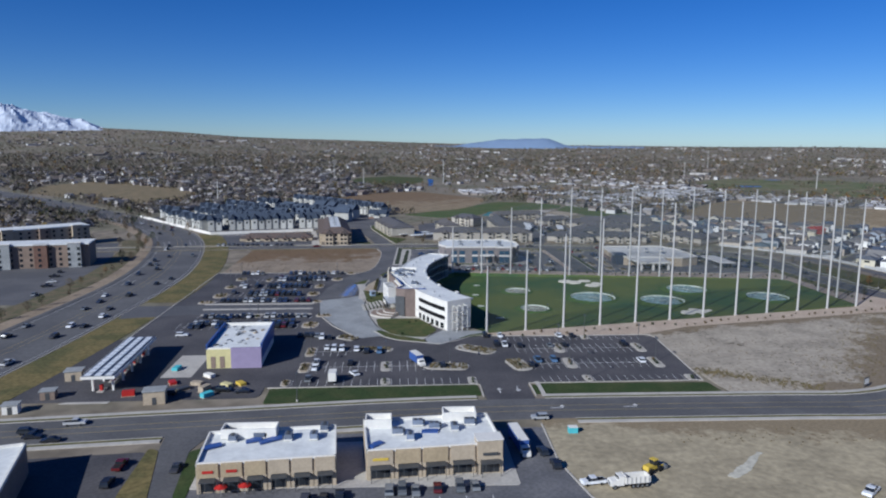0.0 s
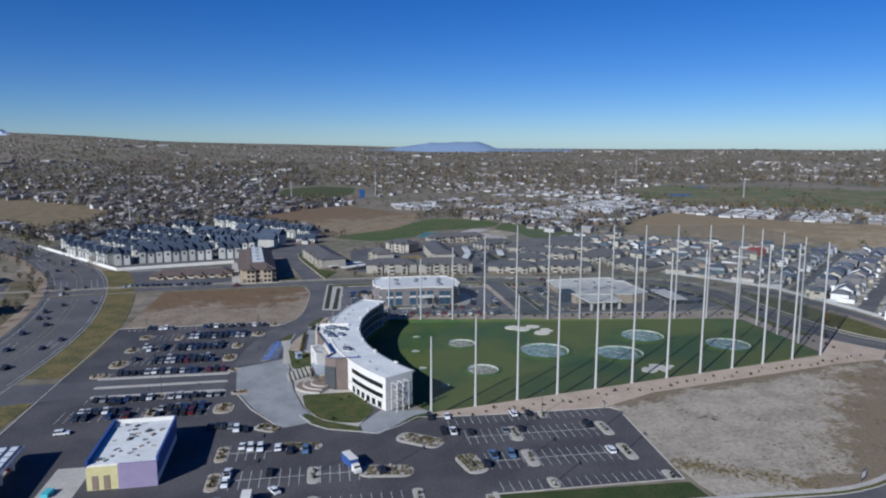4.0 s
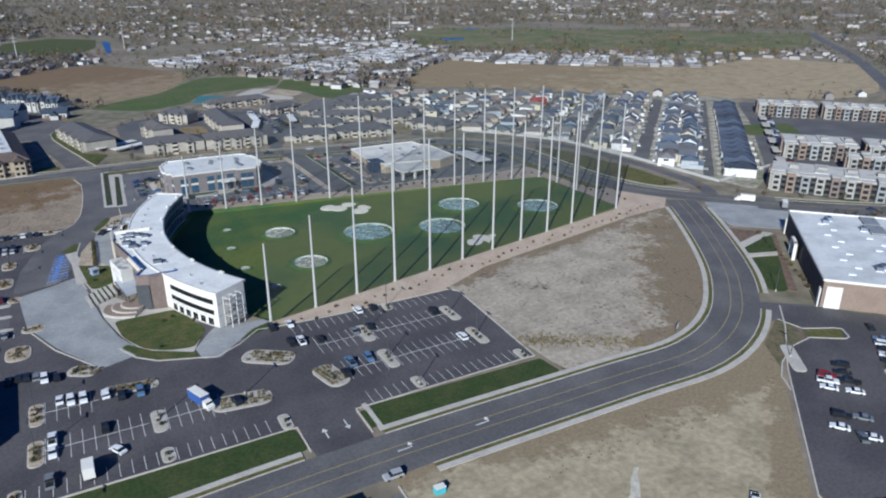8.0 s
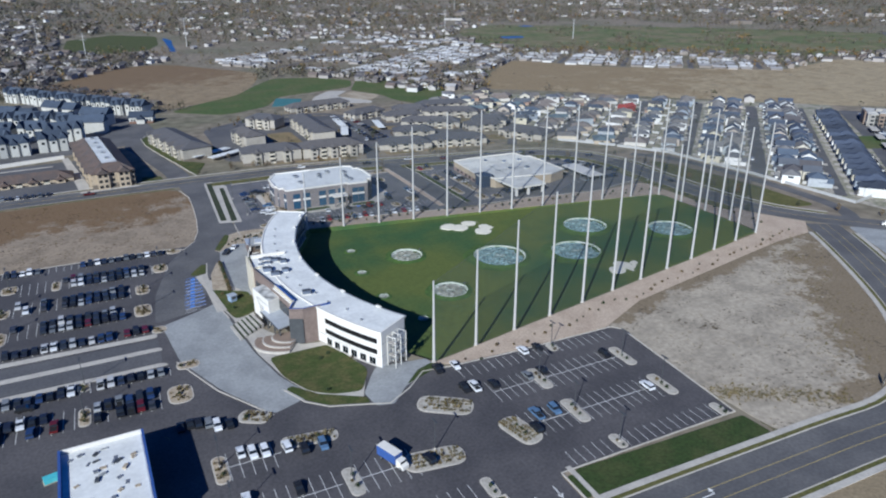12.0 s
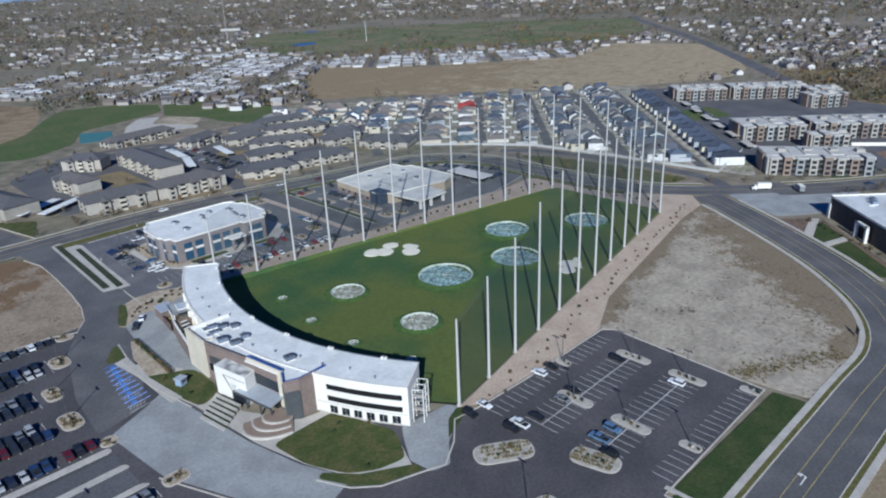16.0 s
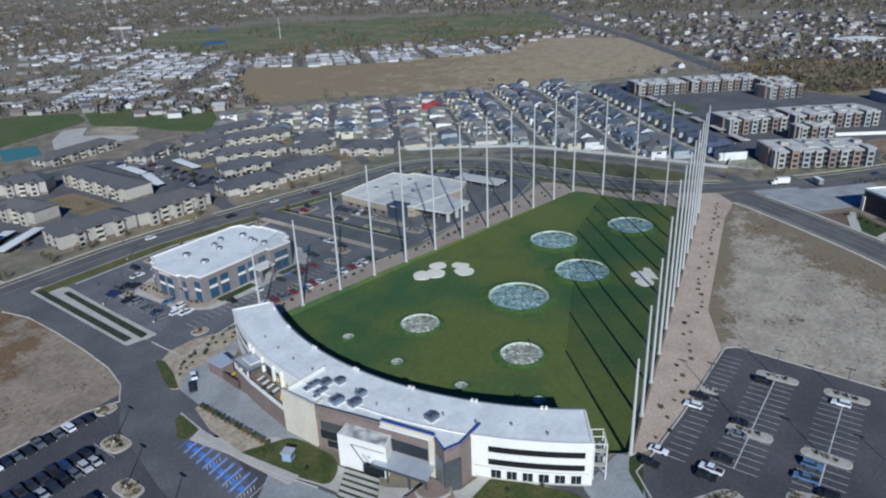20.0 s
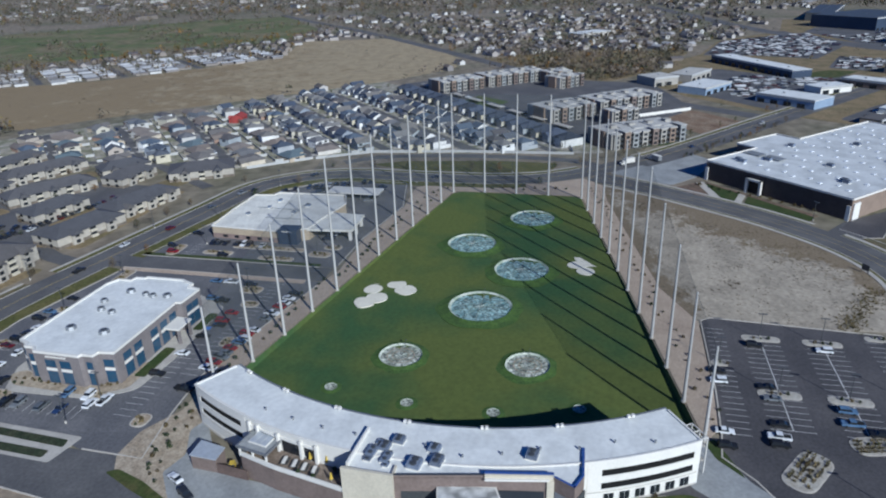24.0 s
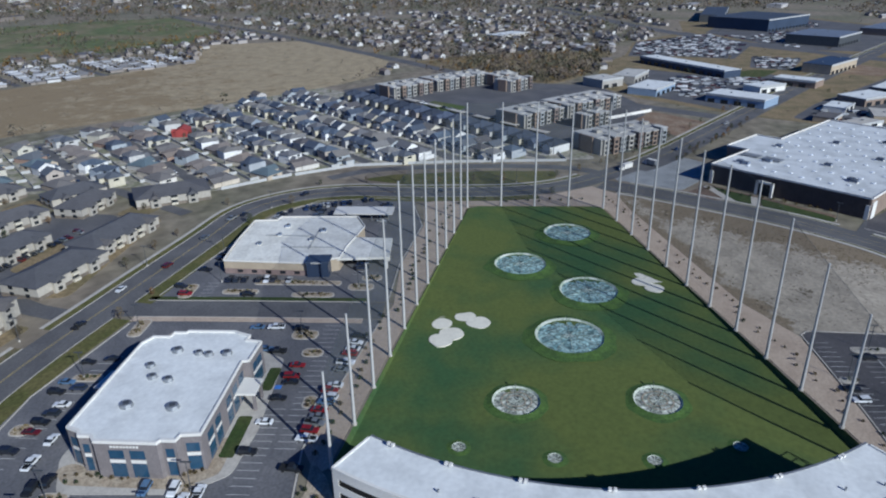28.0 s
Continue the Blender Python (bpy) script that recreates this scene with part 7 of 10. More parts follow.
def shop(name, x0, x1, y0, y1, h, label, wall, bays, boxes, turn=5.0, signs={}):
    cx, cy = (x0 + x1) / 2, (y0 + y1) / 2
    e = thing(name, cx, cy, 0.2, 0, label, "shop")
    off = (cx, cy)
    w, d = (x1 - x0) / 2, (y1 - y0) / 2
    e.matrix_basis = pose(cx, cy, 0.2, 0, 0, turn)
    part("wall", box_bm(-w, w, -d, d, 0, h), wall, e)
    part("roof", box_bm(-w + 0.4, w - 0.4, -d + 0.4, d - 0.4, h - 0.3, h + 0.06), WROOF, e, "white membrane roof")
    for a, b in (((x0, y0), (x1, y0)), ((x1, y0), (x1, y1)), ((x1, y1), (x0, y1)), ((x0, y1), (x0, y0))):
        wall_run("parapet", a, b, 0.4, h - 0.2, h + 0.7, STUCCO, "", e, off)
    n = len(bays)
    bw = (x1 - x0) / n
    for i, c in enumerate(bays):
        a = x0 + i * bw
        if i in boxes:
            part("raised_front", box_bm(a - cx + 0.2, a + bw - cx - 0.2, -d - 0.7, -d + 3.2, 0, h + 1.5), c, e)
            part("front_cap", box_bm(a - cx, a + bw - cx, -d - 0.9, -d + 3.4, h + 1.5, h + 1.75), STUCCO, e)
        else:
            part("front_panel", box_bm(a - cx + 0.3, a + bw - cx - 0.3, -d - 0.35, -d, 3.6, h + 0.4), c, e)
        f = -d - (0.75 if i in boxes else 0.06)
        sw = part("shop_window", box_bm(a - cx + 1.0, a + bw - cx - 1.0, f - 0.06, f + 0.02, 0.3, 3.2), DARKG, e)
        for q in (0.35, 0.65):
            part("mullion", box_bm(a - cx + bw * q - 0.07, a - cx + bw * q + 0.07, f - 0.1, f - 0.06, 0.3, 3.2), DGREY, sw)
        for q in (1.0, bw - 1.0):
            part("awning_post", box_bm(a - cx + q - 0.06, a - cx + q + 0.06, f - 2.0, f - 1.88, 0, 3.1), DGREY, e)
        part("awning", box_bm(a - cx + 0.8, a + bw - cx - 0.8, f - 2.1, f, 3.25, 3.45), DGREY, e)
        if i in signs:
            part("sign_bar", box_bm(a - cx + 1.4, a + bw - cx - 1.4, f - 0.45, f - 0.3, 4.7, 5.3), signs[i], e)
        for k in (0.5, bw - 0.5):
            part("pier", box_bm(a - cx + k - 0.4, a - cx + k + 0.4, f - 0.3, f, 0, 3.6), TANB, e)
    return e


shop("shop_building", -45, -14.5, 145.3, 162.5, 6.4, "low tan brick shop row with white roof and awnings", TANB, [TANG, TANG, TANG, TANB, TANB, TANB], (), 5.0, {0: REDM, 1: REDM})
shop("shop_building", -8, 24, 149.5, 167.5, 6.6, "low tan brick shop row with white roof and raised corner fronts", TANB, [TANB, TANG, TANG, TANB, TANB], (4,), 5.0, {0: YELM, 4: DGREY})
for x0, x1, y0 in ((-42, -29, 159.5), (-8, -1.5, 163.5), (11.5, 20, 167)):
    e = thing("roof_screen_box", (x0 + x1) / 2, y0, 6.8, 0, "white raised parapet box on a shop roof", "roof screen", "shop roof boxes")
    for nm, a in (("panel", (x0 - (x0 + x1) / 2, (x1 - x0) / 2, 1.8, 2.1)), ("panel", (x0 - (x0 + x1) / 2, (x1 - x0) / 2, -2.1, -1.8)), ("panel", (-(x1 - x0) / 2, -(x1 - x0) / 2 + 0.3, -1.8, 1.8)), ("panel", ((x1 - x0) / 2 - 0.3, (x1 - x0) / 2, -1.8, 1.8))):
        part(nm, box_bm(*a, 0, 2.4), STUCCO, e)
    part("top", box_bm(-(x1 - x0) / 2 + 0.3, (x1 - x0) / 2 - 0.3, -1.8, 1.8, 0.9, 1.0), WROOF, e)
for x, y in ((-39, 157), (-33, 158), (-26, 157), (-20, 157), (-18, 162), (0, 158), (5, 163), (9, 161), (14, 160), (18, 163), (3, 155), (-41, 160)):
    roof_unit(x, y, 7.06 if x > -10 else 6.86, 2.6, 1.8, 1.4, rnd.choice((0, 90)))
for x, y, s in ((-43, 153, 2.5), (-34, 156, 2), (-30, 156, 3), (-5, 152, 2), (8, 159, 2.2)):
    e = thing("blue_tarp", x, y, 7.2, rnd.uniform(0, 90), "crumpled blue tarpaulin on a white shop roof", "tarpaulin", "roof tarpaulins")
    part("sheet", prism_bm([(-s, -0.8), (s * 0.8, -1), (s, 0.7), (0, 1.1), (-s * 0.9, 0.6)], -0.35, 0.05), BLUETARP, e)
shop("shop_building", -120.2, -80.2, 115.2, 151.2, 6.9, "low brown shop with white roof at the street corner", TAUPE, [BROWNB, BROWNB, TAUPE, TAUPE], (), 16.0)

for x, y in ((-38.6, 142.6), (-33.6, 143.2)):
    e = thing("patio_umbrella", x, y, 0.22, 0, "open red patio umbrella before a shop", "umbrella", "red umbrellas")
    bm = bmesh.new()
    bmesh.ops.create_cone(bm, cap_ends=True, segments=8, radius1=0.05, radius2=0.05, depth=2.3, matrix=Matrix.Translation((0, 0, 1.15)))
    part("pole", bm, POLEM, e)
    bm = bmesh.new()
    bmesh.ops.create_cone(bm, cap_ends=True, segments=8, radius1=1.5, radius2=0.05, depth=0.6, matrix=Matrix.Translation((0, 0, 2.4)))
    part("canopy", bm, REDM, e, "red fabric canopy")

# ---- unfinished shop, fuel station ----
raw = thing("unfinished_shop", -56.5, 246.5, 0.1, 2, "unfinished shop with yellow and lilac boards and blue sheeting", "building")
part("wall", box_bm(-9, 9, -15, 15, 0, 7.0), STUCCO, raw)
part("roof", box_bm(-8.7, 8.7, -14.7, 14.7, 6.8, 7.1), WROOF, raw, "white roof littered with debris")
part("front_board", box_bm(-9.2, -1, -15.5, -15, 0, 6.6), PALEY, raw, "pale yellow sheathing")
part("front_board", box_bm(-1, 9.2, -15.9, -15, 0, 7.2), PURPLE, raw, "lilac sheathing")
for x in (-9.3, 9.0):
    part("side_sheeting", box_bm(x, x + 0.35, -15, 15, 3.0, 8.0), BLUETARP, raw, "blue sheathing")
    part("parapet", box_bm(x - 0.1, x + 0.5, -15, 15, 7.0, 8.3), BLUETARP, raw)
for a in (-7, -4):
    part("doorway", box_bm(a - 0.8, a + 0.8, -15.6, -15.4, 0.2, 4.2), BROWNB, raw)
part("rear_wall", box_bm(-9, 9, 15, 15.3, 0, 8.1), STUCCO, raw)
for i in range(34):
    x, y = rnd.uniform(-7.5, 7.5), rnd.uniform(-13, 13)
    e = thing("roof_debris", -56.5 + x, 246.5 + y, 7.2, rnd.uniform(0, 90), "loose building material on the unfinished roof", "debris", "roof debris")
    part("crate", box_bm(-rnd.uniform(0.3, 1.2), 0.5, -0.4, rnd.uniform(0.1, 0.6), 0, rnd.uniform(0.1, 0.5)), rnd.choice((DGREY, GREYM, MULCH, PLAZA)), e)
fuel = thing("fuel_canopy", -92.5, 229, 0.08, 3, "long fuel station canopy with blue panelled top", "canopy")
part("deck", box_bm(-5, 5, -22, 22, 5.0, 5.9), STUCCO, fuel)
part("deck_top", box_bm(-4.8, 4.8, -21.8, 21.8, 5.88, 5.98), TARPBLUE, fuel, "dark blue canopy top")
for i in range(12):
    for j in range(3):
        part("panel", box_bm(-4.2 + 3.1 * j, -2.3 + 3.1 * j, -21.3 + 3.6 * i, -18.5 + 3.6 * i, 5.98, 6.1), SKYL, fuel, "pale translucent roof panel")
for sx in (-3, 3):
    for k in range(5):
        part("column", box_bm(sx - 0.3, sx + 0.3, -18 + 9 * k - 0.3, -18 + 9 * k + 0.3, 0, 5.0), STUCCO, fuel)
for k in range(5):
    e = thing("fuel_pump", -92.5 + 0.5, 211 + 9 * k, 0.1, 3, "fuel pump on a concrete island under the canopy", "fuel pump", "fuel pumps")
    part("island", box_bm(-1, 1, -2, 2, 0, 0.2), CONC, e)
    part("cabinet", box_bm(-0.4, 0.4, -0.6, 0.6, 0.2, 2.0), REDM, e)
for x, y, w, d, h, m in ((-105, 205, 4, 3, 2.6, BROWNB), (-105, 222, 5, 4, 3.2, TANB), (-72, 200, 6, 4, 4.0, TANB), (-110, 194, 4, 3, 2.6, STUCCO)):
    e = thing("site_hut", x, y, 0.08, 10, "small plain tan hut by the forecourt", "hut", "site huts")
    part("wall", box_bm(-w / 2, w / 2, -d / 2, d / 2, 0, h), m, e)
    part("roof", box_bm(-w / 2 - 0.3, w / 2 + 0.3, -d / 2 - 0.3, d / 2 + 0.3, h, h + 0.3), PLAZA, e)
    part("door", box_bm(-0.6, 0.6, -d / 2 - 0.06, -d / 2, 0, 2.2), DGREY, e)
for x, y, m in ((-58, 204, TURQ), (-64, 215, MULCH), (-72, 216, REDM), (-50, 214, YELM), (-60, 209, MULCH), (-54, 212, PALEY), (-67, 210, DGREY), (-75, 230, TURQ), (-69, 262, TURQ), (-82, 206, REDM), (-62, 222, STUCCO)):
    e = thing("site_material", x, y, 0.1, rnd.uniform(0, 180), "stack of building material on the dusty site", "building material", "site materials")
    part("crate", box_bm(-1.8, 1.8, -1, 1, 0, rnd.uniform(0.8, 1.8)), m, e)
    part("pallet", box_bm(-2, 2, -1.2, 1.2, 0, 0.15), MULCH, e)

# ---- hotels by the highway ----


def hotel(x, y, w, d, h, rz, label, cols):
    e = thing("hotel", x, y, 0, rz, label, "hotel", "hotels")
    part("wall", box_bm(-w / 2, w / 2, -d / 2, d / 2, 0, h), cols[0], e)
    part("roof", box_bm(-w / 2 - 0.3, w / 2 + 0.3, -d / 2 - 0.3, d / 2 + 0.3, h, h + 0.8), WROOF, e)
    for i, k in enumerate((-0.36, -0.1, 0.16, 0.4)):
        part("bay", box_bm(k * w - 3.6, k * w + 3.6, -d / 2 - 2.6, -d / 2, 0, h + (1.2 if i % 2 else 0.5)), cols[1 + i % 2], e)
        part("bay_cap", box_bm(k * w - 4.0, k * w + 4.0, -d / 2 - 3.0, -d / 2 + 1.5, h + (1.2 if i % 2 else 0.5), h + (1.5 if i % 2 else 0.8)), STUCCO, e)
    fl = int(h / 3.3)
    win = None
    for f in range(fl):
        for i in range(int(w / 5.4)):
            px = -w / 2 + 2.4 + 5.4 * i
            yy = -d / 2 - (2.66 if min(abs(px - k * w) for k in (-0.36, -0.1, 0.16, 0.4)) < 3.4 else 0.06)
            if win is None:
                win = part("window", box_bm(-0.8, 0.8, -0.05, 0.05, 0, 1.7), DARKG, e)
            else:
                win = again(win, e)
            win.location = (px, yy, 1 + 3.3 * f)
    part("porch", box_bm(-w * 0.3, -w * 0.3 + 9, -d / 2 - 7, -d / 2 - 1, 3.4, 4.0), STUCCO, e)
    for s in (0.4, 8.6):
        part("porch_column", box_bm(-w * 0.3 + s - 0.25, -w * 0.3 + s + 0.25, -d / 2 - 6.6, -d / 2 - 6.1, 0, 3.4), BROWNB, e)


hotel(-232, 438, 78, 20, 14, 12, "four-storey hotel with brown and grey bays", (BROWNB, BRICKM, PLAZA))
hotel(-275, 513, 92, 20, 14, 42, "long four-storey tan hotel with white roof", (TANB, BROWNB, TANB))

# ---- tan apartment blocks ----


def hip_roof(bm, w, d, z0, z1, over=0.7):
    w, d = w / 2 + over, d / 2 + over
    r = max(0.5, w - d)
    v = [bm.verts.new(p) for p in ((-w, -d, z0), (w, -d, z0), (w, d, z0), (-w, d, z0), (-r, 0, z1), (r, 0, z1))]
    for f in ((0, 1, 5, 4), (1, 2, 5), (2, 3, 4, 5), (3, 0, 4), (3, 2, 1, 0)):
        bm.faces.new([v[i] for i in f])


def gable_roof(bm, w, d, z0, z1, over=0.5, cx=0.0, cy=0.0):
    w, d = w / 2 + over, d / 2 + over
    v = [bm.verts.new((cx + x, cy + y, z)) for x, y, z in ((-w, -d, z0), (w, -d, z0), (w, d, z0), (-w, d, z0), (-w, 0, z1), (w, 0, z1))]
    for f in ((0, 1, 5, 4), (2, 3, 4, 5), (1, 2, 5), (3, 0, 4), (3, 2, 1, 0)):
        bm.faces.new([v[i] for i in f])


BROWNSH = mat("brown_shingle", (0.125, 0.092, 0.078), 0.92, var=0.2, grain=0.8, patch=6, tint=(0.095, 0.08, 0.075))
STONEB = mat("brown_stone_base", (0.185, 0.155, 0.125), 0.9, var=0.25, grain=0.6, patch=3)


def apartment(x, y, w, d, rz, floors=3, wall=None, label="three-storey tan apartment block with dark hipped roof", shingle=None):
    e = thing("apartment_block", x, y, 0, rz, label, "apartment block", "apartment blocks")
    h = floors * 2.65
    part("wall", box_bm(-w / 2, w / 2, -d / 2, d / 2, 0, h), wall or AWALL, e)
    bm = bmesh.new()
    hip_roof(bm, w, d, h - 0.05, h + 3.4)
    part("roof", bm, shingle or AROOF, e)
    part("stone_base", box_bm(-w / 2 - 0.06, w / 2 + 0.06, -d / 2 - 0.06, d / 2 + 0.06, 0, 1.5 if floors > 1 else 0.8), STONEB, e, "brown stone base course")
    n = max(2, int(w / 13))
    win = balc = None
    for s in (-1,):
        for i in range(n):
            bx0 = -w / 2 + (i + 0.5) * w / n
            part("bay", box_bm(bx0 - 2.4, bx0 + 2.4, s * d / 2 - (1.3 if s < 0 else -0.0), s * d / 2 + (1.3 if s > 0 else 0.0), 0, h - 0.4), wall or AWALL, e)
            bm = bmesh.new()
            gable_roof(bm, 1.8 + d / 2, 4.8, h - 0.45, h + 1.6, 0.4, 0, 0)
            g = part("bay_roof", bm, shingle or AROOF, e)
            g.location, g.rotation_euler = (bx0, s * d / 4 * 1.1 + s * 0.6, 0), (0, 0, math.pi / 2)
            for f in range(floors):
                for k in (0,):
                    if win is None:
                        win = part("window", box_bm(-1.0, 1.0, -0.05, 0.05, 0, 1.5), DARKG, e)
                    else:
                        win = again(win, e)
                    win.location = (bx0 + k * 1.1, s * (d / 2 + 1.33), 0.7 + 2.65 * f)
                if i == 0:
                    for yy in (-d * 0.22, d * 0.2):
                        o = again(win, e)
                        o.location, o.rotation_euler = (-w / 2 - 0.07, yy, 0.75 + 2.65 * f), (0, 0, math.pi / 2)
                if i < n - 1:
                    mx = -w / 2 + (i + 1) * w / n
                    if balc is None:
                        balc = part("balcony", box_bm(-1.6, 1.6, -0.6, 0.6, 0, 1.0), BEIGE, e)
                    else:
                        balc = again(balc, e)
                    balc.location = (mx, s * (d / 2 + 0.5), 0.25 + 2.65 * f)
                    o = again(win, e)
                    o.location, o.scale = (mx, s * (d / 2 + 0.04), 0.35 + 2.65 * f), (1.6, 1, 1.35)


for a in ((47.5, 544.5, 37, 17, -3), (87, 541.5, 40, 18, -2), (138.5, 537, 36, 18, -14), (177.5, 533, 40, 16, -14), (235, 531, 36, 22, -61), (-3, 602, 72, 19, 283), (94, 612, 68, 16, -90), (67, 650, 26, 15, -44), (126, 706, 58, 13, 11),
          (219, 628, 47, 15, -26), (228, 662, 46, 12, -8), (232, 582, 28, 15, -37), (176, 630, 32, 13, -2), (160, 570, 30, 15, -15), (218, 568, 28, 15, -6), (186, 595, 46, 14, -29), (152, 655, 34, 14, 22), (192, 652, 30, 13, -20), (44, 600, 30, 14, -80)):
    if a[0] > 100:
        apartment(*a, 2, None, "two-storey tan apartment block with dark hipped roof")
    else:
        apartment(*a)


def deck_roof(w, d, z0, z1, k):
    """Four slopes that end round a flat top; k: how far the top lies in from the eaves."""
    bm = bmesh.new()
    v = [bm.verts.new((a * (w / 2 - o), b * (d / 2 - o), z)) for o, z in ((-0.8, z0), (k, z1)) for a, b in ((-1, -1), (1, -1), (1, 1), (-1, 1))]
    for q in range(4):
        bm.faces.new((v[q], v[(q + 1) % 4], v[(q + 1) % 4 + 4], v[q + 4]))
    bm.faces.new(v[3::-1])
    return bm


def care_house(x, y, w, d, rz):
    e = thing("apartment_house", x, y, 0, rz, "large tan three-storey house with brown shingled roof and pale deck", "apartment house")
    h = 9.4
    part("wall", box_bm(-w / 2, w / 2, -d / 2, d / 2, 0, h), TANB, e)
    part("stone_base", box_bm(-w / 2 - 0.06, w / 2 + 0.06, -d / 2 - 0.06, d / 2 + 0.06, 0, 2.8), STONEB, e, "brown stone base course")
    part("roof", deck_roof(w, d, h - 0.1, h + 4.0, 6.6), BROWNSH, e, "brown shingled roof slopes")
    part("roof_deck", box_bm(-w / 2 + 7.0, w / 2 - 7.0, -d / 2 + 7.0, d / 2 - 7.0, h + 3.4, h + 3.9), GROOF, e, "pale membrane roof deck")
    for k in range(5):
        part("roof_vent", box_bm(-w / 2 + 12 + 15 * k, -w / 2 + 13.6 + 15 * k, -1, 1, h + 3.9, h + 4.9), GREYM, e)
    win = bay = gab = None
    spots = [(-w / 2 + w * (i + 0.5) / 6, -d / 2, 0.0) for i in range(6)] + [(w / 2, -d / 4, 90.0), (w / 2, d / 4, 90.0)] 
    for px, py, a in spots:
        if bay is None:
            bay = part("bay", box_bm(-3.0, 3.0, -1.6, 0, 0, h - 0.3), TANB, e)
            bm = bmesh.new()
            gable_roof(bm, 7.4, 6.0, h - 0.4, h + 2.4, 0.5)
            gab = part("bay_roof", bm, BROWNSH, e)
            win = part("window", box_bm(-0.9, 0.9, -0.05, 0.05, 0, 1.6), DARKG, e)
        else:
            bay, gab = again(bay, e), again(gab, e)
        m = Matrix.Translation((px, py, 0)) @ Matrix.Rotation(radians(a), 4, 'Z')
        bay.matrix_basis = m
        gab.matrix_basis = m @ Matrix.Translation((0, 1.6, 0)) @ Matrix.Rotation(math.pi / 2, 4, 'Z')
        for f in range(3):
            for ox, oy in ((-1.4, -1.63), (1.4, -1.63), (5.2, -0.09)):
                o = again(win, e)
                o.matrix_basis = m @ Matrix.Translation((ox, oy, 0.9 + 3.05 * f))
    win.matrix_basis = Matrix.Translation((-w / 2 - 0.07, 0, 4.0)) @ Matrix.Rotation(math.pi / 2, 4, 'Z')


care_house(-51.5, 567, 90, 22, 276.7)
apartment(-96, 553, 56, 15, 4, 1, TANB, "low tan community building with brown roof", BROWNSH)
road("apartment_street", smooth_line([(-11, 508), (-12, 535), (-17, 562), (-23, 590), (-30, 624), (-33, 655), (-46, 684), (-76, 692)]), 12.5, ROADM, "asphalt street between a large house and an apartment block", 0.112)
slab("apartment_lawn", [(-1, 528), (8, 556), (-4, 566), (-19, 636), (-12, 659), (-20.6, 656.4), (-24.6, 646), (-22.6, 623), (-15.6, 590), (-8.6, 561), (-4.6, 543)], 0.13, LAWNY, "green strip between street and apartment block", "lawn", 3)
slab("long_island", [(-150, 581), (-80, 588), (-80, 590), (-150, 583)], 0.2, CONC, "long pale concrete island between lanes", "island", 0.8)
kerb_ring([(-1, 526), (-5, 543), (-9, 561), (-16, 590), (-23, 623), (-25, 646), (-21, 657), (-12, 660)], "pale concrete kerb along the apartment street")
slab("apartment_lawn", [(-33, 522), (-20, 524), (-21, 536), (-31, 538)], 0.12, LAWNY, "small lawn at the corner of a large house", "lawn", 3)
slab("apartment_walk", [(-64, 517), (-34, 519), (-31, 522), (-58, 520.5), (-72, 610), (-76, 610)], 0.13, CONC, "pale concrete walk round a large house", "pavement", 0.5)
for x, y, rz in ((14, 574, 32), (24, 566, 32), (116, 600, 72), (122, 632, 84), (148, 612, 80)):
    e = thing("carport", x, y, 0, rz, "long white-roofed carport on thin posts", "carport", "carports")
    part("roof", box_bm(-15, 15, -2.8, 2.8, 2.5, 2.8), WROOF, e)
    for k in (-13, -4, 5, 13):
        part("post", box_bm(k - 0.1, k + 0.1, -0.1, 0.1, 0, 2.5), GREYM, e)
for pts in ([(20, 552), (90, 536), (210, 545), (215, 655), (60, 690), (20, 660)],):
    slab("apartment_yard", pts, 0.05, ASPH, "asphalt drives and yards between apartment blocks", "yard", 10)
for pts in ([(60, 570), (80, 566), (80, 625), (62, 625)], [(142, 556), (170, 550), (174, 558), (145, 562)], [(205, 535), (222, 530), (226, 545), (210, 550)], [(140, 604), (160, 596), (164, 608), (142, 618)], [(210, 600), (228, 594), (232, 606), (214, 612)], [(120, 550), (200, 538), (205, 523), (122, 524)], [(28, 538), (100, 524), (100, 530), (30, 545)]):
    slab("apartment_lawn", pts, 0.10, DRYG, "yellowing lawn between apartment blocks", "lawn", 4)
road("apartment_street", smooth_line([(108, 514), (112, 530), (127, 562), (133, 610), (133, 672), (105, 690), (60, 694)]), 8.0, ROADM, "curving asphalt street between apartment blocks", 0.11)
road("apartment_street", smooth_line([(212, 514), (228, 540), (252, 582), (244, 640)]), 7.0, ROADM, "dark asphalt lane between apartment houses", 0.108)
for k in range(24):
    any_car(128 if k % 2 else 138, 565 + 4.4 * k, 4 * (k % 3), 0.1)
for k in range(22):
    any_car(120 + 3.1 * k + (4 if k % 5 == 0 else 0), 573 - 0.9 * k, 75, 0.1)
slab("apartment_lawn", [(-4, 566), (22, 575), (20, 600), (8, 640), (-22, 640)], 0.07, LAWNY, "green lawn round an apartment block", "lawn", 6)
slab("townhouse_yard", [(-258, 712), (-158, 588), (-8, 640), (-20, 740), (-96, 850), (-200, 850)], 0.05, ROADM, "asphalt lanes between townhouse rows", "yard", 10)
slab("west_lot", [(-150, 512), (-64, 514), (-62, 545), (-66, 600), (-150, 590)], 0.07, ASPH, "asphalt parking lot beside a low building", "parking lot", 4)
for i in range(16):
    any_car(-134 + 3.6 * i, 521 + (i % 2) * 0.5, 90)
wallt = thing("boundary_wall", -205, 650, 0, 0, "long white boundary wall round the townhouses", "wall")
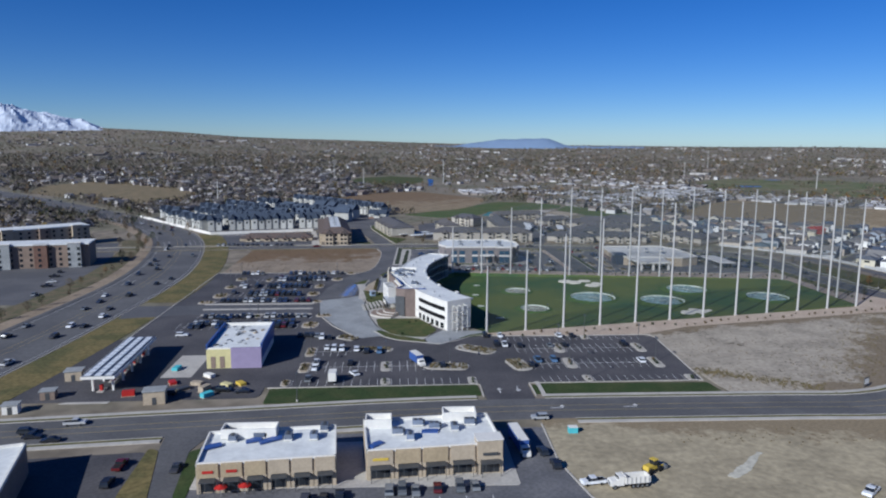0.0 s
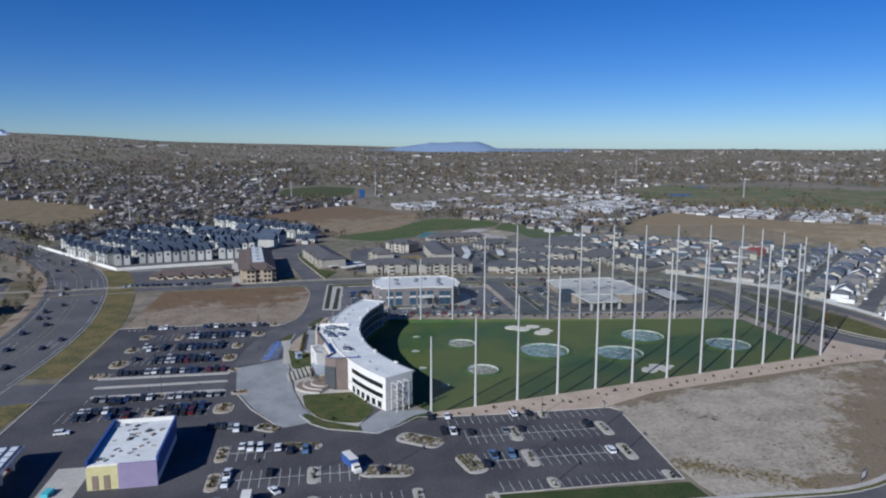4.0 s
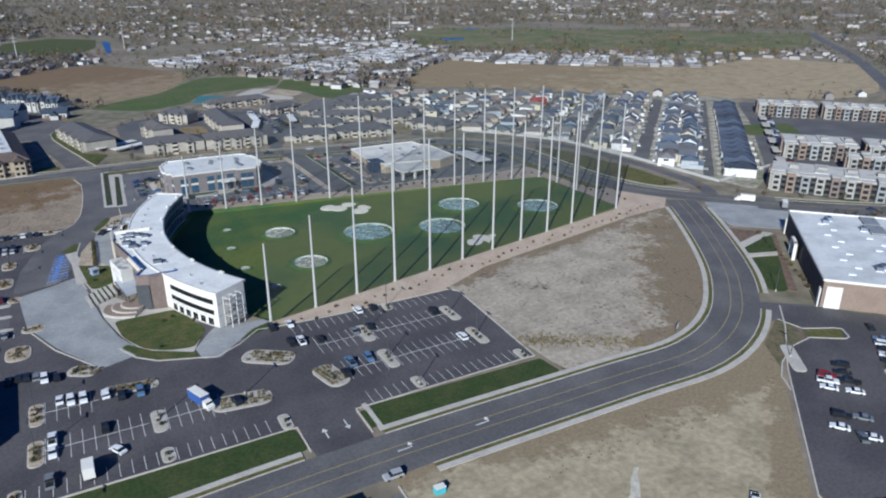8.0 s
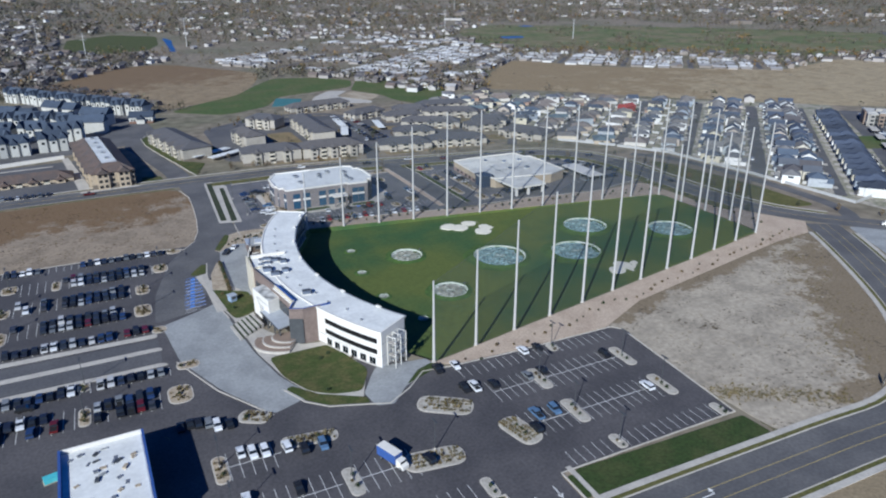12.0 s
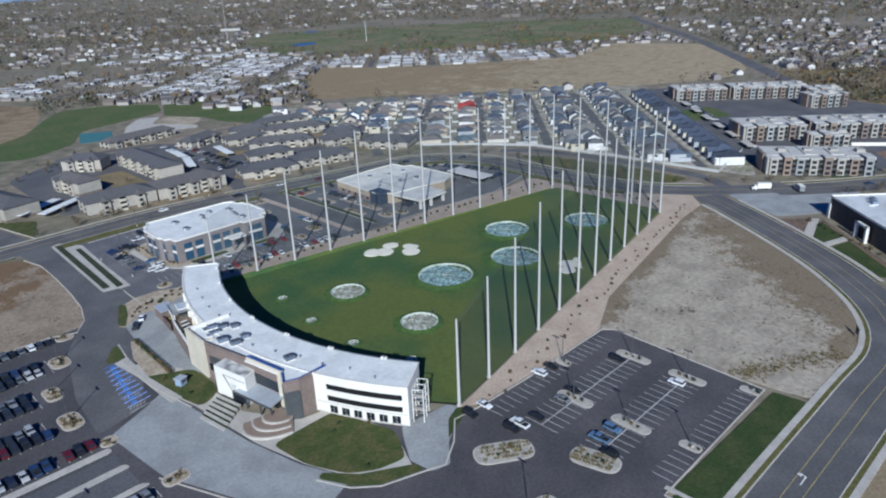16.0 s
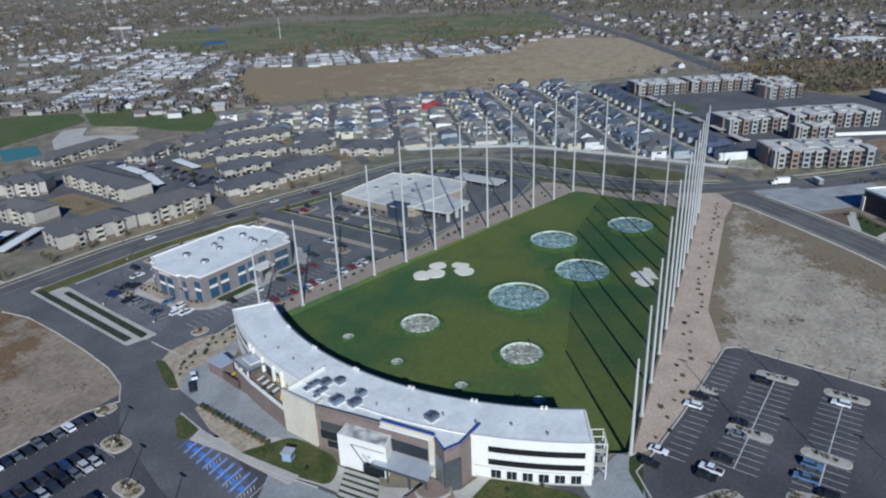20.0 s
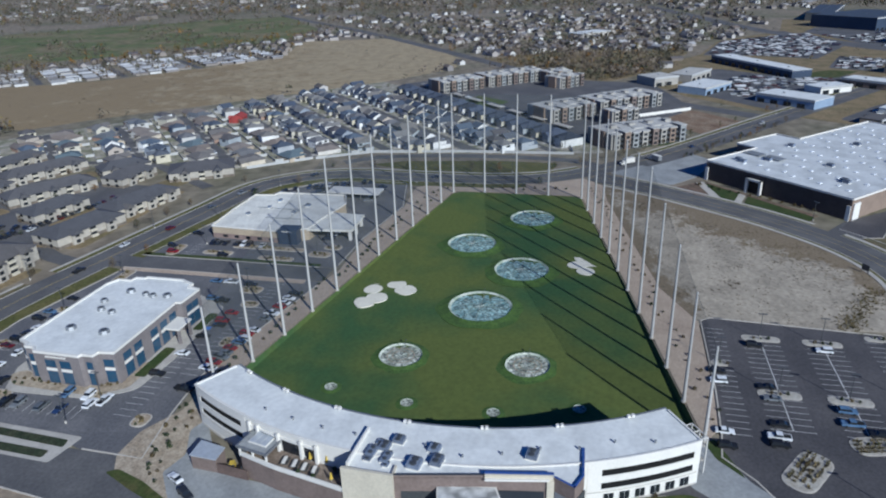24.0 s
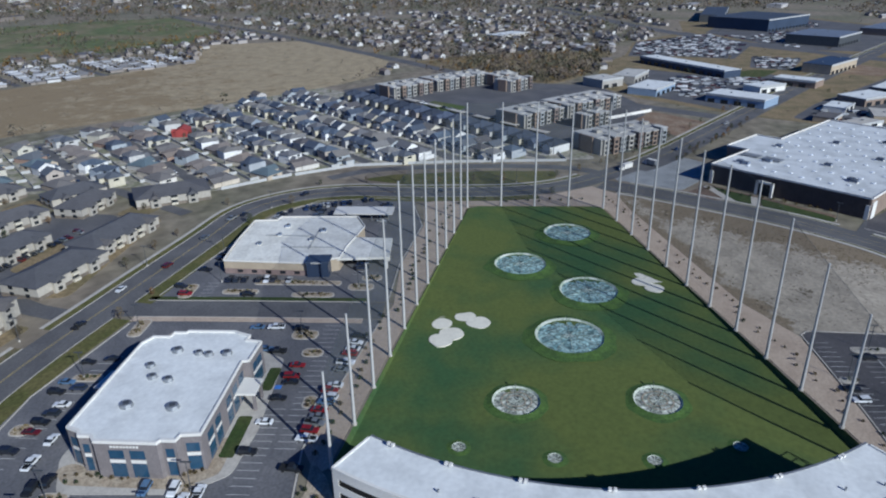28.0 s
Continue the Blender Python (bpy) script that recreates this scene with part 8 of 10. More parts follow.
for k, (a, b) in enumerate((((-265, 726), (-157, 585)), ((-157, 585), (-74, 608)))):
    wall_run("panel", a, b, 0.5, 0, 2.4, STUCCO, "", wallt, (-205, 650))

# ---- townhouse rows ----
TOWNW = mat("cream_siding", (0.46, 0.455, 0.42), 0.85, var=0.08, grain=0.8, patch=4, rand=0.12)


def town_gable():
    """A projecting front with a pointed top."""
    bm = prism_bm([(-2.2, -0.9), (2.2, -0.9), (2.2, 0.9), (-2.2, 0.9)], 0, 9.6)
    for y in (-0.9, 0.9):
        bm.faces.new([bm.verts.new(p) for p in ((-2.2, y, 9.6), (2.2, y, 9.6), (0, y, 14.0))])
    return bm


def townhouse(x, y, n, rz):
    e = thing("townhouse_row", x, y, 0, rz, "row of white townhouses with steep blue-grey gabled roofs", "townhouse", "townhouse rows")
    w = n * 6.2
    part("wall", box_bm(-w / 2, w / 2, -5, 5, 0, 9.0), TOWNW, e)
    bm = bmesh.new()
    gable_roof(bm, w, 11, 8.9, 14.0, 0.4)
    part("roof", bm, SLATE, e)
    win = gab = gw = None
    for i in range(n):
        cx = -w / 2 + 6.2 * (i + 0.5)
        for s in (-1,):
            if gw is None:
                gw = part("gable_wall", town_gable(), TOWNW, e)
                bm = bmesh.new()
                gable_roof(bm, 6.4, 4.4, 9.5, 14.1, 0.35)
                gab = part("gable_roof", bm, SLATE, e)
                win = part("window", box_bm(-0.9, 0.9, -0.05, 0.05, 0, 1.6), DARKG, e)
            else:
                gw, gab, win = again(gw, e), again(gab, e), again(win, e)
            gw.location = (cx, s * 5.4, 0)
            gw.scale = gab.scale = (1, 1, (1.0, 0.84, 0.93)[i % 3])
            gab.location, gab.rotation_euler = (cx, s * 3.2, 0), (0, 0, math.pi / 2)
            win.location = (cx, s * 6.33, 5.6)


for i, (x, y, n, rz) in enumerate(((-205, 665, 6, -52), (-180, 632, 5, -52), (-150, 622, 5, 14), (-120, 630, 4, 14), (-185, 690, 6, -52), (-160, 660, 5, -52), (-128, 655, 6, 16), (-92, 636, 6, 4), (-165, 715, 6, -50),
                                   (-138, 690, 5, -50), (-105, 684, 6, -20), (-74, 668, 4, -6), (-58, 690, 4, 160), (-84, 716, 5, 146), (-52, 722, 4, 140), (-110, 750, 5, 138), (-78, 764, 5, 134), (-140, 640, 5, 6), (-150, 668, 5, 0), (-150, 748, 6, -50), (-112, 732, 6, -46), (-80, 712, 5, -46), (-225, 705, 5, -52), (-195, 740, 5, -52), (-175, 775, 5, -48),
                                   (-112, 862, 6, -50), (-84, 826, 7, -50), (-55, 791, 7, -50), (-27, 757, 6, -50), (-148, 812, 5, -46))):
    if n > 4:
        a, half = radians(rz), n // 2
        for s, k in ((-1, half), (1, n - half)):
            d = s * ((n - k) * 3.1 + 2.2)
            townhouse(x + d * math.cos(a), y + d * math.sin(a) + s * 1.5, k, rz + rnd.uniform(-3, 3))
    else:
        townhouse(x, y, n, rz)

ch = thing("clubhouse", -19, 716, 0, -14, "small clubhouse with grey gabled roof and brick base", "clubhouse")
part("wall", box_bm(-9, 9, -6, 6, 0, 5), TOWNW, ch)
part("brick_base", box_bm(-9.06, 9.06, -6.06, 6.06, 0, 1.8), BRICKM, ch, "red-brown brick base")
bm = bmesh.new()
gable_roof(bm, 18, 12, 4.9, 9.0, 0.6)
part("roof", bm, SLATE, ch)
part("porch", box_bm(-3, 3, -8.4, -6, 0, 4.2), TOWNW, ch)
bm = bmesh.new()
gable_roof(bm, 6, 6, 4.1, 6.8, 0.4)
pr = part("porch_roof", bm, SLATE, ch)
pr.location, pr.rotation_euler = (0, -6.4, 0), (0, 0, math.pi / 2)
for k in (-7, -5, 5, 7):
    part("window", box_bm(k - 0.6, k + 0.6, -6.12, -6.06, 2.0, 3.6), DARKG, ch)

# ---- detached houses ----
HU, HW = Vector((0.735, 0.678)), Vector((-0.678, 0.735))
HOUSES = {}


def add_hip(bm, cx, cy, w, d, z0, z1, over=0.45):
    """A closed hipped roof over a rectangle, its ridge along the longer side."""
    w, d = w / 2 + over, d / 2 + over
    r = max(0.3, w - d) if w >= d else 0.0
    q = max(0.3, d - w) if d > w else 0.0
    v = [bm.verts.new((cx + a, cy + b, z)) for a, b, z in ((-w, -d, z0), (w, -d, z0), (w, d, z0), (-w, d, z0), (-r, -q, z1), (r, q, z1))]
    for f in (((0, 1, 5, 4), (1, 2, 5), (2, 3, 4, 5), (3, 0, 4)) if w >= d else ((0, 1, 4), (1, 2, 5, 4), (2, 3, 5), (3, 0, 4, 5))) + ((3, 2, 1, 0),):
        bm.faces.new([v[i] for i in f])


def add_gable(bm, cx, cy, w, d, z0, z1, turn=False, over=0.4, t=0.14):
    """Two roof slabs; the ridge runs along x, or along y with turn."""
    ax, ay = (d / 2 + over, w / 2 + over) if turn else (w / 2 + over, d / 2 + over)
    for sgn in (-1, 1):
        pts = [((-y if turn else x) + cx, (x if turn else y) + cy, z) for x, y, z in ((-ax, sgn * ay, z0), (ax, sgn * ay, z0), (ax, 0, z1), (-ax, 0, z1))]
        lo, hi = [bm.verts.new(p) for p in pts], [bm.verts.new((p[0], p[1], p[2] + t)) for p in pts]
        bm.faces.new(hi), bm.faces.new(lo[::-1])
        for k in range(4):
            bm.faces.new((lo[k], lo[(k + 1) % 4], hi[(k + 1) % 4], hi[k]))


def gable_ends(bm, cx, cy, w, d, h, top, turn=False):
    for sgn in (-1, 1):
        pts = ((sgn * w / 2, -d / 2, h), (sgn * w / 2, d / 2, h), (sgn * w / 2, 0, top)) if not turn else ((-w / 2, sgn * d / 2, h), (w / 2, sgn * d / 2, h), (0, sgn * d / 2, top))
        bm.faces.new([bm.verts.new((cx + a, cy + b, z)) for a, b, z in pts])


# main block: width, depth, eaves, roof rise, roof form; wing: offset, width, length, eaves, rise, form; label; wall; roof
HOUSE_KINDS = (
    ((10.5, 9.6, 5.2, 2.2, "hip"), (-2.2, 5.6, 3.2, 2.9, 1.8, "gable"), "two-storey house with hipped dark roof and front garage", HWALL, HROOF),
    ((9.6, 9.4, 5.2, 2.5, "gable"), (1.8, 5.8, 4.2, 2.8, 1.5, "hip"), "two-storey house with dark gabled roof and low garage wing", HWALL, HROOF),
    ((11.4, 8.8, 5.3, 2.0, "hip"), (-2.6, 5.2, 3.0, 5.0, 1.6, "gable"), "two-storey house with hipped roof and gabled front", HWALL, HROOF),
    ((8.8, 11.4, 5.3, 2.5, "turn"), (1.4, 5.6, 2.2, 2.7, 1.0, "hip"), "narrow two-storey house with its gable to the street", HWALL, HROOF),
    ((15.0, 10.8, 2.9, 2.4, "hip"), (3.6, 6.6, 4.4, 2.7, 1.8, "gable"), "low single-storey house with a broad grey-brown roof", TANW, BROWNR),
    ((12.0, 9.0, 4.4, 2.2, "gable"), (2.2, 5.4, 2.6, 3.6, 1.6, "gable"), "red house with a dull red gabled roof", REDH, REDH),
    ((12.6, 14.5, 5.2, 3.2, "hip"), (2.4, 6.0, 3.0, 5.0, 2.0, "gable"), "two-storey house with a large dark blue roof", HWALL, NAVYR),
)


def house(kind, x, y, rz):
    m = pose(x, y, 0, 0, 0, rz)
    if kind in HOUSES:
        return copy_thing(HOUSES[kind], m)
    (w, d, h, up, form), (gx, gw, gl, gh, gup, gform), label, wall, roof = HOUSE_KINDS[kind]
    e = thing("house", 0, 0, 0, 0, label, "house", "houses")
    gy = -d / 2 - gl / 2
    bm = box_bm(-w / 2, w / 2, -d / 2, d / 2, 0, h)
    add_box(bm, gx - gw / 2, gx + gw / 2, -d / 2 - gl, -d / 2, 0, gh)
    if form != "hip":
        gable_ends(bm, 0, 0, w, d, h, h + up - 0.1, form == "turn")
    if gform == "gable":
        gable_ends(bm, gx, gy, gw, gl, gh, gh + gup - 0.1, True)
    part("wall", bm, wall, e)
    bm = bmesh.new()
    if form == "hip":
        add_hip(bm, 0, 0, w, d, h - 0.1, h + up)
    else:
        add_gable(bm, 0, 0, w, d, h - 0.25, h + up, form == "turn")
    if gform == "hip":
        add_hip(bm, gx, gy + 0.4, gw, gl + 0.8, gh - 0.1, gh + gup)
    else:
        add_gable(bm, gx, gy + d / 5, gw, gl + d / 2.5, gh - 0.2, gh + gup, True)
    side = -1 if gx > 0 else 1
    add_box(bm, side * w / 2 - side * 4.4, side * w / 2, -d / 2 - 1.7, -d / 2 + 0.1, 2.5, 2.68)
    part("roof", bm, roof, e)
    part("garage_door", box_bm(gx - 2.1, gx + 2.1, -d / 2 - gl - 0.06, -d / 2 - gl, 0, 2.2), VINYL, e)
    part("driveway", box_bm(gx - 2.6, gx + 2.6, -d / 2 - gl - 3.2, -d / 2 - gl, -0.05, 0.12), CONC, e)
    wz = min(3.4, h - 1.9)
    part("window", box_bm(side * w / 4 - 1.1, side * w / 4 + 1.1, -d / 2 - 0.06, -d / 2 + 0.02, wz, wz + 1.3), DARKG, e)
    for sx in (side,):
        part("window", box_bm(sx * w / 2 - 0.04, sx * w / 2 + 0.04, -1.6, 1.4, wz, wz + 1.2), DARKG, e)
    e.matrix_basis = m
    HOUSES[kind] = e
    return e


HPOLY = [(312, 302), (303, 385), (296, 445), (276, 476), (250, 512), (258, 560), (236, 645), (226, 692), (292, 728), (385, 642), (540, 508), (556, 520), (470, 440), (362, 332)]
ang = math.degrees(math.atan2(HU.y, HU.x))
rnd = random.Random(21)


def at(u, v):
    """A spot u along the streets and v across them."""
    return HU * u + HW * v


def row(v, kinds, step, turn, lo=380, hi=900, wild=3.0, lift=0.0):
    u = lo + rnd.uniform(0, step)
    while u < hi:
        p = at(u, v + rnd.uniform(-1.5, 1.5))
        if inside(p.x, p.y, HPOLY) and (p - Vector((371, 580))).length > 11:
            house(rnd.choice(kinds), p.x, p.y, ang + turn + rnd.uniform(-wild, wild) + (90 * rnd.choice((-1, 1)) if rnd.random() < 0.2 else 0))
        u += step + rnd.uniform(-0.8, 1.6)


for v, kinds, step_u, turn, wild in ((44, (0, 1, 3), 12.2, 0, 2), (56, (0, 1, 3), 12.2, 180, 2), (88, (0, 1, 2, 3), 12.8, 0, 3), (101, (0, 1, 2, 3), 12.8, 180, 3), (129, (0, 2, 1), 14.5, 4, 8), (150, (0, 2, 4), 15.5, 186, 9), (176, (1, 2, 4, 4), 16.5, 10, 14), (198, (2, 4, 4), 17, 195, 16),
                                     (224, (0, 4, 4), 17.5, 18, 18), (246, (2, 4, 4), 17.5, 200, 18), (272, (1, 4, 4), 18, 20, 18), (295, (0, 4, 4), 18, 200, 18), (321, (0, 4), 18, 20, 16), (343, (2, 4), 18, 200, 16), (370, (0, 4), 18, 20, 16)):
    row(v, kinds, step_u, turn, wild=wild)
house(5, 371, 580, ang + 150)
for k in range(18):                              # one long row of dark-roofed houses behind the alley
    p = at(461 + 13.6 * k, 13.5 + rnd.uniform(-0.4, 0.4))
    house(6, p.x, p.y, ang + 180 + rnd.uniform(-1, 1))
slab("house_lots", [(310, 298), (300, 385), (293, 448), (274, 478), (246, 514), (254, 560), (232, 648), (224, 696), (292, 734), (390, 648), (560, 524), (474, 434), (365, 326)], 0.045, YARD, "small dry yards and drives between houses", "yard", 6)
for v, w in ((72.5, 9.5), (32, 6.0), (117, 7.0), (164, 7.5), (211, 7.5), (259, 7.5), (308, 7.5), (357, 7.0)):
    run = [at(u, v) for u in range(380, 900, 6)]
    run = [p for p in run if inside(p.x, p.y, HPOLY)]
    if len(run) > 3:
        road("street", run, w, ROADM, "narrow residential street between houses", 0.10)
        for q in run[2::4]:
            if rnd.random() < 0.55:
                any_car(q.x + HW.x * w * 0.36, q.y + HW.y * w * 0.36, ang, 0.11)
for v, u0, u1 in ((1.5, 460, 700), (50, 470, 700), (94.5, 470, 730), (139.5, 470, 740), (187, 470, 720), (235, 500, 720), (283, 520, 700)):
    ya = [at(u, v) for u in range(u0, u1, 9)]
    ya = [p for p in ya if inside(p.x, p.y, HPOLY)]
    if len(ya) > 2:
        yf = thing("yard_fence", ya[0].x, ya[0].y, 0, ang, "white vinyl fence between back yards", "fence", "yard fences")
        pan = None
        for k in range(len(ya) - 1):
            pan = part("panel", box_bm(0.1, 8.9, -0.07, 0.07, 0, 1.7), VINYL, yf) if pan is None else again(pan, yf)
            pan.location = (9 * k, 0, 0)
            if k % 2 == 0:
                o = again(pan, yf)
                o.location, o.rotation_euler, o.scale = (9 * k, 0, 0), (0, 0, math.pi / 2 * (1 if k % 4 or v < 5 else -1)), (0.6, 1, 1)
fence = thing("white_fence", 300, 380, 0, 0, "long white vinyl fence along the house lots", "fence")
for a, b in (((305, 318), (302, 385)), ((302, 385), (294, 445)), ((294, 445), (275, 476)), ((306, 318), (362, 328)), ((275, 478), (249, 510))):
    wall_run("panel", a, b, 0.15, 0, 1.6, VINYL, "", fence, (300, 380))
    a, b = Vector(a), Vector(b)
    for i in range(int((b - a).length / 8) + 1):
        p = a + (b - a).normalized() * 8 * i
        part("post", box_bm(p.x - 300.12, p.x - 299.88, p.y - 380.12, p.y - 379.88, 0, 1.75), VINYL, fence)

# ---- flat-roofed apartment blocks ----


def flat_block(x, y, w, d, rz):
    e = thing("flat_block", x, y, 0, rz, "three-storey flat-roofed apartment block with brown and cream bays", "apartment block", "flat-roofed blocks")
    h = 9.4
    part("wall", box_bm(-w / 2, w / 2, -d / 2, d / 2, 0, h), FLATW, e)
    part("roof", box_bm(-w / 2 - 0.2, w / 2 + 0.2, -d / 2 - 0.2, d / 2 + 0.2, h, h + 0.5), FLATR, e)
    n = max(3, round(w / 6.6))
    p = w / n
    balc = win = rec = None
    for i in range(n):
        c = -w / 2 + (i + 0.5) * p
        out, hi = (2.6, h + 1.5) if i % 3 == 1 else (1.5, h + 0.3)
        part("bay", box_bm(c - p * 0.30, c + p * 0.30, -d / 2 - out, -d / 2, 0, hi), (FLATW, BROWNB, PLAZA, FLATW, TAUPE)[i % 5], e)
        part("bay_roof", box_bm(c - p * 0.36, c + p * 0.36, -d / 2 - out - 0.3, -d / 2 + 4.0 + (i % 2) * 3, hi, hi + 0.3), FLATR, e)
        for f in range(3):
            if win is None:
                win = part("window", box_bm(-1.2, 1.2, -0.05, 0.05, 0, 1.7), DARKG, e)
                # flat black plate on the wall, giving the shade of a recessed balcony
                rec = part("recess", box_bm(-p * 0.18, p * 0.18, -0.05, 0.05, 0, 2.4), BLACKM, e, "black plate painted as the shade of a balcony recess")
                balc = part("balcony", box_bm(-p * 0.19, p * 0.19, -0.7, 0.7, 0, 1.0), DGREY, e, "dark metal balcony rail")
            else:
                win, rec, balc = again(win, e), again(rec, e), again(balc, e)
            win.location = (c, -d / 2 - out - 0.04, 0.9 + 3.0 * f)
            rec.location = (c + p / 2 if i < n - 1 else c + p * 0.42, -d / 2 - 0.05, 0.35 + 3.0 * f)
            balc.location = (c + p / 2 if i < n - 1 else c + p * 0.42, -d / 2 - 0.6, 0.2 + 3.0 * f)
        if i % 3 != 1:
            part("roof_field", box_bm(c - p * 0.47, c + p * 0.47, -d / 2 + 4 + 2 * (i % 2), d / 2 - 1.5 - 2 * (i % 3), h + 0.5, h + 0.9 + 0.3 * (i % 2)), FLATR, e)
        if i % 2:
            part("roof_box", box_bm(c - 2.0, c + 2.4, 0, 4.5, h + 0.4, h + 2.3), FLATW, e)
    for s in (-1, 1):
        part("end_bay", box_bm(min(s * w / 2, s * (w / 2 + 1.2)), max(s * w / 2, s * (w / 2 + 1.2)), -d * 0.25, d * 0.2, 0, h + 0.8), BROWNB if s < 0 else TAUPE, e)


BLOCKS = ((344, 280, 56, 27, -56), (412, 333, 42, 29, -47), (452, 290, 62, 29, -49), (398, 290, 24, 12, -50), (523, 438, 44, 28, -46), (564, 394, 64, 28, -48), (545, 340, 30, 20, -40), (572, 350, 26, 20, -48))
for a in BLOCKS:
    flat_block(*a)
slab("block_yard", [(320, 300), (365, 335), (470, 430), (540, 500), (600, 440), (560, 260), (480, 240), (425, 244), (350, 250), (325, 275)], 0.05, ASPH, "asphalt yards between flat-roofed blocks", "yard", 8)
slab("block_lawn", [(425, 395), (465, 380), (490, 410), (450, 425)], 0.10, GREENF, "green lawn between flat-roofed blocks", "lawn", 4)
slab("block_lawn", [(318, 298), (338, 252), (346, 250), (328, 300)], 0.11, LAWN, "narrow green strip along the blocks", "lawn", 2)
for k in range(44):
    p = Vector((372, 328)).lerp(Vector((528, 468)), k / 43)
    if k % 7 != 3:
        any_car(p.x + 3.4, p.y - 3.4, ang + 90, 0.1)
for k in range(8):
    p = Vector((372, 329)).lerp(Vector((526, 467)), k / 7)
    e = thing("carport", p.x, p.y, 0, ang, "flat dull brown carport roof on posts", "carport", "carports by the blocks")
    part("roof", box_bm(-8, 8, -2.6, 2.6, 2.5, 2.75), CONC, e)
    for s in (-7, 0, 7):
        part("post", box_bm(s - 0.1, s + 0.1, -0.1, 0.1, 0, 2.5), GREYM, e)
wallb = thing("boundary_wall", 428, 258, 0, 0, "long white wall beside a bare plot", "wall")
wall_run("panel", (410, 283), (444, 236), 0.3, 0, 2.2, STUCCO, "", wallb, (428, 258))

# ---- commercial sheds ----


def shed(x, y, w, d, h, rz, wall, roof, label):
    e = thing("commercial_shed", x, y, 0, rz, label, "shed", "commercial sheds")
    part("wall", box_bm(-w / 2, w / 2, -d / 2, d / 2, 0, h), wall, e)
    part("roof", box_bm(-w / 2 - 0.2, w / 2 + 0.2, -d / 2 - 0.2, d / 2 + 0.2, h, h + 0.35), roof, e)
    part("parapet", box_bm(-w / 2 - 0.3, w / 2 + 0.3, -d / 2 - 0.4, -d / 2, h - 1, h + 0.9), VINYL, e)
    for i in range(int(w / 11)):
        part("door", box_bm(-w / 2 + 2 + 11 * i, -w / 2 + 8 + 11 * i, -d / 2 - 0.5, -d / 2 - 0.4, 0, 3.4), DARKG, e)
        if i % 4 == 1:
            part("roof_vent", box_bm(-w / 2 + 3 + 11 * i, -w / 2 + 4.5 + 11 * i, 0, 1.5, h + 0.3, h + 1.1), GREYM, e)


for a in ((477, 156, 48, 28, 6.5, 228, PALEB, WROOF, "pale blue and white car service building"), (528, 217, 44, 26, 6, -35, PALEB, WROOF, "pale blue shed with bright white roof"), (653, 152, 122, 22, 7, 208.6, TARPBLUE, WROOF, "long dark blue shed with white roof"),
          (592, 223, 45, 22, 6.5, -29, FLATW, FLATR, "beige shed with pale roof"), (560, 255, 27, 25, 7.5, -53, FLATW, FLATR, "flat-roofed tan block with brown bays"), (644, 10, 68, 28, 9, -45, TANB, TARPBLUE, "tan hall with dark blue roof"),
          (1085, -78, 132, 100, 17, -47.6, TARPBLUE, DGREY, "very large dark blue warehouse"), (872, -85, 84, 66, 12, -43, DGREY, GREYM, "dark warehouse with grey roof"), (530, 118, 32, 18, 5.5, -60, STUCCO, WROOF, "white workshop with flat roof"), (557, 78, 38, 22, 6, 228, BROWNB, WROOF, "brown shed with white roof"),
          (411, 117, 20, 14, 4, -40, TANB, AROOF, "small low building with dark roof"), (391, 103, 26, 14, 4, -60, STUCCO, CONC, "small low white building with flat roof"), (416, 74, 30, 18, 4.5, -20, TANB, CONC, "small low tan building with flat roof"), (478, 56, 40, 24, 6, -60, BROWNB, WROOF, "low brown building with white roof"),
          (448, 92, 24, 16, 4, -40, STUCCO, WROOF, "small white building with flat roof"), (520, 10, 50, 24, 6, -45, DGREY, WROOF, "dark shed with white roof"), (440, 20, 46, 24, 5, -40, TANB, CONC, "low tan building with flat roof"), (600, -60, 60, 24, 6, -45, BROWNB, WROOF, "low brown shed with white roof"),
          (960, 330, 60, 30, 6, -40, CONC, WROOF, "grey school building with white roof"), (745, -190, 90, 40, 8, -45, TARPBLUE, GREYM, "long blue warehouse with grey roof"), (980, -230, 100, 50, 9, -45, BROWNB, GREYM, "long brown warehouse with grey roof"), (1250, -60, 190, 40, 12, -20, DGREY, DGREY, "very long dark freight shed")):
    shed(*a)

ks = thing("kiosk", -12.5, 343, 0.2, 20, "small blue-grey kiosk on the lawn", "kiosk")
part("wall", box_bm(-1.2, 1.2, -1.2, 1.2, 0, 2.3), PALEB, ks)
part("roof", box_bm(-1.5, 1.5, -1.5, 1.5, 2.3, 2.5), CANOPYM, ks)
part("hatch", box_bm(-0.8, 0.8, -1.26, -1.2, 1.0, 1.9), DGREY, ks)

# ---- lamps, signs, shrubs, trees ----
LAMP = []


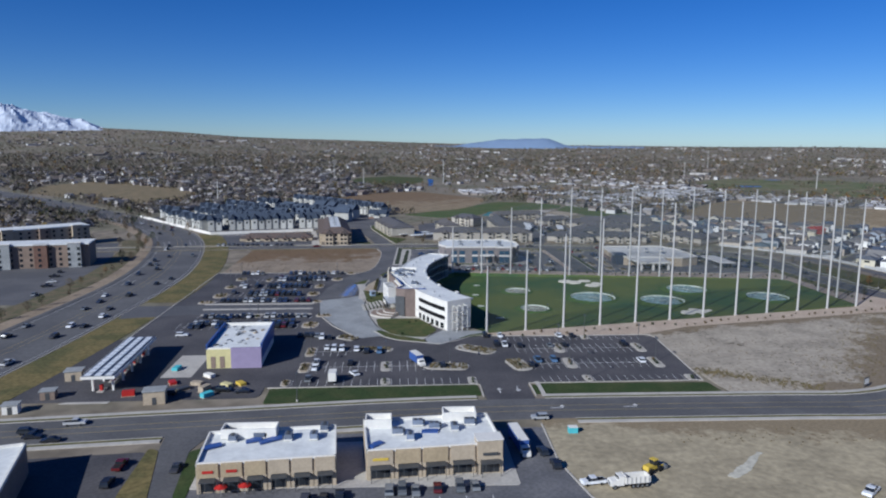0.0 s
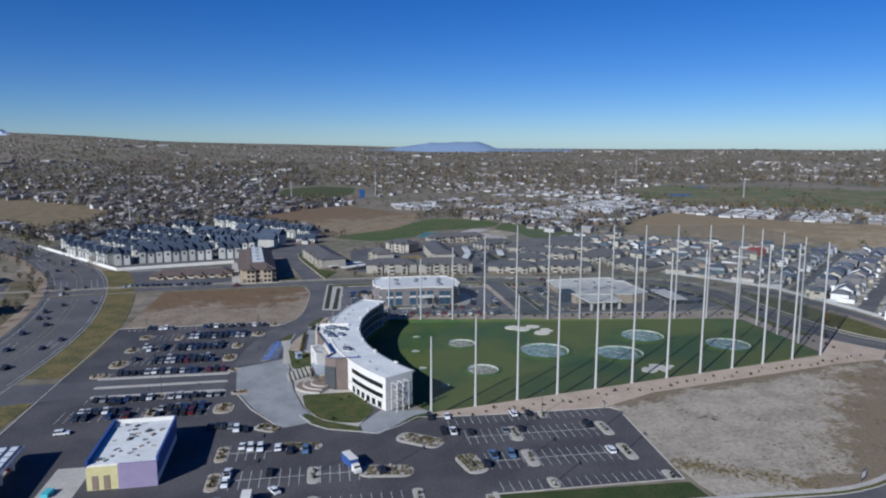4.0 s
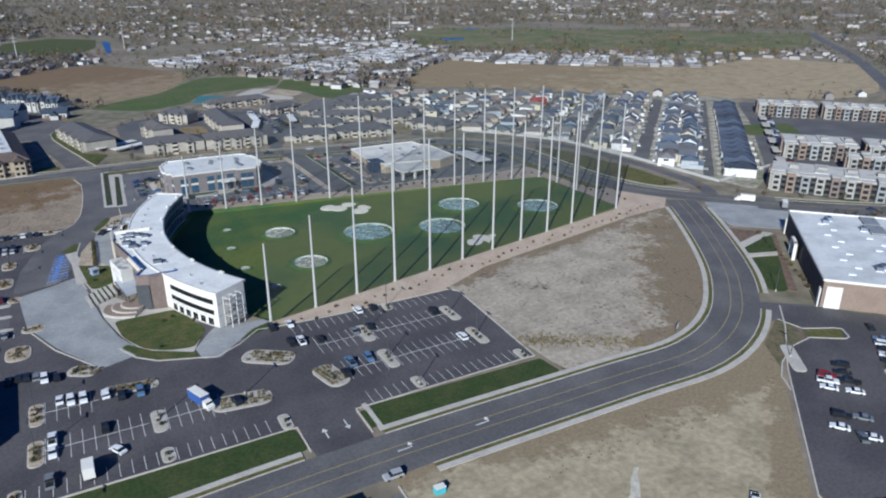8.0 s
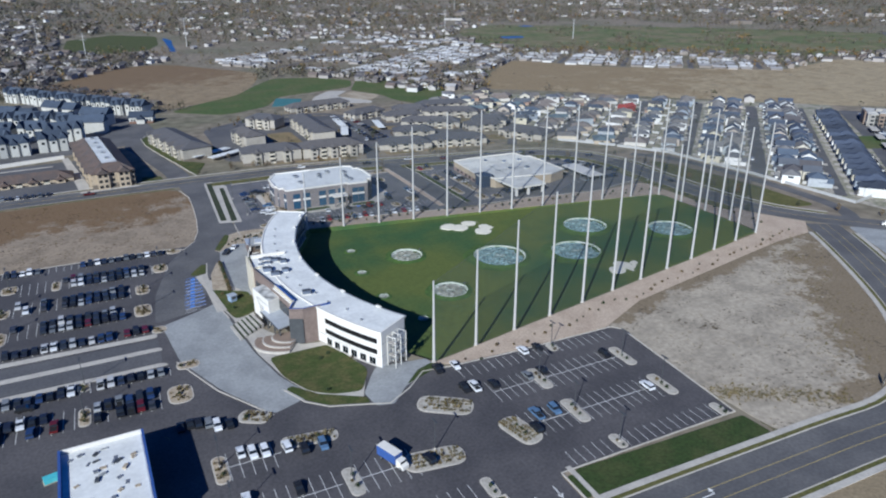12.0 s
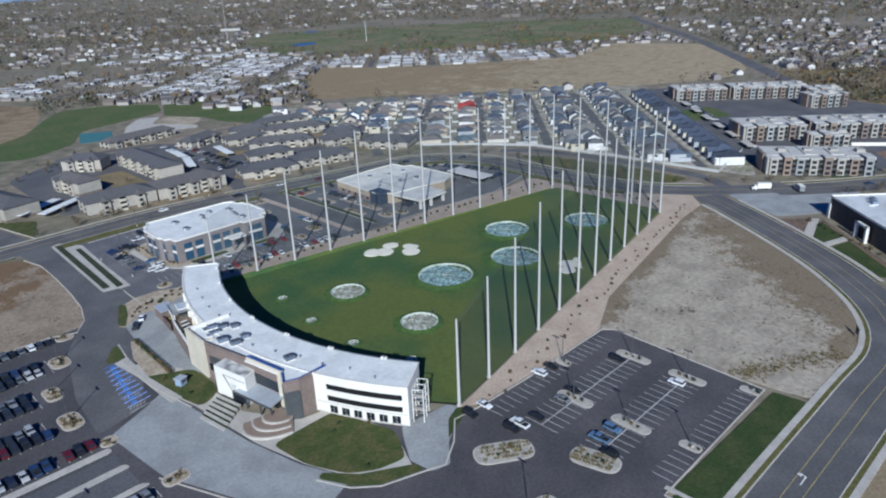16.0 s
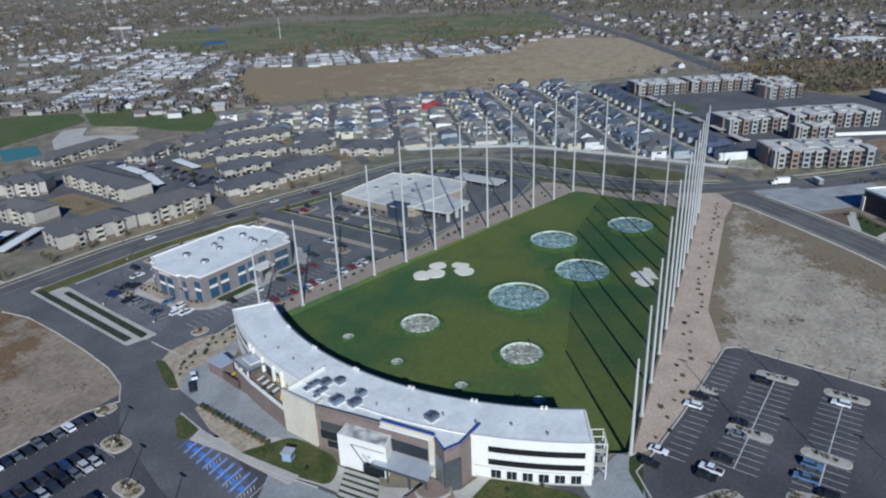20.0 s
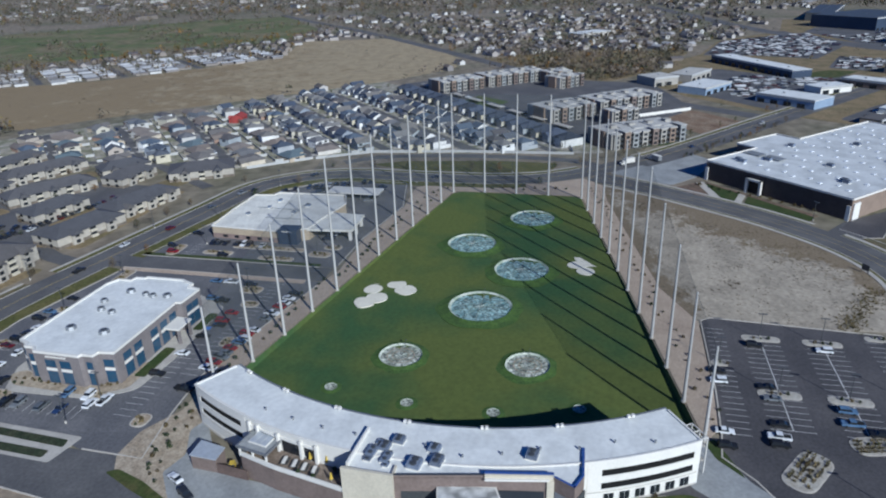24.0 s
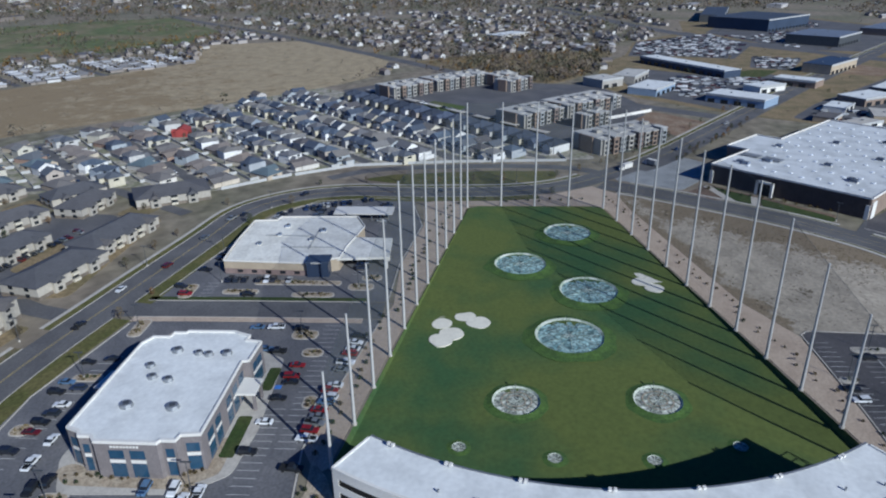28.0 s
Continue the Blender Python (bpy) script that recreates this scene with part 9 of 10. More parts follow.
def street_lamp(x, y, h=9.0, rz=0.0):
    m = pose(x, y, 0.1, 0, 0, rz)
    if LAMP:
        return copy_thing(LAMP[0], m)
    e = thing("street_lamp", 0, 0, 0, 0, "dark slim parking lot lamp post", "street lamp", "street lamps")
    bm = bmesh.new()
    bmesh.ops.create_cone(bm, cap_ends=True, segments=8, radius1=0.14, radius2=0.09, depth=h, matrix=Matrix.Translation((0, 0, h / 2)))
    part("post", bm, DGREY, e)
    bm = bmesh.new()
    bmesh.ops.create_cone(bm, cap_ends=True, segments=10, radius1=0.3, radius2=0.3, depth=0.8, matrix=Matrix.Translation((0, 0, 0.4)))
    part("base", bm, CONC, e)
    for s in (-1, 1):
        part("head", box_bm(min(0, s * 1.3), max(0, s * 1.3), -0.22, 0.22, h - 0.1, h + 0.08), DGREY, e)
    e.matrix_basis = m
    LAMP.append(e)
    return e


for x, y in ((61, 249), (92, 248.5), (61, 231), (92, 230.5), (-4, 231), (-32, 231), (-32, 249), (63, 214), (-34, 388), (-42, 369), (-43, 350), (-88, 390), (-89, 368), (-89, 347), (-62, 304), (-62, 287), (24, 438), (20, 471), (97, 429), (70, 489), (133, 416), (136, 470), (165, 479), (205, 441), (100, 486), (10, 470), (12, 440), (18.5, 232), (75, 263), (182, 149), (196, 129), (168, 173)):
    street_lamp(x, y, rz=90)
for x, y, a in ((205, 206, 45), (-30, 198, 90), (150, 506, 90), (90, 522, 90), (40, 503, 90), (220, 474, 60), (236, 400, 0), (262, 350, 0)):
    street_lamp(x, y, rz=a)


def clump(bm, rng, n, r, h, z0, s):
    """Leaf clumps: small tilted triangles scattered through a crown."""
    for _ in range(n):
        a, k = rng.uniform(0, 6.283), rng.random() ** 0.5
        z = rng.random()
        rr = r * k * (0.35 + 0.65 * math.sin(math.pi * min(1, 0.15 + z * 0.85)))
        c = Vector((rr * math.cos(a), rr * math.sin(a), z0 + h * z))
        q = Euler((rng.uniform(0, 6.3), rng.uniform(0, 6.3), rng.uniform(0, 6.3))).to_matrix()
        t = s * rng.uniform(0.6, 1.3)
        v = [bm.verts.new(c + q @ Vector(p)) for p in ((-t, -t * 0.5, 0), (t, -t * 0.6, 0), (0.2 * t, t, 0))]
        bm.faces.new(v)


SHRUBS = []


def shrub(x, y, s=1.0, z=0.12, green=False):
    m = pose(x, y, z, 0, 0, rnd.uniform(0, 360)) @ Matrix.Scale(s, 4)
    if len(SHRUBS) < 4:
        r = random.Random(40 + len(SHRUBS))
        bm = bmesh.new()
        clump(bm, r, 60, 0.75, 0.95, 0.1, 0.20)
        for k in range(5):
            add_box(bm, -0.03, 0.03, -0.03, 0.03, 0, 0.7, Matrix.Rotation(k * 1.256, 4, 'Z') @ Matrix.Rotation(0.5, 4, 'X'))
        e = tagged(link_mesh("shrub", bm, SHRUBM if len(SHRUBS) % 2 else NEEDLE), "low brown winter shrub in gravel", "shrub", "shrubs")
        e.matrix_basis = m
        SHRUBS.append(e)
        return e
    o = copy_thing(SHRUBS[rnd.randrange(4)], pose(x, y, z, 0, 0, rnd.uniform(0, 360)))
    o.scale = (s, s, s)
    return o


rnd = random.Random(31)
for i in range(44):
    t = i / 43
    p = Vector((42, 269)).lerp(Vector((238, 309)), t)
    shrub(p.x + rnd.uniform(-1, 1), p.y - 1.5 - rnd.uniform(0, 5), rnd.uniform(0.5, 1.0))
for i in range(46):
    t = i / 45
    p = Vector((38, 410)).lerp(Vector((228, 380)), t)
    shrub(p.x, p.y + rnd.uniform(0, 7) * (1 if t > 0.25 else 0.4), rnd.uniform(0.8, 1.3))
for i in range(12):
    shrub(233 + rnd.uniform(-3, 3), 318 + 5.5 * i, rnd.uniform(0.8, 1.2))
for i in range(16):
    shrub(-10.9 - 0.06 * i, 381 - 1.95 * i, 1.25, 0.2, True)
for a in ISL + KID:
    for k in range(3 if max(a[2], a[3]) > 7 else 2):
        d = (k - 1) * 2.2
        shrub(a[0] + (d if a[2] > a[3] else rnd.uniform(-0.5, 0.5)), a[1] + (d if a[3] >= a[2] else rnd.uniform(-0.5, 0.5)), rnd.uniform(0.6, 1.0), 0.27)
TUFT = mat("dry_tufts", (0.185, 0.145, 0.072), 0.95, var=0.3, grain=0.3, patch=1.5, tint=(0.10, 0.090, 0.045))


def tufts(bm, x, y, s, z, n=16):
    """One low clump of dry stalks."""
    for _ in range(n):
        a, k = rnd.uniform(0, 6.283), rnd.random() ** 0.6
        c = Vector((x + s * 0.5 * k * math.cos(a), y + s * 0.5 * k * math.sin(a), z))
        d = Vector((math.cos(a) * 0.35, math.sin(a) * 0.35, rnd.uniform(0.5, 1.0))) * s * 0.8
        w = Vector((-math.sin(a), math.cos(a), 0)) * s * 0.16
        bm.faces.new([bm.verts.new(v) for v in (c - w, c + w, c + d)])


bm = bmesh.new()
for a in KID:
    L = max(a[2], a[3])
    ang = radians(a[4]) if a[2] >= a[3] else radians(a[4] + 90)
    u = Vector((math.cos(ang), math.sin(ang)))
    v = Vector((-u.y, u.x)) * min(a[2], a[3])
    for k in range(int(L / 1.0)):
        for s in (-0.28, -0.08, 0.12, 0.3):
            if rnd.random() < 0.8:
                p = Vector((a[0], a[1])) + u * (k * 1.0 - L / 2 + 1.4 + rnd.uniform(-0.3, 0.3)) * 0.82 + v * s
                tufts(bm, p.x, p.y, rnd.uniform(0.6, 1.1), 0.27)
for a in ISL:
    if a[1] > 280 or a[0] < -30:
        for k in range(int(a[2] * a[3] / 3.2)):
            tufts(bm, a[0] + rnd.uniform(-0.36, 0.36) * a[2], a[1] + rnd.uniform(-0.36, 0.36) * a[3], rnd.uniform(0.5, 1.1), 0.27, 12)
tagged(link_mesh("low_planting", bm, TUFT), "low dry yellow-brown tufts planted on the islands", "planting", "", "stuff")
for i in range(26):
    t = i / 25
    p = Vector((26, 471)).lerp(Vector((31, 438)), t)
    shrub(p.x + rnd.uniform(-1.2, 2), p.y, rnd.uniform(0.5, 0.9), 0.25)
for i in range(14):
    p = Vector((244, 258)).lerp(Vector((206, 202)), i / 13)
    shrub(p.x + 7 + rnd.uniform(-1, 1), p.y - 9 + rnd.uniform(-1, 1), rnd.uniform(0.9, 1.6), 0.2)
for i in range(22):
    shrub(*Vector((-4, 404)).lerp(Vector((26, 409)), i / 21) + Vector((rnd.uniform(-1, 1), rnd.uniform(-3.2, 4.0))), rnd.uniform(0.6, 1.1), 0.2)
for x, y in ((-4, 330), (-15, 350), (-13, 336), (-9, 345), (8, 290), (5, 288), (2, 270), (14, 284)):
    shrub(x, y, 0.9, 0.22)

bm = bmesh.new()
for i in range(420):
    k = rnd.random() ** 1.5
    p = Vector((105, 219)).lerp(Vector((136, 201)), k) + Vector((rnd.gauss(0, 2.2), rnd.gauss(0, 2.2)))
    tufts(bm, p.x, p.y, rnd.uniform(0.3, 1.0), 0.08, 8)
for i in range(900):
    p = Vector((150, 203)).lerp(Vector((238, 300)), rnd.random()) + Vector((rnd.gauss(-2, 7), rnd.gauss(6, 5)))
    if inside(p.x, p.y, [(104, 198), (140, 197), (165, 205), (186, 216), (206, 236), (224, 264), (243, 298), (222, 313), (98, 271)]):
        tufts(bm, p.x, p.y, rnd.uniform(0.25, 0.7), 0.07, 6)
tagged(link_mesh("weeds", bm, TUFT), "dry brown weeds over the bare lot", "weeds", "", "stuff")

TREES = []


def tree(x, y, s, z=0.0):
    if len(TREES) < 5:
        r = random.Random(70 + len(TREES))
        e = thing("tree", 0, 0, 0, 0, "bare-limbed autumn tree with sparse brown crown", "tree", "trees")
        bm = bmesh.new()
        bmesh.ops.create_cone(bm, cap_ends=False, segments=7, radius1=0.26, radius2=0.12, depth=3.0, matrix=Matrix.Translation((0, 0, 1.5)))
        for k in range(7):
            a, el = k * 0.9 + r.random(), r.uniform(0.35, 0.8)
            m = Matrix.Translation((0, 0, 2.0 + 0.2 * k)) @ Matrix.Rotation(a, 4, 'Z') @ Matrix.Rotation(el, 4, 'Y')
            bmesh.ops.create_cone(bm, cap_ends=False, segments=5, radius1=0.09, radius2=0.02, depth=3.6, matrix=m @ Matrix.Translation((0, 0, 1.8)))
        part("trunk", bm, BARK, e)
        bm = bmesh.new()
        clump(bm, r, 150, 2.5, 5.0, 2.0, 0.34)
        part("crown", bm, FTREE if len(TREES) != 3 else NEEDLE, e)
        e.matrix_basis = pose(x, y, z)
        e.scale = (s, s, s)
        TREES.append(e)
        return e
    o = copy_thing(rnd.choice(TREES), pose(x, y, z, 0, 0, rnd.uniform(0, 360)))
    o.scale = (s, s, s * rnd.uniform(0.85, 1.15))
    return o


for i in range(40):
    k = near(R2, 0, 514) + i * 3
    if k < len(R2) - 2:
        d = (R2[k + 1] - R2[k]).normalized()
        p = R2[k] + Vector((-d.y, d.x)) * rnd.choice((14.5, 14.5, -11))
        tree(p.x, p.y, rnd.uniform(0.45, 0.75), 0.1)
for i in range(60):
    tree(rnd.uniform(20, 240), rnd.uniform(522, 700), rnd.uniform(0.4, 0.7))
for i in range(70):
    p = Vector((rnd.uniform(300, 540), rnd.uniform(320, 720)))
    if inside(p.x, p.y, HPOLY):
        tree(p.x, p.y, rnd.uniform(0.35, 0.65))
for i in range(26):
    p = HWY[near(HWY, -150, 300) + i]
    tree(p.x - 28 + rnd.uniform(-5, 3), p.y + rnd.uniform(-6, 6), rnd.uniform(0.5, 0.9), 0.1)
for i in range(24):
    tree(rnd.uniform(-260, -170), rnd.uniform(440, 620), rnd.uniform(0.5, 1.0))
for i in range(30):
    p = Vector((308, 262)).lerp(Vector((404, 190)), i / 29)
    tree(p.x + rnd.uniform(-3, 3) - 6, p.y - 8 + rnd.uniform(-3, 3), rnd.uniform(0.3, 0.55), 0.1)

# low weeds on the bare plots, past counting
wv, wf = [], []
rg = np.random.default_rng(4)
for poly, n, s in (([(104, 264), (216, 300), (240, 296), (222, 264), (205, 238), (186, 218), (165, 207), (140, 199), (104, 200)], 1500, 0.26), ([(-100, 412), (-100, 496), (-20, 500), (-20, 412)], 900, 0.3), ([(46, 166), (110, 172), (150, 171), (172, 182), (150, 163), (110, 160)], 500, 0.28)):
    xs, ys = [p[0] for p in poly], [p[1] for p in poly]
    k = 0
    while k < n:
        x, y = rg.uniform(min(xs), max(xs)), rg.uniform(min(ys), max(ys))
        k += 1
        if not inside(x, y, poly) or noise.noise((x / 18, y / 18, 3)) + rg.uniform(-0.35, 0.35) < 0.0:
            continue
        for _ in range(3):
            a, t = rg.uniform(0, 6.28), s * rg.uniform(0.5, 1.3)
            i0 = len(wv)
            wv += [(x + t * math.cos(a), y + t * math.sin(a), 0.08), (x - t * math.cos(a), y - t * math.sin(a), 0.08), (x + rg.uniform(-0.2, 0.2), y + rg.uniform(-0.2, 0.2), 0.15 + t * 0.7)]
            wf.append((i0, i0 + 1, i0 + 2))
me = bpy.data.meshes.new("weeds")
me.from_pydata(wv, [], wf)
me.materials.append(MATS["shrub_leaves"])
tagged(new("weeds", me), "scattered dry brown weeds on bare earth", "weeds", "", "stuff")

# ---- far suburbs ----


class Heap:
    """Many small pieces in one mesh."""

    def __init__(self):
        self.v, self.f, self.m = [], [], []

    def put(self, pts, faces, mats):
        o = len(self.v)
        self.v += pts
        self.f += [tuple(i + o for i in f) for f in faces]
        self.m += mats

    def done(self, name, mats, label, cat):
        me = bpy.data.meshes.new(name)
        me.from_pydata(self.v, [], self.f)
        for k in mats:
            me.materials.append(k)
        me.polygons.foreach_set("material_index", self.m)
        me.update()
        return tagged(new(name, me), label, cat, "", "stuff")


def put_house(h, x, y, z, a, w, d, e, r):
    c, s = math.cos(a), math.sin(a)

    def t(px, py, pz):
        return (x + c * px - s * py, y + s * px + c * py, z + pz)
    w, d = w / 2, d / 2
    h.put([t(-w, -d, -2), t(w, -d, -2), t(w, d, -2), t(-w, d, -2), t(-w, -d, e), t(w, -d, e), t(w, d, e), t(-w, d, e), t(-w, 0, e + r), t(w, 0, e + r)],
          [(0, 1, 5, 4), (1, 2, 6, 9, 5), (2, 3, 7, 6), (3, 0, 4, 8, 7)], [0] * 4)
    o = 0.5
    h.put([t(-w - o, -d - o, e - 0.1), t(w + o, -d - o, e - 0.1), t(w + o, d + o, e - 0.1), t(-w - o, d + o, e - 0.1), t(-w - o, 0, e + r + 0.1), t(w + o, 0, e + r + 0.1)], [(0, 1, 5, 4), (2, 3, 4, 5)], [1] * 2)


class Crowns:
    """Far trees gathered as loose leafy crowns, built in one go."""

    def __init__(self, seed):
        self.c, self.s, self.rg = [], [], np.random.default_rng(seed)

    def put(self, x, y, z, s):
        self.c.append((x, y, z))
        self.s.append(s)

    def done(self, name, material, label, n=11):
        rg, c, s = self.rg, np.array(self.c), np.array(self.s)
        m = len(s)
        a, k, zz = rg.uniform(0, 6.283, (m, n)), np.sqrt(rg.random((m, n))), rg.random((m, n))
        rr = k * s[:, None] * (0.45 + 0.55 * np.sin(math.pi * np.minimum(1, 0.2 + 0.8 * zz)))
        mid3 = np.stack([c[:, :1] + rr * np.cos(a), c[:, 1:2] + rr * np.sin(a), c[:, 2:3] + s[:, None] * (0.3 + 1.5 * zz)], -1)
        t = (s * 0.46)[:, None, None, None]
        v = (mid3[:, :, None, :] + rg.uniform(-1, 1, (m, n, 3, 3)) * t).reshape(-1, 3)
        me = bpy.data.meshes.new(name)
        me.from_pydata(v.tolist(), [], np.arange(len(v)).reshape(-1, 3).tolist())
        me.materials.append(material)
        return tagged(new(name, me), label, "trees", "", "stuff")


OPEN = [[(-110, 945), (-62, 1041), (-9, 1112), (40, 1112), (131, 973), (75, 814), (33, 782), (6, 763), (-5, 801), (-37, 869)], [(318, 742), (364, 711), (440, 630), (564, 512), (647, 464), (716, 472), (830, 540), (944, 615), (900, 760), (728, 711), (649, 765), (549, 833), (478, 950), (400, 870), (350, 800)],
        [(13, 758), (70, 850), (131, 925), (180, 905), (215, 865), (244, 740), (225, 705), (160, 696), (86, 703)], [(540, 1150), (700, 1010), (793, 894), (918, 785), (1068, 794), (1300, 950), (1478, 1072), (1300, 1350), (1150, 1522), (871, 1650), (640, 1450)],
        [(37, 1136), (151, 1012), (229, 913), (324, 815), (475, 951), (519, 1036), (540, 1150), (519, 1290), (400, 1400), (180, 1400), (80, 1280)]]
STRIPS = [[(480, 950), (549, 830), (649, 762), (728, 708), (800, 775), (712, 850), (620, 935), (560, 1040)]]
GLADES = [[(-560, 1085), (-630, 1262), (-600, 1360), (-480, 1300), (-304, 1090), (-285, 905), (-320, 868), (-420, 975), (-483, 1010)], [(-105, 1330), (-33, 1262), (50, 1245), (88, 1255), (100, 1560), (60, 1615), (-11, 1690), (-105, 1590)], [(628, 1225), (705, 1232), (730, 1310), (640, 1320)], [(820, 1475), (880, 1475), (886, 1555), (828, 1560)]]
SCRUB = [(714, 452), (600, 350), (566, 300), (620, 262), (787, 203), (800, 300), (760, 400)]
LOTS = [(849, 152), (840, 15), (715, 85), (770, 150)]
NEARP = [(-320, 130), (-260, 420), (-290, 730), (-190, 860), (-110, 900), (-60, 840), (0, 755), (240, 760), (330, 740), (560, 512), (660, 450), (566, 310), (620, 250), (860, 190), (960, 110), (1120, 60), (1420, 60), (1420, -350), (600, -280), (330, -80), (150, -10), (-150, 60)]
rg = np.random.default_rng(9)
hs, tr, au, gr = Heap(), Crowns(3), Crowns(4), Crowns(5)


def near_line(line, x, y, w):
    return any((p.x - x) ** 2 + (p.y - y) ** 2 < w * w for p in line)


def free(x, y):
    return not inside(x, y, NEARP) and not any(inside(x, y, p) for p in OPEN + STRIPS + GLADES) and not inside(x, y, SCRUB)


HWYF = HWY[::2]
for i in range(15000):
    r = 520 + 4100 * rg.random() ** 1.45
    a = radians(rg.uniform(-30, 146))
    x, y = 60 + r * math.cos(a), 250 + r * math.sin(a)
    dense = 640 < x < 1500 and 120 < y < 760
    g = 0.74 + round(noise.noise((x / 600, y / 600, 5)) * 2) * 0.4
    u, v = x * math.cos(g) + y * math.sin(g), -x * math.sin(g) + y * math.cos(g)
    v = round(v / 34) * 34 + rg.choice((-9.5, 9.5)) + rg.uniform(-2, 2)
    x, y = u * math.cos(g) - v * math.sin(g), u * math.sin(g) + v * math.cos(g)
    if (not dense and noise.noise((x / 260, y / 260, 1)) < -0.3) or not free(x, y):
        continue
    if r < 2200 and (near_line(AVENUE[::2], x, y, 24) or near_line(PARKWAY[::2], x, y, 30) or near_line(HWYF, x, y, 46)):
        continue
    if -40 < x < 260 and y > 1150 and rg.random() < 0.4:
        continue
    if r > 1400 and (rg.random() < 0.35 or noise.noise((x / 420, y / 420, 12)) < -0.05):
        continue
    k = 1.0 if r < 1500 else 1.25
    put_house(hs, x, y, rise(x, y), g + rg.choice((0, 1.571)), rg.uniform(9, 14) * k, rg.uniform(7, 9.5) * k, rg.uniform(2.6, 4.8), rg.uniform(1.5, 2.6))
for i in range(200):
    r = rg.uniform(1500, 4500)
    a = radians(rg.uniform(-30, 145))
    x, y = 60 + r * math.cos(a), 250 + r * math.sin(a)
    if free(x, y):
        put_house(hs, x, y, rise(x, y), rg.uniform(0, 3), rg.uniform(30, 70), rg.uniform(20, 36), rg.uniform(5, 9), 0.4)
for i in range(900):
    r, a = rg.uniform(720, 1900), radians(rg.uniform(96, 140))
    x, y = 60 + r * math.cos(a), 250 + r * math.sin(a)
    if noise.noise((x / 150, y / 150, 17)) > -0.05 and free(x, y) and not near_line(HWYF, x, y, 46):
        put_house(hs, x, y, rise(x, y), 0.74 + rg.choice((0, 1.571)), rg.uniform(11, 17), rg.uniform(8, 11), rg.uniform(4, 6.2), rg.uniform(1.8, 3))
hs.done("far_houses", [FWALL, FROOF], "countless small far houses among trees", "houses")
for i in range(62000):
    r = 480 + 4250 * rg.random() ** 1.3
    a = radians(rg.uniform(-32, 150))
    x, y = 60 + r * math.cos(a), 250 + r * math.sin(a)
    if inside(x, y, NEARP) or any(inside(x, y, p) for p in OPEN[:3]) or inside(x, y, OPEN[3]) and (noise.noise((x / 110, y / 110, 21)) < 0.12 or rg.random() < 0.3) or any(inside(x, y, p) for p in GLADES) or any(inside(x, y, p) for p in OPEN[4:] + STRIPS) and rg.random() < 0.6 or inside(x, y, LOTS):
        continue
    if noise.noise((x / 200, y / 200, 8)) < -0.36:
        continue
    if r < 2200 and (near_line(AVENUE[::2], x, y, 13) or near_line(PARKWAY[::2], x, y, 18) or near_line(HWYF, x, y, 24)):
        continue
    q = rg.random()
    (au if q < 0.09 else gr if q < 0.16 else tr).put(x, y, rise(x, y), rg.uniform(2.4, 5.2) * (1 if r < 1500 else 1.45))
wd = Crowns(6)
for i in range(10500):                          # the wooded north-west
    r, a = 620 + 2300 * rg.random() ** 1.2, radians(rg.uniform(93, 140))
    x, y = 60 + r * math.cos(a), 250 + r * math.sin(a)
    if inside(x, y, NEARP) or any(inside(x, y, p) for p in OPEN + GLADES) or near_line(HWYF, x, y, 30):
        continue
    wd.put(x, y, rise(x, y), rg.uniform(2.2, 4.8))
for i in range(900):                            # scrub and hedgerow trees
    x, y = rg.uniform(560, 800), rg.uniform(200, 460)
    if inside(x, y, SCRUB):
        (au if i % 4 == 0 else tr).put(x, y, 0, rg.uniform(1.2, 3.6))
for i in range(260):                            # low bushes on the open fields
    x, y = rg.uniform(330, 950), rg.uniform(460, 900)
    if inside(x, y, OPEN[1]) and noise.noise((x / 60, y / 60, 30)) > 0.1:
        tr.put(x, y, 0, rg.uniform(0.7, 1.6))
for i in range(150):
    t = rg.random()
    au.put(520 + 480 * t + rg.uniform(-12, 12), 1060 - 270 * t + rg.uniform(-22, 22), 0, rg.uniform(2.5, 4.8))
for i in range(190):
    t = rg.random()
    x, y = -40 + 380 * t + rg.uniform(-20, 20), 1170 - 320 * t + rg.uniform(0, 240)
    (tr if i % 3 else au).put(x, y, 0, rg.uniform(2.2, 4.2))
for i in range(420):
    x, y = rg.uniform(-330, -100), rg.uniform(640, 900)
    if x < -215 - (y - 700) * 0.2 or y > 870:
        (tr if i % 5 else gr).put(x, y, 0, rg.uniform(2.2, 4.2))
for i in range(330):                            # trees round the commercial yards
    x, y = rg.uniform(340, 1200), rg.uniform(-280, 250)
    if noise.noise((x / 70, y / 70, 41)) > 0.12 and (x - 640) * 0.55 + (y - 90) * 0.83 < 190:
        (au if i % 7 == 0 else gr if i % 5 == 0 else tr).put(x, y, 0, rg.uniform(1.4, 3.2))
tr.done("far_trees", FTREE2, "countless far bare grey-brown trees")
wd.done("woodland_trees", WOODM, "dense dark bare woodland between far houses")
au.done("autumn_trees", AUTUMN, "far trees in orange and ochre autumn leaf")
gr.done("evergreen_trees", NEEDLE, "far dark evergreen trees among houses")

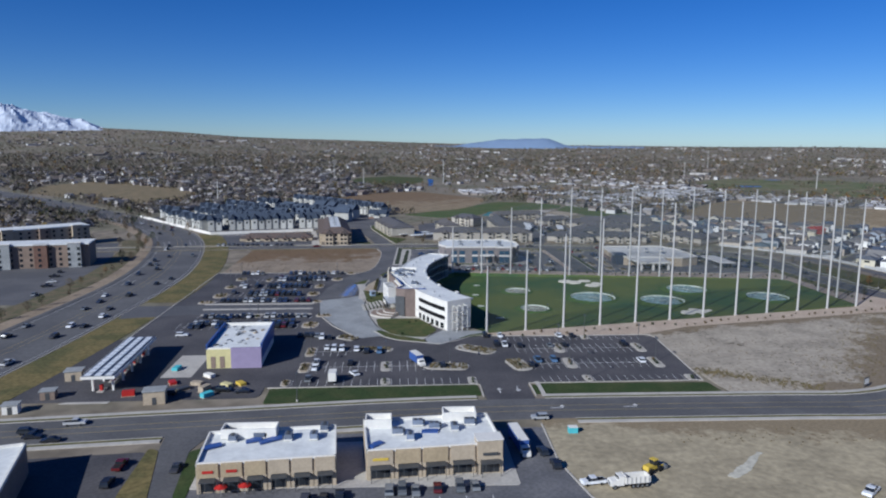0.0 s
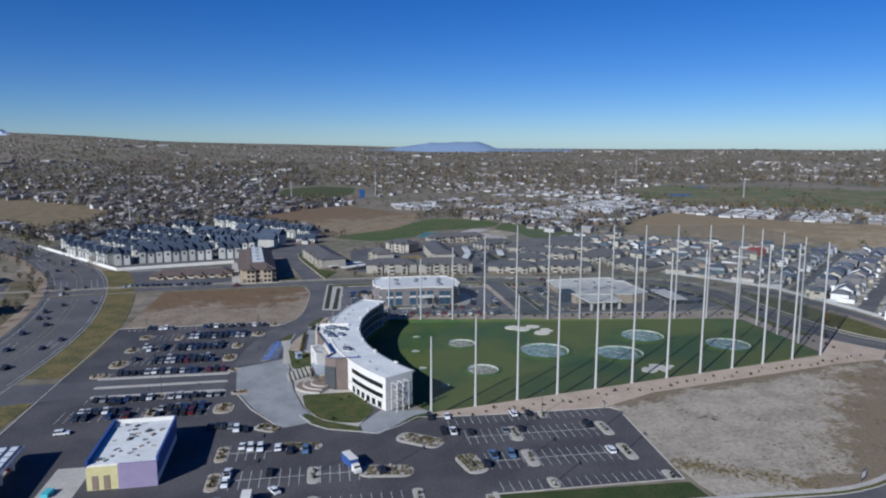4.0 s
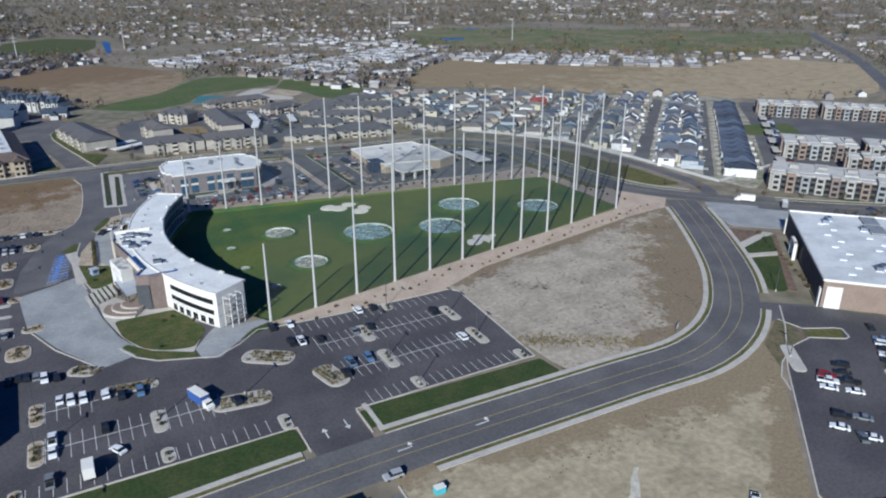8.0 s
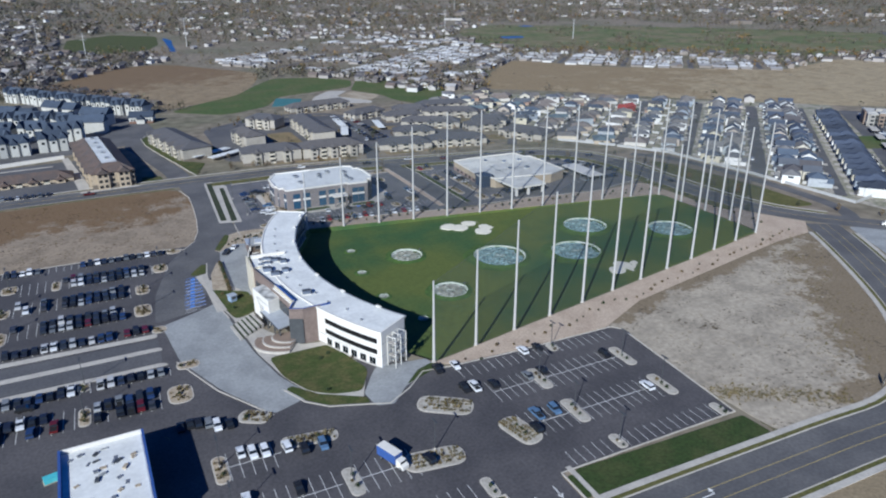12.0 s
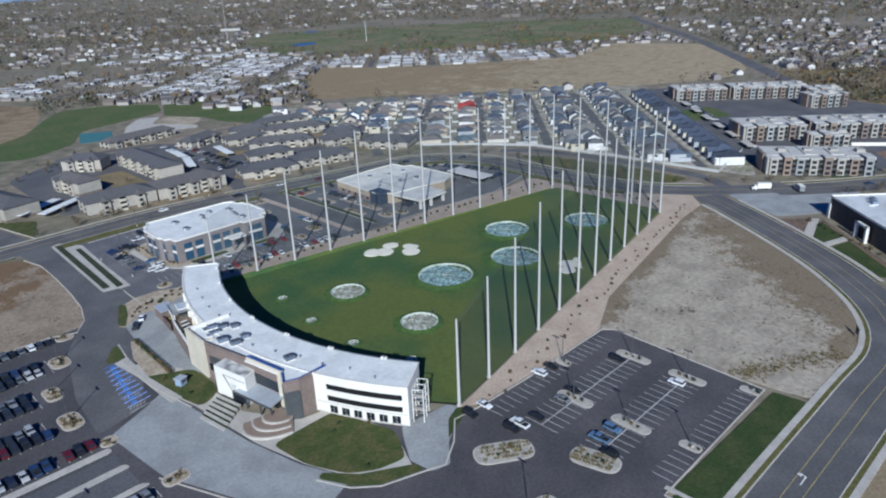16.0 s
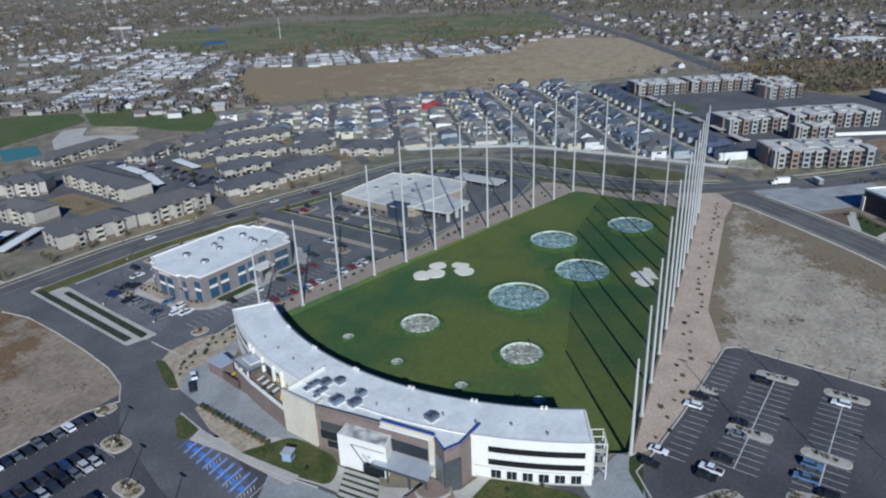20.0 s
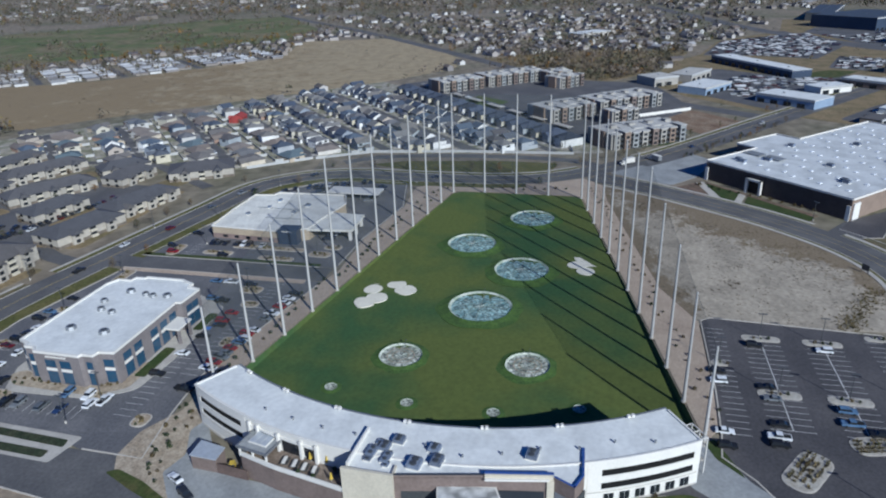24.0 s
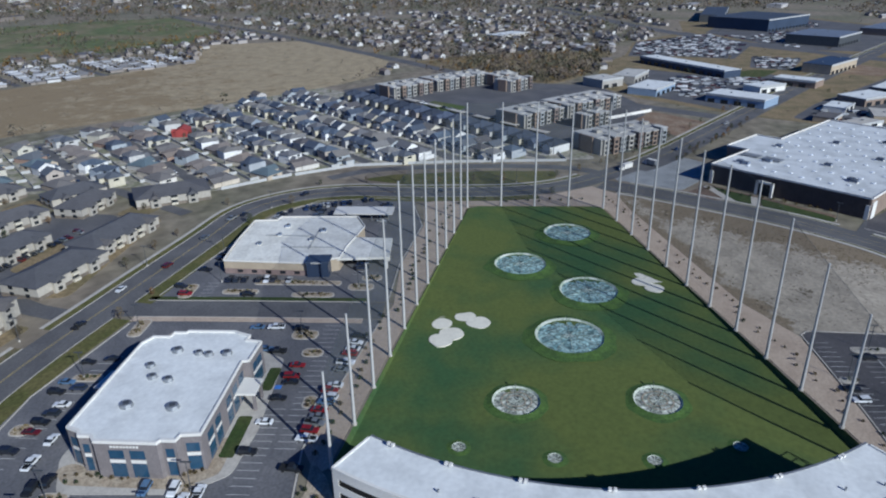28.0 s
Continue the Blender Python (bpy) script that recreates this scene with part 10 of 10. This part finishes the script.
# parked cars of the far lots
pc = Heap()
for poly, n in (([(753, 190), (885, 152), (980, 34), (850, 20), (730, 82), (755, 136)], 760), ([(500, 200), (577, 190), (612, 176), (590, 132), (505, 150)], 190), ([(556, 140), (590, 128), (598, 96), (562, 86)], 60), ([(664, 80), (740, 50), (718, 10), (645, 49)], 170), ([(940, -20), (1010, -80), (990, -110), (900, -40)], 140), ([(810, -30), (880, -10), (960, 20), (900, -60)], 120), ([(350, 60), (418, 130), (460, 100), (420, 20)], 110), ([(1090, -60), (1200, -120), (1150, -190), (1060, -170)], 160)):
    xs, ys = [p[0] for p in poly], [p[1] for p in poly]
    for i in range(n):
        x, y = rg.uniform(min(xs), max(xs)), rg.uniform(min(ys), max(ys))
        y = round(y / 9) * 9 + rg.choice((-2.4, 2.4))
        if inside(x, y, poly):
            put_house(pc, x, y, 0.1, 1.571 + rg.uniform(-0.05, 0.05), 4.4, 1.8, 1.0, 0.5)
pc.done("far_cars", [CARF, CARF], "rows of far parked cars", "cars")

# mobile homes
tl = Heap()
u, w = Vector((0.743, 0.669)), Vector((-0.669, 0.743))
LANES = (436, 548, 648)


def home(p, a):
    put_house(tl, p.x + rg.uniform(-1, 1), p.y + rg.uniform(-1, 1), 0, a + rg.uniform(-0.06, 0.06), rg.uniform(11, 15.5), rg.uniform(4.6, 6.2), rg.uniform(2.4, 3), rg.uniform(0.5, 1.1))


for row_k in range(22):                         # rows side by side, with planted lanes between the strips
    v = 376 + 18 * row_k
    if min(abs(v - q) for q in LANES) < 9:
        continue
    for k in range(110):
        p = u * (640 + 8 * k) + w * v
        if inside(p.x, p.y, OPEN[4]) and rg.random() < (0.84 if v < 560 else 0.6) and noise.noise((p.x / 80, p.y / 80, 2)) > (-0.3 if v < 560 else 0.0):
            home(p, math.atan2(w.y, w.x))
e1, e2 = Vector((0.73, -0.68)), Vector((0.68, 0.73))
for k in range(24):                             # short columns above the brown field
    for q in range(14):
        p = Vector((480, 930)) + e1 * (17 * k) + e2 * (8 * q - 10)
        if k % 5 != 3 and inside(p.x, p.y, STRIPS[0]) and rg.random() < 0.8:
            home(p, math.atan2(e1.y, e1.x))
tl.done("mobile_homes", [FWALL, TRAILR], "rows of pale-roofed mobile homes between trees", "mobile homes")
for v in LANES:
    run = [u * (640 + 10 * t) + w * v for t in range(90)]
    run = [p for p in run if inside(p.x, p.y, OPEN[4])]
    road("street", run, 7, ROADM, "narrow lane between mobile homes", 0.08)
for k in (3, 8, 13, 18):
    run = [Vector((480, 930)) + e1 * (17 * k) + e2 * (10 * t - 10) for t in range(12)]
    run = [p for p in run if inside(p.x, p.y, STRIPS[0])]
    if len(run) > 3:
        road("street", run, 7, ROADM, "narrow lane between mobile homes", 0.08)

# masts
for x, y, h in ((92, 1362, 46), (-131, 1461, 46), (640, 1500, 42), (1020, 2209, 60), (760, 1200, 36), (-230, 900, 30), (-60, 1250, 34)):
    e = thing("power_mast", x, y, rise(x, y), 0, "tall slim grey power line mast far off", "mast", "power masts")
    bm = bmesh.new()
    bmesh.ops.create_cone(bm, cap_ends=True, segments=6, radius1=0.8, radius2=0.4, depth=h, matrix=Matrix.Translation((0, 0, h / 2)))
    part("shaft", bm, POLEM, e)
    for z in (h - 4, h - 9):
        part("crossarm", box_bm(-4, 4, -0.3, 0.3, z, z + 0.5), POLEM, e)
sg = thing("site_sign", 150, 201, 0.1, 30, "small dark sign board on two posts", "sign")
part("board", box_bm(-1.6, 1.6, -0.08, 0.08, 1.0, 3.4), DGREY, sg)
part("panel", box_bm(-1.3, 1.3, -0.12, -0.08, 1.3, 3.0), STUCCO, sg)
for s in (-1.4, 1.4):
    part("post", box_bm(s - 0.08, s + 0.08, -0.08, 0.08, 0, 1.2), DGREY, sg)
ut = thing("utility_cabinet", 47, 172, 0.1, 0, "turquoise utility cabinet by the pavement", "cabinet")
part("casing", box_bm(-1.2, 1.2, -0.8, 0.8, 0, 1.6), TURQ, ut)
part("lid", box_bm(-1.25, 1.25, -0.85, 0.85, 1.6, 1.7), STUCCO, ut)

# ---- mountains ----


def ridge(name, a0, a1, r, prof, m, label, depth=500, rough=0.15):
    """A far ridge between two bearings; prof gives its height along it."""
    bm = bmesh.new()
    n, nj = 220, 30
    rows = []
    for j in range(nj + 1):
        s = j / nj
        k = math.sin(math.pi * min(1, s * 1.15) * 0.5) if s < 0.87 else 1 - (s - 0.87) * 2
        row = []
        for i in range(n + 1):
            t = i / n
            a = radians(a0 + (a1 - a0) * t)
            rr = r + depth * (s - 0.9)
            x, y = rr * math.cos(a), rr * math.sin(a)
            spur = noise.ridged_multi_fractal((x / 520, y / 520, 3.1), 0.9, 2.1, 6, 1.0, 2.0) - 1.0
            row.append(bm.verts.new((x, y, 15 + prof(t) * k * (1 + rough * spur))))
        rows.append(row)
    for a, b in zip(rows, rows[1:]):
        for i in range(n):
            bm.faces.new((a[i], a[i + 1], b[i + 1], b[i]))
    bmesh.ops.recalc_face_normals(bm, faces=bm.faces[:])
    return tagged(link_mesh(name, bm, m), label, "mountain", "", "structure")


ridge("snow_mountain", 134, 105, 5200, lambda t: 70 + 237 * max(0.0, min(1.0, (134 - 29 * t - 109.0) / 9.5)) ** 1.1 + 27 * max(0.0, 0.5 - t), SNOWM, "snow-covered mountain range far off", 800, 0.3)


def step(t, a, b):
    k = max(0.0, min(1.0, (t - a) / (b - a)))
    return k * k * (3 - 2 * k)


# both ridges carry their haze in the base colour
ridge("far_mesa", 90, 70, 4800, lambda t: 54 + 44 * step(t, 0.24, 0.44) * (1 - step(t, 0.60, 0.72)) * (0.86 + 0.22 * t), HAZEHILL, "mesa on the horizon with blue haze in its colour", 160)
ridge("far_hills", 52, 20, 4800, lambda t: 16 + 135 * min(1, t * 1.5) ** 1.3, HAZEHILL, "hills on the horizon with grey-blue haze in their colour", 260)
